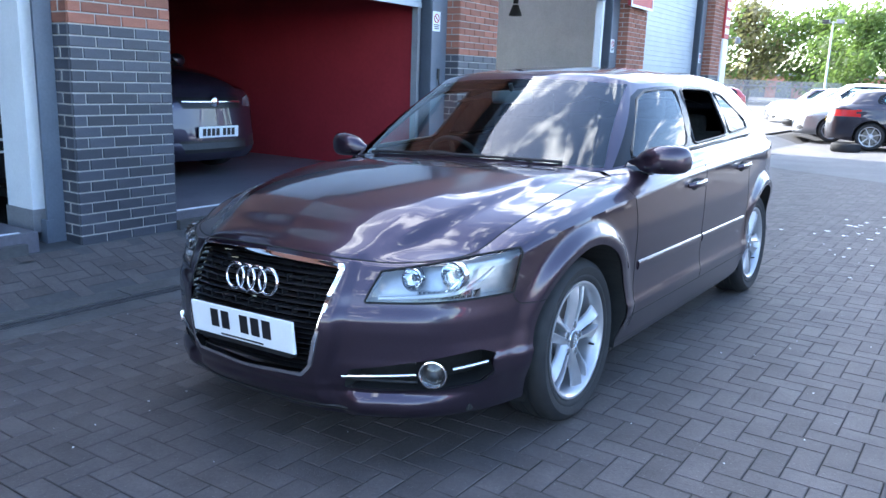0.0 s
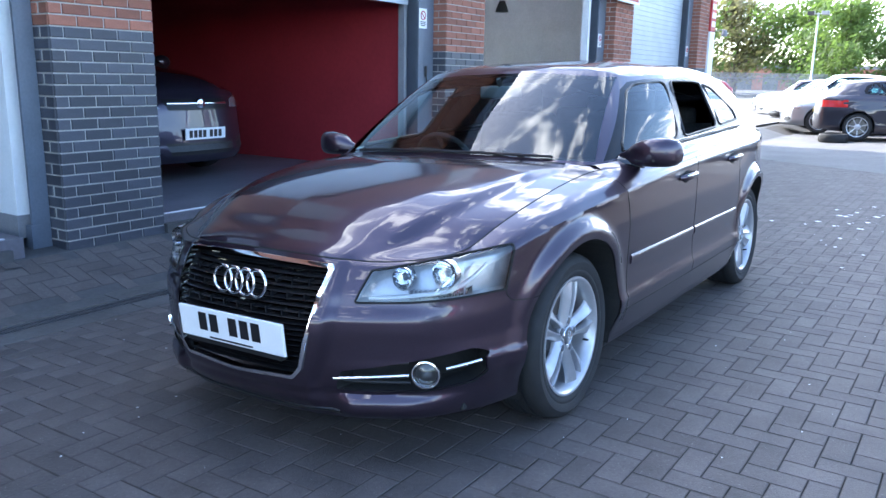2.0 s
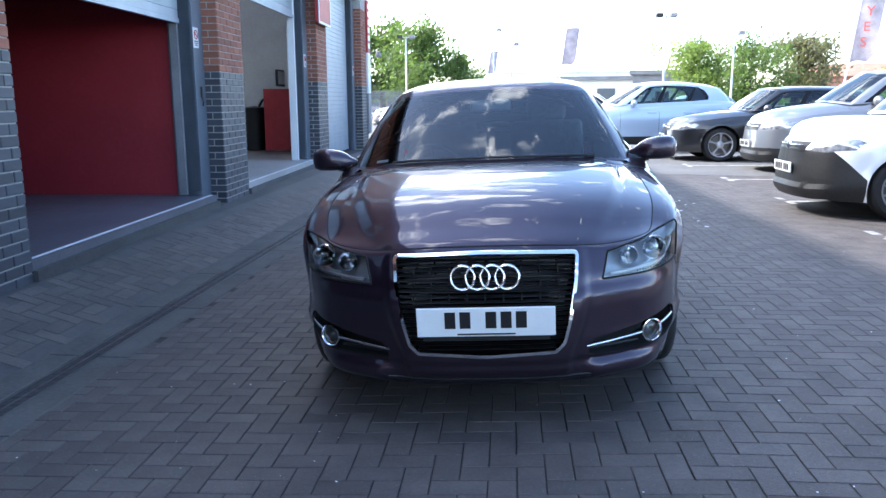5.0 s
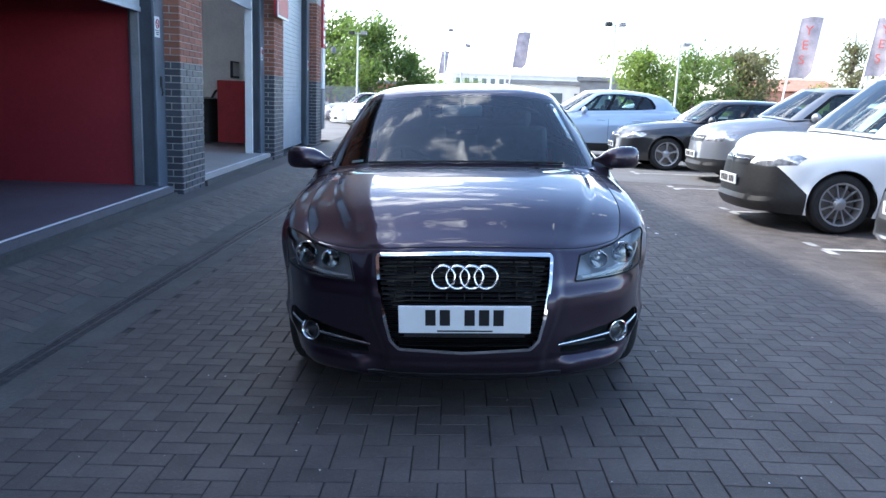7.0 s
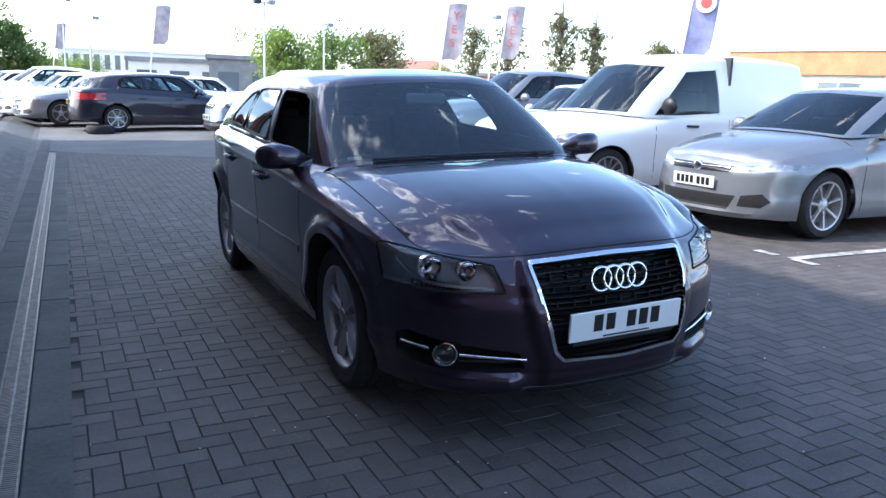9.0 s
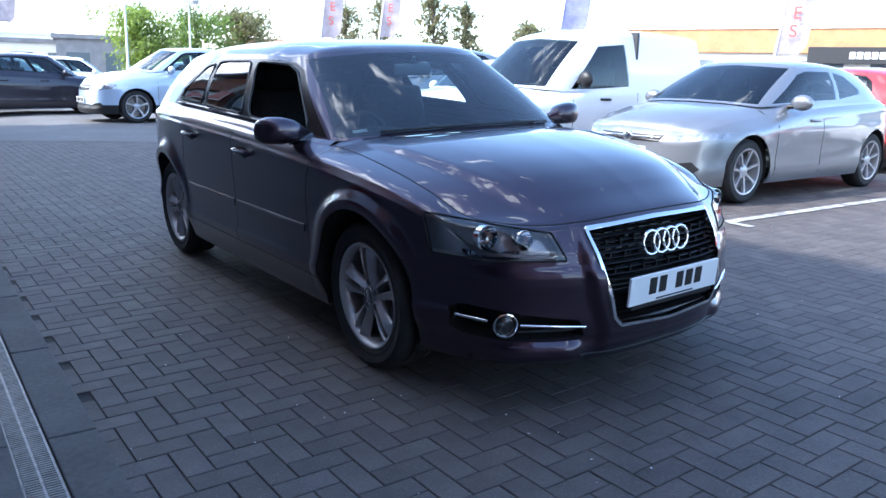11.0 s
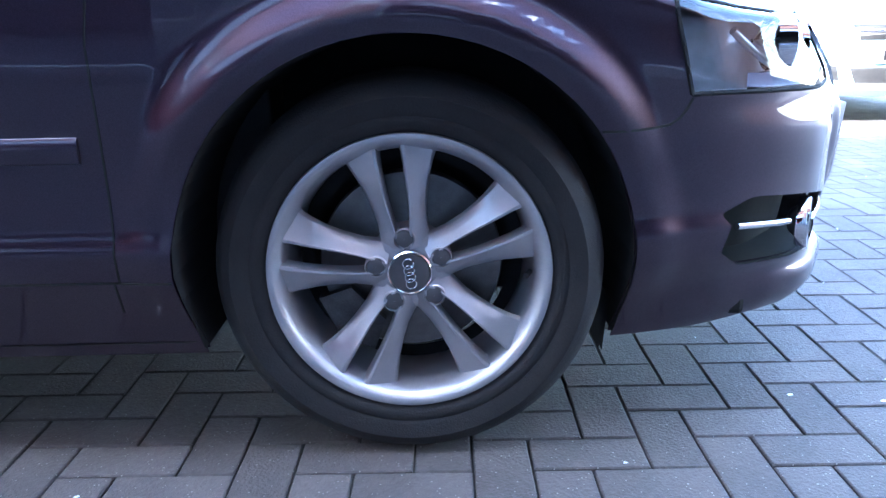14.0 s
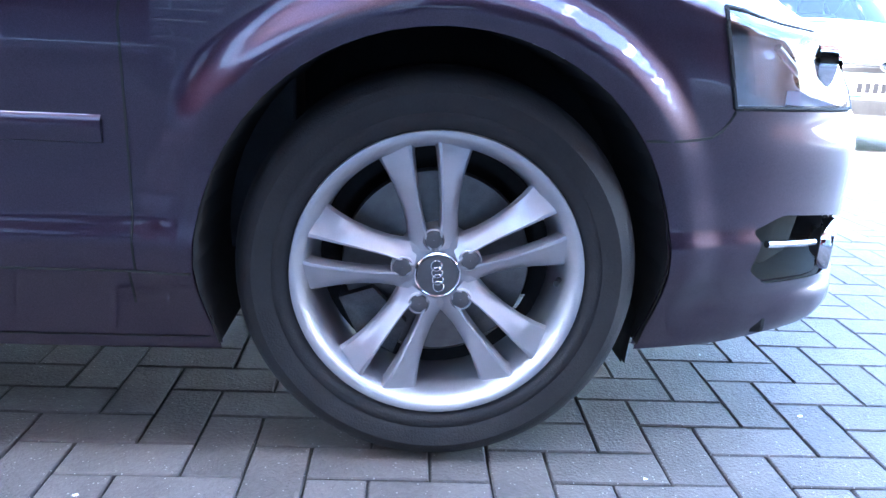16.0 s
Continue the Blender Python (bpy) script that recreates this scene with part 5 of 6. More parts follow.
bld("wall_south", boxes((-9.2, -.10, -14.2, -14, .0, ROOF)), M_BRICK, "far end wall of the workshop", "wall")
# unseen wall added to give the car's reflections a dark low edge
tagged(part("wall_unseen_yard", boxes((-30, 60, -40.3, -40, -.1, 1.6)), M_DARKWALL), "low dark wall added out of view past the car park, darkening reflections", "wall", kind="structure")
bld("wall_front", boxes((-.45, -.10, -14, -5.0, .0, 3.6)), M_BRICK, "brick front wall of the workshop", "wall")
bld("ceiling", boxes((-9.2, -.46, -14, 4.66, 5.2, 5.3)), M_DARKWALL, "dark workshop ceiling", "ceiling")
# white ceiling and rooflight added to fill the second bay with light
bld("ceiling", boxes((-9.0, -4.2, 5.10, 12.8, 5.2, 5.3), (-2.6, -.46, 5.10, 12.8, 5.2, 5.3), (-4.2, -2.6, 5.10, 7.6, 5.2, 5.3), (-4.2, -2.6, 10.8, 12.8, 5.2, 5.3)), M_WHITEWALL, "workshop ceiling made white to bounce light, with an added rooflight opening", "ceiling")
bld("wall_added_rooflight", boxes((-4.3, -4.2, 7.6, 10.8, 5.3, 5.40), (-2.6, -2.5, 7.6, 10.8, 5.3, 5.40), (-4.2, -2.6, 7.5, 7.6, 5.3, 5.40), (-4.2, -2.6, 10.8, 10.9, 5.3, 5.40)), M_WHITEWALL, "white upstand round the added rooflight", "rooflight")
bld("window_rooflight", boxes((-4.2, -2.6, 7.6, 10.8, 5.42, 5.44)), mat_opal, "milky pane of the rooflight added to brighten the second bay", "rooflight")
# white only to bounce that light forward in the bay
bld("wall_white", boxes((-8.98, -8.9, 5.10, 12.8, .2, 5.2)), M_WHITEWALL, "back wall of the second bay, made white to bounce light", "wall")
# boards at the building's end: red sign over the third pier, red and white boards at the corner
bm = boxes((.03, .10, 9.95, 10.95, 2.62, 3.4), bevel=.01)
ob = bld("sign_board", bm, M_SIGNRED, "red sign board with a pale frame on the brick pier", "sign", kind="thing")
bm = boxes((.095, .108, 9.93, 10.97, 2.60, 2.64), (.095, .108, 9.93, 9.97, 2.64, 3.4), (.095, .108, 10.93, 10.97, 2.64, 3.4))
part("sign_frame", bm, M_WHITE, ob)
bm = boxes((-.02, .05, 15.95, 16.35, 2.45, 3.7), bevel=.01)
ob = bld("sign_board", bm, M_SIGNRED, "red sign board with pale lettering at the workshop corner", "sign", kind="thing")
bm = boxes(*[(.05, .055, 16.0, 16.3, 2.55 + .19 * k, 2.67 + .19 * k) for k in range(6)])
part("sign_text", bm, M_WHITE, ob)
bm = boxes((-.02, .05, 15.95, 16.35, 1.45, 2.44), bevel=.01)
ob = bld("sign_board", bm, M_WHITE, "white sign board at the workshop corner", "sign", kind="thing")
bm = boxes((-.02, .05, 15.95, 16.35, .45, 1.43), bevel=.01)
ob = bld("sign_board", bm, M_PLINTH, "grey lower board at the workshop corner", "sign", kind="thing")
bm = bmesh.new()
lathe(bm, [(.001, 0), (.06, 0), (.07, .05), (.05, .14), (.001, .16)], 16, axis="z", centre=(.25, 16.4, 2.35))
tube(bm, [(.0, 16.35, 2.45), (.15, 16.4, 2.5), (.25, 16.4, 2.48)], .012, 6)
bld("camera_dome", bm, M_PLINTH, "small grey security camera on a bracket", "camera", kind="thing")

# things inside the second bay: extraction hose, hand tools, red tool cabinet, bin with a hose, wall shelf
bm = bmesh.new()
tube(bm, [(-1.7, 9.3, 4.9), (-1.7, 9.3, 2.9), (-1.7, 9.3, 2.62)], .045, 10)
lathe(bm, [(.05, .18), (.06, .15), (.11, .02), (.11, 0), (.06, .0)], 16, axis="z", centre=(-1.7, 9.3, 2.42))
bld("exhaust_hose", bm, M_BLACK, "black exhaust extraction hose with a funnel end, hung from the ceiling", "hose", kind="thing")
for u, zt in ((8.9, 2.35), (9.3, 2.25)):
    bm = bmesh.new()
    tube(bm, [(-2.5, u, 4.9), (-2.5, u, zt)], .012, 6)
    box(bm, -2.55, -2.45, u - .05, u + .05, zt - .22, zt, bevel=.02)
    bld("hanging_pendant", bm, M_BLACK, "pendant control hung on a cable in the bay", "control", kind="thing")
cab = thing("tool_cabinet", BLD @ pose(-1.05, 11.7, .262), "tall red tool cabinet with a test screen on top", "cabinet")
part("body", boxes((-.3, .3, -.3, .3, .06, 1.25), bevel=.015), M_SIGNRED, cab)
for k in range(4):
    part("drawer", boxes((.30, .315, -.27, .27, .12 + .27 * k, .36 + .27 * k), bevel=.004), M_SIGNRED, cab)
part("screen", boxes((-.05, .0, -.28, .25, 1.30, 1.62), bevel=.01), M_BLACK, cab)
part("screen_face", boxes((.0, .004, -.25, .22, 1.34, 1.59)), M_WHITE, cab)
binn = thing("waste_bin", BLD @ pose(-1.8, 12.3, .262), "dark workshop bin with a looped black hose", "bin")
bm = bmesh.new()
lathe(bm, [(.001, .02), (.24, .02), (.27, .85), (.28, .88), (.001, .92)], 24, axis="z")
part("drum", bm, M_BLACK, binn, smooth=40)
bm = bmesh.new()
tube(bm, [tuple(p) for p in spline([(.1, 0, .9), (.15, .2, 1.05), (.2, .5, .9), (.2, .55, .5), (.2, .4, .1)], 14)], .025, 8)
part("hose", bm, M_BLACK, binn, smooth=60)
for z0 in (.75, 1.42):
    bld("wall_shelf", boxes((-2.6, -2.3, 12.3, 12.80, z0, z0 + .03), bevel=.004), M_BLACK, "dark wall shelf fixed in the second bay", "shelf", kind="thing")

# ---- parked cars ----
def plate_bars(plate, y):
    """Plain bars in place of a plate's seven characters."""
    for q in range(7):
        x = -.215 + q * .058 + (.03 if q > 3 else 0)
        part("plate_bar", boxes((x, x + .042, min(y, y * .8), max(y, y * .8), -.036, .036)), M_INK, plate)


def car_spec(fo, wb, ro, width, belt, height, wheel=.32, hood=.05, tail=0.0, screen=0.0, crown=.05, cab=0.0):
    """A body drawn from the hatchback's lines, stretched to other sizes; tail moves the top of the tail back, screen the windscreen's top."""
    sx = width / 1.776

    def my(y):
        return y * fo / .905 if y < 0 else y * wb / 2.578 if y < 2.578 else wb + (y - 2.578) * ro / .817

    def mz(z):
        return z * belt / .935 if z < .935 else belt + (z - .935) * (height - belt) / (1.415 - .935)
    s = dict(HATCH)
    s["outline"] = [(x * sx, my(y), zb, mz(zt)) for x, y, zb, zt in HATCH["outline"]]
    s["cowl"] = [(x * sx, my(y) - cab, mz(z)) for x, y, z in HATCH["cowl"]]
    s["base"] = [(x * sx, my(y) - (cab if y < .55 else cab * .5 if y < .8 else 0), mz(z)) for x, y, z in HATCH["base"]]
    s["top"] = [(x * sx, my(y) + (tail if y > 2.2 else 0) + (screen if y < 1.05 else screen * .5 if y < 1.2 else 0), mz(z)) for x, y, z in HATCH["top"]]
    s.update(wheelbase=wb, arch=wheel + .04, wheel=wheel, hood=hood, crown=crown, corner=my(-.6), zs=.935 / belt)
    s["my"], s["mz"], s["sx"], s["tail"], s["screen"] = my, mz, sx, tail, screen
    return s


M_LAMP = mat("lamp_silver", (0.30, 0.32, 0.35), 0.12, 0.6, coat=1.0, vary=0.7, scale=16)
M_DARKGLASS = mat("dark_car_glass", (0.02, 0.028, 0.03), 0.03, coat=1.0, spec=0.8)


def parked(name, m, label, spec, P, m_rim, spokes=7, clad=0.0, bars=True, rear_plate=False, van=False, door3=False, bump=None, m_glass=None, tailgate=False, group=""):
    car = thing(name, m, label, "van" if van else "car", group)
    my, mz, sx = spec["my"], spec["mz"], spec["sx"]
    wb, wh = spec["wheelbase"], spec["wheel"]
    sh = Shell(spec, 84, 15)
    skin = sh.skin()
    hood = sh.hood(24, 18)
    for cy in (0, wb):
        for sgn in (1, -1):
            cut_out(skin, arc_poly(cy, wh, spec["arch"], 24), "x", lambda c, s=sgn: c.x * s > .4).free()
    dz = mz(.70) - .70
    lamp = [(.43 * sx, .60 + dz), (.50 * sx, .675 + dz), (.62 * sx, .70 + dz), (.76 * sx, .735 + dz), (.80 * sx, .70 + dz), (.79 * sx, .625 + dz), (.62 * sx, .59 + dz)]
    lamp = spec.get("lamp") or lamp
    for sgn in (1, -1):
        part("headlamp", cut_out(skin, [(x * sgn, z) for x, z in lamp], "y", lambda c: c.y < -.1), M_LAMP, car, smooth=60)
        part("fog_opening", cut_out(skin, [(x * sgn * sx, z) for x, z in ((.48, .30), (.50, .40), (.66, .43), (.72, .36), (.66, .30))], "y", lambda c: c.y < -.1), M_BLACK, car)
    part("grille", cut_out(skin, spec.get("grille") or [(-.40 * sx, .69 + dz), (.40 * sx, .69 + dz), (.36 * sx, .58 + dz), (-.36 * sx, .58 + dz)], "y", lambda c: c.y < -.4), mat_grille, car)
    part("lower_grille", cut_out(skin, spec.get("intake") or [(-.42 * sx, .39), (.42 * sx, .39), (.38 * sx, .27), (-.38 * sx, .27)], "y", lambda c: c.y < -.4), M_BLACK, car)
    bm = bmesh.new()
    tube(bm, [(x, sh.front_y(x, .645 + dz) - .006, .645 + dz) for x in np.linspace(-.36 * sx, .36 * sx, 12)], .012, 6)
    part("grille_bar", bm, M_CHROME, car, smooth=60)
    bm = bmesh.new()
    lathe(bm, [(.001, -.012), (.04, -.010), (.055, 0), (.055, .02)], 24, axis="y", centre=(0, sh.front_y(0, .645 + dz) - .008, .645 + dz))
    part("badge", bm, M_CHROME, car, smooth=60)
    if clad:
        for sgn in (1, -1):
            part("lower_cladding", cut_out(skin, [(-2, 0), (6, 0), (6, clad), (-2, clad)], "x", lambda c, s=sgn: c.x * s > .02), M_BLACK, car, smooth=40, solid=.01)
    if van:
        for sgn in (1, -1):
            part("bumper", cut_out(skin, [(-1.3, .1), (-.37, .1), (-.37, .42), (-.66, .70), (-1.3, .70)], "x", lambda c, s=sgn: c.x * s > 0), M_BLACK, car, smooth=40, solid=.01)
    for sgn in (1, -1):
        part("rear_lamp", cut_out(skin, [(sgn * .50 * sx, mz(.76)), (sgn * .9 * sx, mz(.76)), (sgn * .9 * sx, mz(.91)), (sgn * .55 * sx, mz(.91))], "y", lambda c: c.y > wb + .3), M_RED_LENS, car, smooth=60)
    part("body", skin, P, car, smooth=40, solid=.012)
    part("bonnet", hood, P, car, smooth=40)
    part("shoulder", sh.shelf(), P, car, smooth=50)
    gh = sh.greenhouse(70, 8)
    G = m_glass or M_GLASS
    T0 = [(-.68, .978), (-.40, .995), (0, 1.004), (.40, .995), (.68, .978), (.555, 1.318), (0, 1.345), (-.555, 1.318)]
    part("windscreen", cut_out(gh, spec.get("ws") or [(x * sx, mz(z)) for x, z in T0], "y", lambda c: c.y < my(1.3) + spec["screen"]), G, car, smooth=60)
    if not van:
        part("rear_window", cut_out(gh, [(x * sx, mz(z)) for x, z in [(-.56, 1.06), (.56, 1.06), (.47, 1.235), (-.47, 1.235)]], "y", lambda c: c.y > my(2.5)), G, car, smooth=60)

    def wy(y, z):
        f = max(0, (z - 1.0) / .3)
        return my(y) + (spec["tail"] * f if y > 2.04 else 0) + (spec["screen"] * f if y < 1.2 else 0)
    W = [("front_side_window", [(.72, 1.0), (1.06, 1.25), (1.16, 1.285), (1.47, 1.30), (1.285, 1.018)])]
    if door3:
        W.append(("rear_side_window", [(1.372, 1.022), (1.552, 1.30), (1.92, 1.285), (2.20, 1.20), (2.22, 1.06)]))
    elif not van:
        W += [("rear_side_window", [(1.372, 1.022), (1.552, 1.30), (1.92, 1.292), (2.045, 1.278), (1.985, 1.047)]), ("quarter_window", [(2.052, 1.055), (2.105, 1.27), (2.20, 1.245), (2.37, 1.12), (2.37, 1.072)])]
    W = spec.get("side") or W
    surround = [(.60, .978), (1.02, 1.268), (1.12, 1.302), (1.55, 1.318), (1.95, 1.308), (2.15, 1.288), (2.32, 1.225), (2.44, 1.12), (2.45, 1.058), (2.1, 1.034), (1.3, 1.004)]
    for sgn in (1, -1):
        band = gh
        if not van and "side" not in spec:
            band = cut_out(gh, [(wy(y, z), mz(z)) for y, z in surround], "x", lambda c, s=sgn: c.x * s > .3)
        for nm, poly in W:
            part(nm, cut_out(band, spec.get("fw") or ([(my(y), mz(z)) for y, z in poly] if "side" in spec else [(wy(y, z), mz(z)) for y, z in poly]), "x", lambda c, s=sgn: c.x * s > .3), G, car, smooth=60)
        if band is not gh:
            part("window_frame", band, mat_frame, car, smooth=60, solid=.01)
        bm = bmesh.new()
        for line in ([(.455, z) for z in np.linspace(.26, .85, 8)], [(1.338, z) for z in np.linspace(.26, .92, 8)]) if not van else ([(.62, z) for z in np.linspace(.26, .9, 8)], [(1.75, z) for z in np.linspace(.26, .9, 8)]):
            strip_on(bm, [(sgn * sh.side_x(my(y), mz(z)), my(y), mz(z)) for y, z in line], .008, .0015, lambda p, s=sgn: Vector((s, 0, .06)).normalized())
        part("shut_line", bm, M_UNDER, car)
        for yc in ((1.17,) if (door3 or van) else (1.17, 2.0)):
            x = sh.side_x(my(yc), mz(.82))
            bm = bmesh.new()
            tube(bm, [(sgn * (x + o), my(yc) + dy, mz(.82)) for dy, o in ((-.10, .0), (-.07, .025), (.06, .028), (.09, .0))], .015, 8)
            part("door_handle", bm, P if not van else M_BLACK, car, smooth=50)
        bm = bmesh.new()
        my0, mzz = my(.74), mz(1.0)
        hs = 1.35 if van else 1.0
        bmesh.ops.create_uvsphere(bm, u_segments=20, v_segments=12, radius=1, matrix=Matrix.Translation((sgn * (.93 * sx), my0, mzz)) @ Matrix.Diagonal((.115, .07, .082 * hs, 1)))
        mi = part("door_mirror", bm, M_BLACK if van else P, car, smooth=60)
        bm = bmesh.new()
        tube(bm, [(sgn * .74 * sx, my0 - .02, mzz - .05), (sgn * .86 * sx, my0, mzz - .04)], .025, 8)
        part("mirror_arm", bm, M_BLACK, mi, smooth=60)
        for cy in (0, wb):
            bm = bmesh.new()
            prof = [(cy + spec["arch"] * math.cos(a), wh + spec["arch"] * math.sin(a)) for a in (math.pi * (1.12 - 1.24 * q / 20) for q in range(21))]
            xo = sh.side_x(cy, wh + .1) - .02
            grid_mesh(bm, [[(sgn * xo, y, z) for y, z in prof], [(sgn * .5 * sx, y, z) for y, z in prof]])
            bm.faces.new([bm.verts.new((sgn * .5 * sx, y, z)) for y, z in prof])
            part("wheel_arch_liner", bm, M_UNDER, car)
            w = wheel_simple("wheel", car, wh, wh * .70, spokes, m_rim, .3)
            w.matrix_local = pose(sgn * (sh.side_x(cy, wh + .05) - .125), cy, wh, 0, 0, 0 if sgn > 0 else 180)
    part("pillar_frame", gh, P, car, smooth=50, solid=.02)
    part("roof", sh.roof(16, 16), P, car, smooth=60, solid=.015)
    z0 = spec["mz"](.4)
    bm = boxes((-.62 * sx, .62 * sx, -.45, -.36, .2, .5), (-.72 * sx, .72 * sx, .42, wb - .42, .19, .26), (-.5 * sx, .5 * sx, -.4, wb + .4, .22, .30), bevel=.01)
    part("underbody", bm, M_UNDER, car)
    bm = boxes((-.62 * sx, .62 * sx, my(.45), my(.80), .5, mz(.94)), *[(x * sx - .22, x * sx + .22, my(1.5), my(1.5) + .14, .4, mz(1.1)) for x in (-.36, .36)],
               *[(x * sx - .12, x * sx + .12, my(1.56), my(1.56) + .09, mz(1.1), mz(1.22)) for x in (-.36, .36)], (-.6 * sx, .6 * sx, my(2.3), my(2.3) + .12, .4, mz(1.0)), (-.7 * sx, .7 * sx, my(.45), my(3.0), .26, .32), bevel=.02)
    part("cabin_trim", bm, M_CABIN, car)
    if van:
        part("bulkhead", boxes((-.78 * sx, .78 * sx, my(1.76), my(1.80), .3, mz(1.36))), M_CABIN, car)
    bm = bmesh.new()
    box(bm, -.26, .26, -.012, 0, -.056, .056, bevel=.003)
    pl = part("number_plate", bm, M_PLATE, car)
    pl.matrix_local = pose(0, sh.front_y(0, .47) - .012, .475 if not bump else bump, 3)
    plate_bars(pl, -.0145)
    if rear_plate:
        bm = bmesh.new()
        box(bm, -.26, .26, 0, .012, -.056, .056, bevel=.003)
        k = sh.cols - 1
        pl = part("number_plate", bm, M_PLATE_Y, car)
        pl.matrix_local = pose(0, sh.point(k, .70).y + .004, .70)
        plate_bars(pl, .0145)
    return car


SILVER = paint("silver_paint", (0.21, 0.22, 0.24), 0.3, 0.35, 0.6, (0.36, 0.375, 0.40))
WHITE_P = paint("white_paint", (0.78, 0.79, 0.80), 0, 0.4, 0.0)
BLACK_P = paint("black_paint", (0.010, 0.010, 0.012), 0, 0.3, 0.0)
GREY_P = paint("grey_brown_paint", (0.024, 0.022, 0.032), 0.3, 0.35, 0.7)
BLUE_P = paint("silver_blue_paint", (0.36, 0.44, 0.55), 0.3, 0.35, 0.4)
RED_P = paint("red_paint", (0.42, 0.018, 0.014), 0, 0.35, 0.0)
TEAL_P = paint("pale_teal_paint", (0.26, 0.42, 0.44), 0.3, 0.35, 0.4)
PLUM_P = paint("dark_purple_paint", (0.030, 0.025, 0.042), 0.3, 0.35, 0.7)
M_STEELRIM = mat("steel_rim", (0.42, 0.43, 0.45), 0.4, 0.7)
M_BLACKRIM = mat("black_rim", (0.015, 0.015, 0.016), 0.3, 0.3)
HATCH3 = car_spec(.86, 2.635, .76, 1.78, .93, 1.46, .325, .035, 0.05, .10, cab=.20)
HATCH3["lamp"] = [(.40, .612), (.43, .662), (.60, .688), (.79, .712), (.84, .70), (.80, .655), (.60, .622)]
HATCH3["grille"] = [(-.39, .668), (.39, .668), (.35, .600), (-.35, .600)]
HATCH3["intake"] = [(-.46, .395), (.46, .395), (.40, .262), (-.40, .262)]
HATCH3["side"] = [("front_side_window", [(.50, .985), (1.10, 1.262), (1.27, 1.296), (1.74, 1.298), (1.70, 1.03)]), ("rear_side_window", [(1.78, 1.035), (1.82, 1.294), (2.06, 1.262), (2.30, 1.13), (2.28, 1.085)])]
SMALL = car_spec(.80, 2.49, .66, 1.72, .93, 1.47, .31, .06, .05)
SUV = car_spec(.90, 2.60, .82, 1.80, 1.06, 1.66, .35, .05, .12, .06, cab=.14)
BIGSUV = car_spec(.95, 2.71, .90, 1.85, 1.10, 1.74, .36, .05, .12, .05, cab=.10)
SALOON = car_spec(.97, 2.85, 1.0, 1.88, .96, 1.48, .335, .05, -.05)
ESTATE = car_spec(.98, 2.74, 1.15, 1.86, .96, 1.50, .33, .05, .25)
VAN = car_spec(.91, 2.75, .76, 1.83, 1.06, 1.90, .325, .10, 0, 0, .075)
VAN["cowl"] = [(0, .05, 1.055), (.35, .08, 1.05), (.60, .15, 1.04), (.75, .29, 1.02)]
VAN["base"] = [(0, .09, 1.07), (.35, .12, 1.065), (.60, .19, 1.055), (.755, .32, 1.04), (.83, .50, 1.03), (.862, .9, 1.02), (.868, 1.6, 1.02), (.868, 2.4, 1.02), (.86, 3.05, 1.02), (.83, 3.34, 1.02), (.6, 3.40, 1.02), (0, 3.41, 1.02)]
VAN["top"] = [(0, .86, 1.715), (.32, .88, 1.712), (.53, .93, 1.70), (.655, 1.03, 1.69), (.70, 1.18, 1.70), (.715, 1.5, 1.745), (.72, 1.9, 1.765), (.715, 2.6, 1.765), (.71, 3.05, 1.755), (.69, 3.27, 1.745), (.5, 3.32, 1.745), (0, 3.33, 1.755)]
VAN["ws"] = [(-.73, 1.075), (0, 1.10), (.73, 1.075), (.635, 1.66), (0, 1.695), (-.635, 1.66)]
VAN["fw"] = [(.66, 1.055), (1.20, 1.60), (1.68, 1.64), (1.72, 1.10), (1.05, 1.06)]


def at_bay(nose_x, yc, spec_fo, turn=0.0):
    """A car in a bay: nose towards -x, its middle line at yc."""
    x = nose_x + spec_fo
    return pose(x, yc, gz(x), 0, 0, -90 + turn)


parked("silver_hatchback", at_bay(3.62, 2.56, .86, 2), "silver three-door hatchback with large alloy wheels, in a bay", HATCH3, SILVER, M_RIM, 7, door3=True, bump=.50)
parked("white_van", at_bay(3.12, 5.25, .91), "white panel van with a black lower bumper and steel wheels", VAN, WHITE_P, M_STEELRIM, 12, clad=.0, van=True, bump=.50)
parked("white_hatchback", at_bay(4.05, 7.75, .80), "white hatchback parked nose out beside the van", SMALL, WHITE_P, M_RIM, 6)
parked("silver_suv", at_bay(4.15, 10.3, .95), "silver sports utility car with dark lower bumper", BIGSUV, SILVER, M_RIM, 5, clad=.42)
parked("black_saloon", at_bay(3.22, 12.95, .97), "glossy black saloon with five-spoke alloy wheels", SALOON, BLACK_P, M_RIM, 5)
parked("blue_suv", at_bay(1.2, 15.7, .90, 4), "pale silver-blue compact sports utility car", SUV, BLUE_P, M_RIM, 5, clad=.38)
parked("grey_estate", pose(2.15, 19.35, gz(0), 0, 0, 94), "dark grey-brown estate car seen tail on", ESTATE, GREY_P, M_RIM, 7, rear_plate=True)
far_row = [("silver_saloon", SALOON, SILVER, -2.9, 21.6), ("white_hatchback", SMALL, WHITE_P, -3.6, 24.2), ("white_suv", SUV, WHITE_P, -4.4, 26.8), ("white_estate", ESTATE, WHITE_P, -5.4, 29.5), ("dark_hatchback", SMALL, PLUM_P, -6.4, 32.3)]
for nm, sp, pp, x, y in far_row:
    parked(nm, pose(x + .95, y, gz(0), 0, 0, -78), nm.replace("_", " ") + " parked in the far row of the car park", sp, pp, M_RIM, 5, clad=.38 if sp is SUV else 0, group="far row of parked cars")
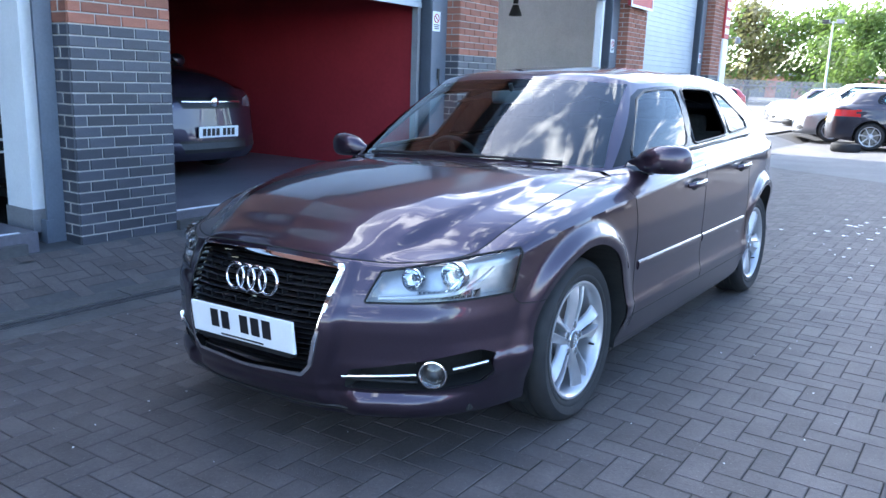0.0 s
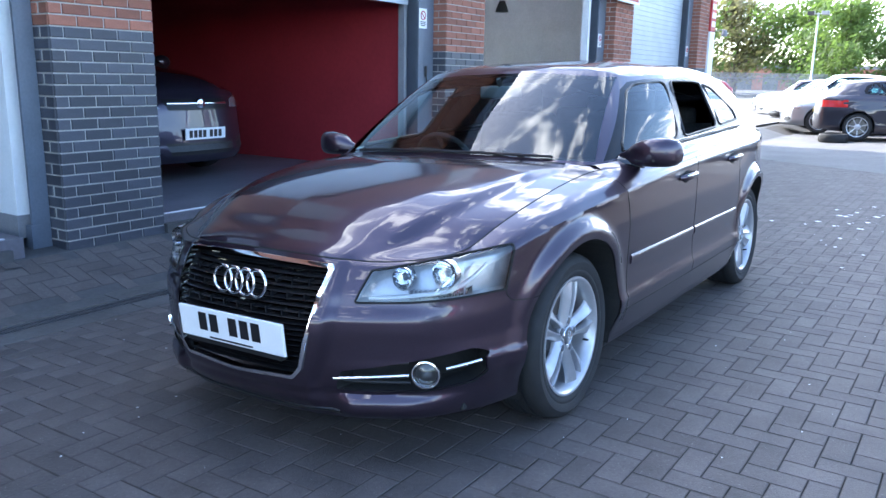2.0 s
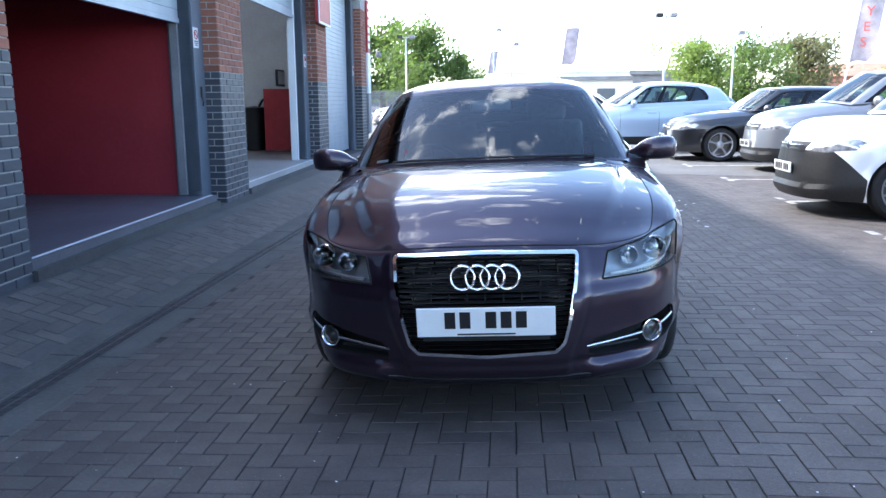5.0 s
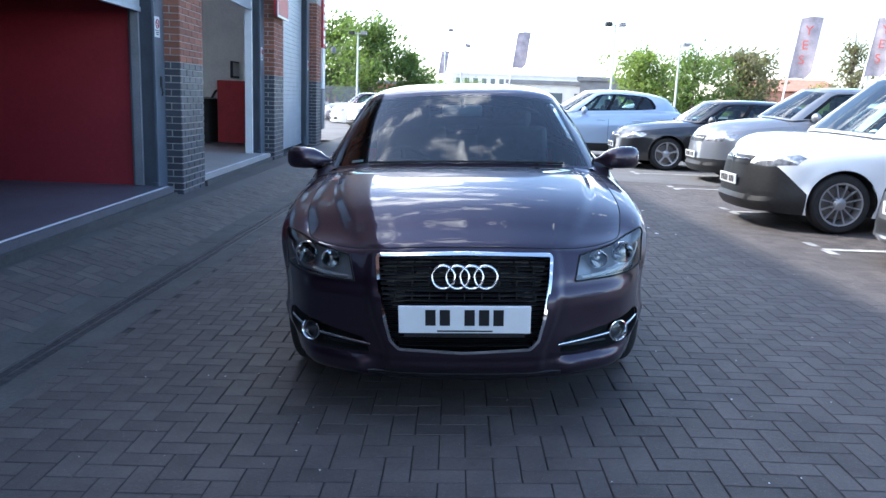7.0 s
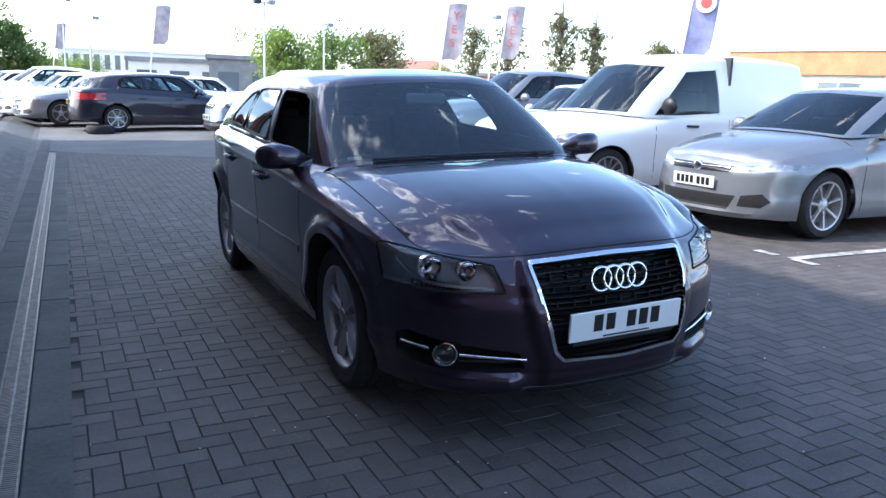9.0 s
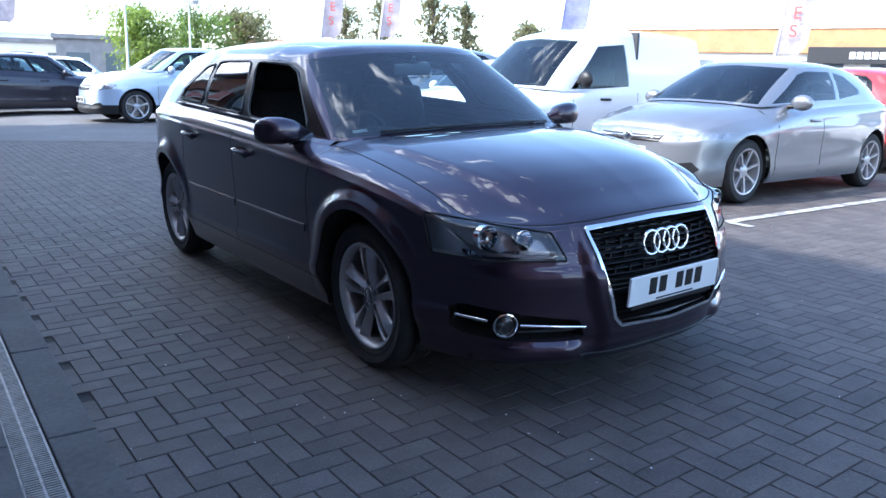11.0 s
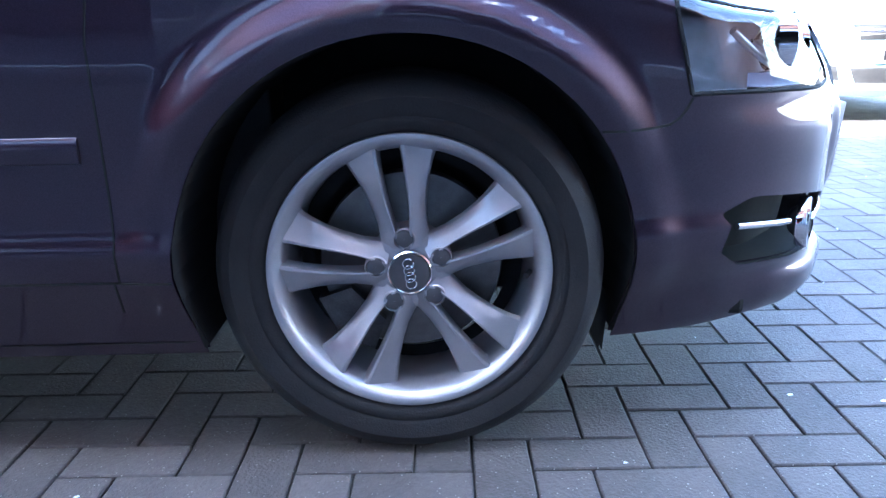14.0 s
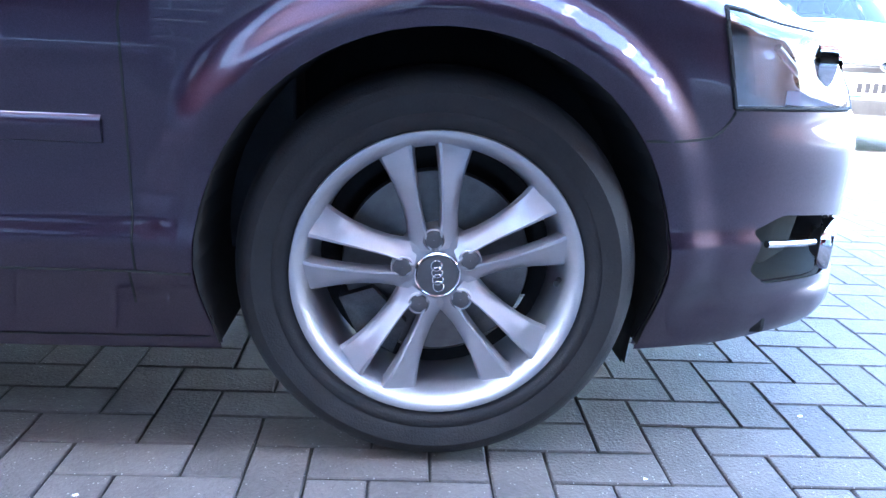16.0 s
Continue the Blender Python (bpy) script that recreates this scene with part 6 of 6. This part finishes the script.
parked("red_hatchback", pose(-12.3, 41, gz(0), 0, 0, -40), "small red hatchback parked far off by the fence", SMALL, RED_P, M_RIM, 6, group="far row of parked cars")
parked("white_estate", pose(4.2, 25.5, gz(0), 0, 0, 92), "white estate car parked behind the grey estate", ESTATE, WHITE_P, M_RIM, 6)
parked("silver_hatchback", pose(9.5, 29.0, gz(0), 0, 0, 92), "silver hatchback parked in a back row", SMALL, SILVER, M_RIM, 6)
parked("red_hatchback", pose(10.25, 4.75, gz(9), 0, 0, 162), "bright red hatchback parked tail on with a yellow plate", SMALL, RED_P, M_BLACKRIM, 6, rear_plate=True)
parked("white_hatchback", pose(11.6, -.64, gz(9), 0, 0, 4), "white hatchback on black wheels, parked side on", SMALL, WHITE_P, M_BLACKRIM, 8, m_glass=M_DARKGLASS)
parked("red_hatchback", pose(13.2, -3.0, gz(9), 0, 0, -88), "red family car parked nose out in the next row", SUV, RED_P, M_BLACKRIM, 6)
parked("teal_hatchback", at_bay(3.55, -3.42, .80, -4), "pale teal hatchback parked in the next bay", SMALL, TEAL_P, M_RIM, 11)
# inside the bays
parked("plum_suv", pose(-5.4, 2.45, .264, 0, 0, 94), "dark purple sports utility car standing inside the workshop bay", BIGSUV, PLUM_P, M_RIM, 5)
parked("black_hatchback", pose(-4.85, -.02, .264, 0, 0, 92), "black hatchback standing inside the first bay", SMALL, BLACK_P, M_RIM, 5)

# ---- trees, flags, lamps, far buildings ----
M_BARK = mat("bark", (0.12, 0.10, 0.08), 0.9, vary=0.3, scale=8, bump=0.6, bump_scale=40)
M_LEAF = []
for nm, c in (("leaf_green", (0.095, 0.135, 0.045)), ("leaf_spring", (0.14, 0.18, 0.055)), ("leaf_brown", (0.13, 0.12, 0.075))):
    lm = mat(nm, c, 0.6, rand=0.35)
    n, l = lm.node_tree.nodes, lm.node_tree.links
    tl = n.new("ShaderNodeBsdfTranslucent")
    tl.inputs["Color"].default_value = (c[0] * 2.2, c[1] * 2.4, c[2] * 1.5, 1)
    mx = n.new("ShaderNodeMixShader")
    mx.inputs["Fac"].default_value = 0.5
    l.new(n["Principled BSDF"].outputs["BSDF"], mx.inputs[1])
    l.new(tl.outputs["BSDF"], mx.inputs[2])
    l.new(mx.outputs["Shader"], n["Material Output"].inputs["Surface"])
    M_LEAF.append(lm)


def polar(az, dist, eye=(-.1, -3.9)):
    a = radians(az)
    return eye[0] + dist * math.sin(a), eye[1] + dist * math.cos(a)


def tree(name, x, y, h, w, leaf, seed, slim=False, leaves=2600, low=.12, label=""):
    rng = random.Random(seed)
    t = thing(name, pose(x, y, gz(x)), label or "leafy spring tree with an uneven crown", "tree")
    bm = bmesh.new()
    tips = []
    tube(bm, [(0, 0, -.1), (.02 * h * .2, 0, h * .25), (.03 * h * .3, .01 * h, h * .55), (0, 0, h * .92)], [.03 * h, .024 * h, .016 * h, .004 * h], 8)
    nb = 26 if slim else 22
    for k in range(nb):
        f = low + (.95 - low) * (k + rng.random()) / nb
        a = rng.random() * 6.283
        reach = w * (.55 + .45 * rng.random()) * (math.sin(math.pi * min(1, .18 + .8 * f)) ** .7) * (.8 if slim else 1)
        z0 = h * f * .8
        up = reach * (1.1 if slim else .45)
        p0, p1 = Vector((0, 0, z0)), Vector((math.cos(a) * reach, math.sin(a) * reach, min(z0 + up, h * .97)))
        mid = p0.lerp(p1, .5) + Vector((0, 0, -.05 * reach))
        tube(bm, [p0, mid, p1], [.010 * h * (1 - f * .6), .006 * h * (1 - f * .5), .002 * h], 5)
        tips += [mid, p1, mid.lerp(p1, .5), p0.lerp(p1, .3)] if not slim else [mid, p1, p0.lerp(p1, .25)]
        for j in range(2):
            q = p1 + Vector((rng.gauss(0, 1), rng.gauss(0, 1), rng.gauss(0, .7))) * w * .16
            tube(bm, [mid, q], [.003 * h, .001 * h], 4)
            tips.append(q)
    part("trunk", bm, M_BARK, t, smooth=60)
    vs, fs = [], []
    s = h * (.022 if not slim else .016)
    for k in range(leaves):
        c = rng.choice(tips)
        sp = w * (.15 if not slim else .10)
        p = c + Vector((rng.gauss(0, sp), rng.gauss(0, sp), rng.gauss(0, sp * .8)))
        if p.z < h * low * .6:
            p.z = h * low * .6 + rng.random() * .1 * h
        n = Vector((rng.gauss(0, 1), rng.gauss(0, 1), rng.gauss(.3, 1))).normalized()
        u = n.orthogonal().normalized()
        v = n.cross(u)
        ss = s * (.6 + .8 * rng.random())
        i = len(vs)
        vs += [p - u * ss, p + v * ss * .5, p + u * ss, p - v * ss * .5]
        fs.append((i, i + 1, i + 2, i + 3))
    me = bpy.data.meshes.new("crown")
    me.from_pydata([tuple(q) for q in vs], [], fs)
    me.materials.append(leaf)
    ob = new("crown", me)
    ob.parent = t
    ob["kind"] = "stuff"
    return t


T = [(-6.3, 70, 8.8, 3.6, 0, 0), (-3.2, 72, 6.0, 2.6, 0, 0), (13.0, 66, 6.6, 2.8, 1, 0), (16.3, 64, 6.2, 3.0, 0, 0), (19.2, 68, 7.0, 2.8, 2, 0), (25.9, 52, 6.4, 1.5, 2, 1), (28.5, 55, 7.2, 1.6, 2, 1),
     (32.2, 54, 8.0, 1.5, 2, 1), (34.6, 55, 7.4, 1.4, 2, 1), (39.5, 60, 6.0, 1.7, 2, 0), (-9.0, 78, 9.5, 4.2, 0, 0), (-13.0, 80, 10.5, 4.4, 2, 0), (-17.0, 75, 10.0, 4.5, 0, 0), (-1.2, 85, 3.6, 3.0, 1, 0), (.8, 90, 3.4, 2.6, 0, 0),
     (24.4, 80, 4.0, 2.0, 1, 0), (36.5, 82, 4.2, 2.6, 0, 0), (71, 60, 5.5, 2.6, 1, 0)]
for k, (az, d, h, w, lf, slim) in enumerate(T):
    x, y = polar(az, d)
    tree("tree", x, y, h, w, M_LEAF[lf], 100 + k, bool(slim), 1500 if slim else 5200, .3 if slim else .1, "slender young tree with sparse upright branches" if slim else "broad green tree at the edge of the car park")

# palisade fence at the far left
fence = thing("palisade_fence", pose(0, 0, 0), "grey steel palisade fence along the yard's far edge", "fence")
bm = bmesh.new()
x0, y0 = polar(-17, 62, (2.0, -2.7))
x1, y1 = polar(-9, 66, (2.0, -2.7))
for k in range(110):
    f = k / 109
    x, y = x0 + (x1 - x0) * f, y0 + (y1 - y0) * f
    box(bm, x - .019, x + .019, y - .01, y + .01, .05, 2.0)
tagged(part("palisade", bm, M_PLINTH, fence), kind="stuff")
for z in (.5, 1.6):
    bm = bmesh.new()
    tube(bm, [(x0, y0, z), (x1, y1, z)], .03, 6)
    part("rail", bm, M_PLINTH, fence)

M_POLE = mat("galvanised_pole", (0.45, 0.47, 0.48), 0.5, 0.6, vary=0.15, scale=10)
M_FLAG_DARK = mat("flag_dark", (0.34, 0.30, 0.33), 0.8, vary=0.3, scale=3)
M_FLAG_BLUE = mat("flag_navy", (0.20, 0.21, 0.36), 0.8, vary=0.3, scale=3)
M_FLAG_RED = mat("flag_red", (0.55, 0.10, 0.08), 0.8)


def lamp_post(az, d, h, heads):
    x, y = polar(az, d)
    t = thing("street_lamp", pose(x, y, gz(x)), "tall grey lamp post with floodlight heads", "lamp", "car park lamps")
    bm = bmesh.new()
    tube(bm, [(0, 0, -.1), (0, 0, 1.2), (0, 0, 1.25), (0, 0, h)], [.09, .09, .06, .045], 10)
    part("pole", bm, M_POLE, t, smooth=60)
    for k in range(heads):
        s = (-1) ** k
        bm = bmesh.new()
        tube(bm, [(0, 0, h - .08), (s * .35, 0, h)], .025, 6)
        part("bracket", bm, M_POLE, t)
        bm = bmesh.new()
        r = box(bm, s * .35 - .17, s * .35 + .17, -.2, .2, h - .12, h + .08, bevel=.02)
        part("lamp_head", bm, M_BLACK if k else M_PLINTH, t)


for az, d, h, n in ((10.8, 42, 5.3, 2), (-1.0, 58, 6.2, 1), (.2, 50, 4.6, 1), (15.2, 48, 4.8, 1), (-7.2, 48, 4.8, 2), (26.8, 45, 5.4, 1), (40.2, 36, 5.4, 1)):
    lamp_post(az, d, h, n)


def flag(az, d, h0, h1, w, material, style, lean=.14, scale=1.0):
    """A tall feather flag on a leaning pole."""
    x, y = polar(az, d)
    t = thing("advertising_flag", pose(x, y, gz(x), 0, 0, -az), "dark printed advertising flag on a slender white pole", "flag", "car park flags")
    bm = bmesh.new()
    tube(bm, [(-.05, 0, -.1), (0, 0, h0 * .6), (h1 * lean * .55, 0, h1)], [.04, .035, .02], 8)
    part("pole", bm, M_WHITE, t, smooth=60)
    bm = bmesh.new()
    rows = []
    for i in range(15):
        f = i / 14
        z = h0 + (h1 - h0) * f
        xx = h1 * lean * .55 * (z - h0 * .6) / (h1 - h0 * .6)
        ww = w * (1 if f > .12 else .75 + 2 * f)
        rows.append([(xx + ww * g, .10 * math.sin(5 * f + 3 * g) * g, z + .05 * math.sin(3 * g + 6 * f)) for g in (0, .2, .4, .6, .8, 1.0)])
    grid_mesh(bm, rows)
    part("banner", bm, material, t, smooth=60, solid=.004)
    xm = h1 * lean * .30 + w * .5
    zm = (h0 + h1) / 2
    if style == "yes":
        for k, ch in enumerate("YES"):
            cu = bpy.data.curves.new("letter", "FONT")
            cu.body, cu.size, cu.extrude = ch, w * .62, .004
            ob = new("letter", cu)
            ob.data.materials.append(M_FLAG_RED)
            ob.parent = t
            zz = h1 - (h1 - h0) * (.18 + .24 * k)
            ob.matrix_local = pose(h1 * lean * .55 * (zz - h0 * .6) / (h1 - h0 * .6) + w * .28, -.16, zz - .2, 90)
    elif style == "badge":
        bm = bmesh.new()
        lathe(bm, [(.001, -.03), (w * .36, -.03), (w * .38, 0)], 28, axis="y", centre=(xm + .1, -.15, h0 + (h1 - h0) * .72))
        b = part("emblem_disc", bm, M_WHITE, t)
        bm = bmesh.new()
        lathe(bm, [(.001, -.05), (w * .2, -.05), (w * .22, 0)], 20, axis="y", centre=(xm + .1, -.15, h0 + (h1 - h0) * .72))
        part("emblem_shape", bm, M_FLAG_RED, b)


flag(3.6, 46, 3.1, 5.1, .75, M_FLAG_DARK, "")
flag(-1.6, 62, 3.2, 4.9, .6, M_FLAG_DARK, "")
flag(22.0, 31, 2.4, 4.5, .72, M_FLAG_DARK, "yes")
flag(26.4, 33, 2.6, 4.7, .72, M_FLAG_DARK, "yes")
flag(38.3, 27, 2.6, 5.0, .85, M_FLAG_BLUE, "badge")
flag(52.6, 24, 2.0, 4.1, .78, M_FLAG_DARK, "yes")

# restaurant: low building with an orange-brown fascia and a black sign
M_FASCIA = mat("brown_fascia", (0.40, 0.20, 0.09), 0.7, vary=0.2, scale=1.5)
M_RENDER = mat("pale_render", (0.70, 0.69, 0.66), 0.8, vary=0.06, scale=1)
M_FARBRICK = mat("far_brick", (0.36, 0.17, 0.12), 0.85, vary=0.2, scale=2)
M_FARGLASS = mat("far_window", (0.10, 0.13, 0.15), 0.1, coat=0.6)
M_FARROOF = mat("far_roof", (0.20, 0.20, 0.21), 0.8, vary=0.2, scale=1)
xa, ya = polar(44, 52)
xb, yb = polar(80, 48)
L = math.hypot(xb - xa, yb - ya)
res = thing("restaurant", pose(xa, ya, gz(9), 0, 0, math.degrees(math.atan2(yb - ya, xb - xa))), "low pale restaurant with a brown fascia and a black sign", "building")
part("wall", boxes((0, L, 0, 12, 0, 2.9)), M_RENDER, res)
part("fascia", boxes((-.3, L + .3, -.35, 12, 2.9, 4.25), bevel=.03), M_FASCIA, res)
part("roof", boxes((-.4, L + .4, -.45, 12.2, 4.25, 4.4)), M_WHITE, res)
for k in range(8):
    x = 1.5 + k * (L - 3) / 8
    wd = part("window", boxes((x, x + 2.2, -.06, .02, .7, 2.5)), M_FARGLASS, res)
    part("frame", boxes((x - .08, x + 2.28, -.10, -.06, 2.5, 2.6), (x - .08, x + 2.28, -.12, -.06, .6, .7), (x + 1.06, x + 1.14, -.10, -.06, .7, 2.5)), M_WHITE, wd)
sg = part("sign", boxes((L * .40, L * .40 + 6.5, -.6, -.38, 2.35, 3.25), bevel=.02), M_INK, res, "black sign with plain white lettering bars")
part("sign_text", boxes(*[(L * .40 + 2.1 + k * .36, L * .40 + 2.38 + k * .36, -.64, -.60, 2.62, 2.98) for k in range(6)]), M_WHITE, sg)

# red brick house, white office block with dark uprights, long low sheds
x, y = polar(22.4, 95)
hs = thing("brick_house", pose(x, y, 0, 0, 0, -22), "red brick house with a pitched roof far behind the flags", "building")
part("wall", boxes((-5, 5, 0, 8, 0, 3.6)), M_FARBRICK, hs)
bm = bmesh.new()
grid_mesh(bm, [[(-5.3, -.3, 3.5), (5.3, -.3, 3.5)], [(-3.5, 4, 4.9), (3.5, 4, 4.9)], [(-5.3, 8.3, 3.5), (5.3, 8.3, 3.5)]])
part("roof", bm, M_FARBRICK, hs, solid=.1)
for k in (-3, 0, 3):
    part("window", boxes((k - .6, k + .6, -.05, .02, 1.4, 2.6)), M_FARGLASS, hs)
x, y = polar(4.6, 125)
of = thing("office_block", pose(x, y, 0, 0, 0, -4), "long white office block with a row of dark upright windows", "building")
part("wall", boxes((-11, 9, 0, 14, 0, 5.2)), M_RENDER, of)
part("roof", boxes((-11.3, 9.3, -.3, 14.3, 5.2, 5.5)), M_WHITE, of)
for k in range(14):
    part("window", boxes((-10.4 + k * 1.35, -9.7 + k * 1.35, -.05, .03, 2.6, 4.6)), M_FARGLASS, of)
for az, d, w, h, mt in ((8.8, 110, 20, 4.2, M_RENDER), (11.5, 100, 10, 4.6, M_FARROOF), (27, 130, 26, 4.4, M_FARBRICK), (36, 120, 22, 4.2, M_RENDER), (-5, 140, 60, 4.0, M_FARBRICK)):
    x, y = polar(az, d)
    sd = thing("shed", pose(x, y, 0, 0, 0, -az), "long low industrial shed at the far edge of the estate", "building", "far sheds")
    part("wall", boxes((-w / 2, w / 2, 0, 15, 0, h - .5)), mt, sd)
    part("roof", boxes((-w / 2 - .4, w / 2 + .4, -.4, 15.4, h - .5, h)), M_FARROOF, sd)
    for k in range(int(w // 4)):
        part("door", boxes((-w / 2 + 1 + k * 4, -w / 2 + 3.4 + k * 4, -.05, .03, 0, 2.6)), M_FARGLASS, sd)

# hedge line and distance to close the horizon
vs, fs = [], []
rng = random.Random(7)
for k in range(9000):
    az = rng.uniform(-60, 110)
    d = rng.uniform(150, 175)
    x, y = polar(az, d)
    p = Vector((x, y, abs(rng.gauss(0, 1.6)) + rng.random() * .8))
    n = Vector((rng.gauss(0, 1), rng.gauss(0, 1), rng.gauss(0, 1))).normalized()
    u = n.orthogonal().normalized() * rng.uniform(.6, 1.2)
    v = n.cross(u) * .7
    i = len(vs)
    vs += [tuple(p - u), tuple(p + v), tuple(p + u), tuple(p - v)]
    fs.append((i, i + 1, i + 2, i + 3))
me = bpy.data.meshes.new("far_hedge")
me.from_pydata(vs, [], fs)
me.materials.append(M_LEAF[0])
tagged(new("far_hedge", me), "dark green hedge and scrub along the horizon", "hedge", kind="stuff")
# loose tyre behind the estate
bm = bmesh.new()
lathe(bm, [(.19, -.1), (.30, -.1), (.325, -.06), (.325, .06), (.30, .1), (.19, .1), (.19, -.1)], 36, axis="z")
ob = part("loose_tyre", bm, M_TYRE, smooth=40)
ob.matrix_world = pose(-.95, 17.9, gz(-1) + .105)
tagged(ob, "loose black tyre lying flat on the tarmac", "tyre")

# ---- pieces: bricks of the piers, blocks of the paving ----
def block_mesh(name, lx, ly, lz, bev, material):
    """A block with a chamfered face: 5 faces and 4 chamfers."""
    a, b = lx / 2, ly / 2
    v = [(-a, -b, -lz), (a, -b, -lz), (a, b, -lz), (-a, b, -lz), (-a, -b, -bev), (a, -b, -bev), (a, b, -bev), (-a, b, -bev),
         (-a + bev, -b + bev, 0), (a - bev, -b + bev, 0), (a - bev, b - bev, 0), (-a + bev, b - bev, 0)]
    f = [(0, 1, 5, 4), (1, 2, 6, 5), (2, 3, 7, 6), (3, 0, 4, 7), (4, 5, 9, 8), (5, 6, 10, 9), (6, 7, 11, 10), (7, 4, 8, 11), (8, 9, 10, 11)]
    me = bpy.data.meshes.new(name)
    me.from_pydata(v, [], f)
    me.materials.append(material)
    return me, v, f


# bricks: 215 x 65 in stretcher bond, 10 mm joints; the blue ones below the band, red above
rng = random.Random(3)
for ob, u0, u1 in PIER_OBS:
    near = u0 < 6
    w = u1 - u0
    n = 4
    pitch = w / n
    hl = pitch - .010
    meshes = {}
    for key, ln, m in (("sb", hl, M_BLUE), ("hb", pitch / 2 - .010, M_BLUE), ("sr", hl, M_BRICK), ("hr", pitch / 2 - .010, M_BRICK)):
        meshes[key] = block_mesh("brick", ln, .065, .03, .004, m)
    made = 0
    joined = {"b": ([], []), "r": ([], [])}
    zc, row = BASE + .0325, 0
    zmax = 3.4
    while zc < zmax:
        col = "b" if zc < BAND else "r"
        cells = []
        if row % 2 == 0:
            cells = [(u0 + pitch * (i + .5), "s") for i in range(n)]
        else:
            cells = [(u0 + pitch / 4, "h")] + [(u0 + pitch * (i + 1), "s") for i in range(n - 1)] + [(u1 - pitch / 4, "h")]
        spots = [(Matrix.Translation((rng.uniform(0, .003), u, zc)) @ pose(0, 0, 0, 90, 0, 90), k) for u, k in cells]
        # return face towards the south, two bricks deep
        for dd in ((-.11, "s"), (-.33, "s")) if row % 2 == 0 else ((-.055, "h"), (-.22, "s"), (-.38, "h")):
            spots.append((Matrix.Translation((dd[0], u0 - rng.uniform(0, .003), zc)) @ pose(0, 0, 0, 90, 0, 0), dd[1]))
        for mt, k in spots:
            me, v, f = meshes[k + col]
            if near and made < 290:
                b = new("brick", me)
                b.parent = ob
                b.matrix_local = mt
                made += 1
            else:
                V, F = joined[col]
                i = len(V)
                V += [tuple(mt @ Vector(p)) for p in v]
                F += [tuple(q + i for q in ff) for ff in f]
        zc += .075
        row += 1
    for col, (V, F) in joined.items():
        if V:
            me = bpy.data.meshes.new("brickwork")
            me.from_pydata(V, [], F)
            me.materials.append(M_BLUE if col == "b" else M_BRICK)
            b = new("brickwork", me)
            b.parent = ob
            b["kind"] = "stuff"

# paving: 200 x 100 blocks laid as herringbone square to the workshop
pave = tagged(part("pavement", boxes((-2.0, 8.0, -9, -8.99, -.12, -.1)), M_JOINT), "dark grey block paving laid in herringbone", "pavement", kind="structure")
ME_Y, VB, FB = block_mesh("paving_block", .0960, .1960, .06, .0026, M_PAVER)
U = .1
rng = random.Random(5)


def lane(x):
    return float(np.interp(x, xs2, e0))


V, F = [], []
near_blocks = 0
x_lo, x_hi, y_lo, y_hi = -31, 80, -75, 131
for i in range(x_lo - 2, x_hi + 2):
    for j in range(y_lo, y_hi):
        k = (i - j) % 4
        if k == 0:
            cx, cy, turn = (i + 1) * U, (j + .5) * U, 90
        elif k == 2:
            cx, cy, turn = (i + .5) * U, j * U, 0
        else:
            continue
        channel = -2.47 + .013 * cy < cx < -2.0 + .013 * cy
        if cx < -3.0 + .03 * cy or channel or cx > 8.0 or cy > lane(cx) + .1:
            continue
        z = gz(cx) + rng.uniform(-.0007, .0007)
        slope = math.degrees(math.atan2(gz(cx + .05) - gz(cx - .05), .1))
        mt = pose(cx, cy, z, (-slope if turn else 0) + rng.gauss(0, .09), (0 if turn else -slope) + rng.gauss(0, .09), turn + rng.gauss(0, .2))
        if -2.0 < cx < -.72 and -1.35 < cy < 1.1 and near_blocks < 300:
            b = new("paving_block", ME_Y)
            b.parent = pave
            b.matrix_local = mt
            near_blocks += 1
        else:
            n = len(V)
            V += [tuple(mt @ Vector(p)) for p in VB[4:]]
            F += [tuple(q - 4 + n for q in ff) for ff in FB[4:]]
me = bpy.data.meshes.new("block_paving")
me.from_pydata(V, [], F)
me.materials.append(M_PAVER)
b = new("block_paving", me)
b.parent = pave
b["kind"] = "stuff"
# bits of pale litter and blossom on the paving
rng = random.Random(11)
bm = bmesh.new()
for k in range(420):
    if k < 60:
        x, y = rng.gauss(1.6, .5), rng.gauss(5.6, .9)
        s = rng.uniform(.008, .035)
    else:
        x, y = rng.uniform(-1.95, 4), rng.uniform(-3.5, 8)
        s = rng.uniform(.002, .006)
    z = gz(x) + .004
    a = rng.random() * 6.28
    vs = [bm.verts.new((x + s * rng.uniform(.6, 1.2) * math.cos(a + t), y + s * rng.uniform(.6, 1.2) * math.sin(a + t), z + rng.uniform(0, .003))) for t in (0, 1.2, 2.4, 3.7, 5.0)]
    bm.faces.new(vs)
tagged(part("litter", bm, M_WHITE), "small pale scraps and specks scattered on the paving", "litter", kind="stuff")
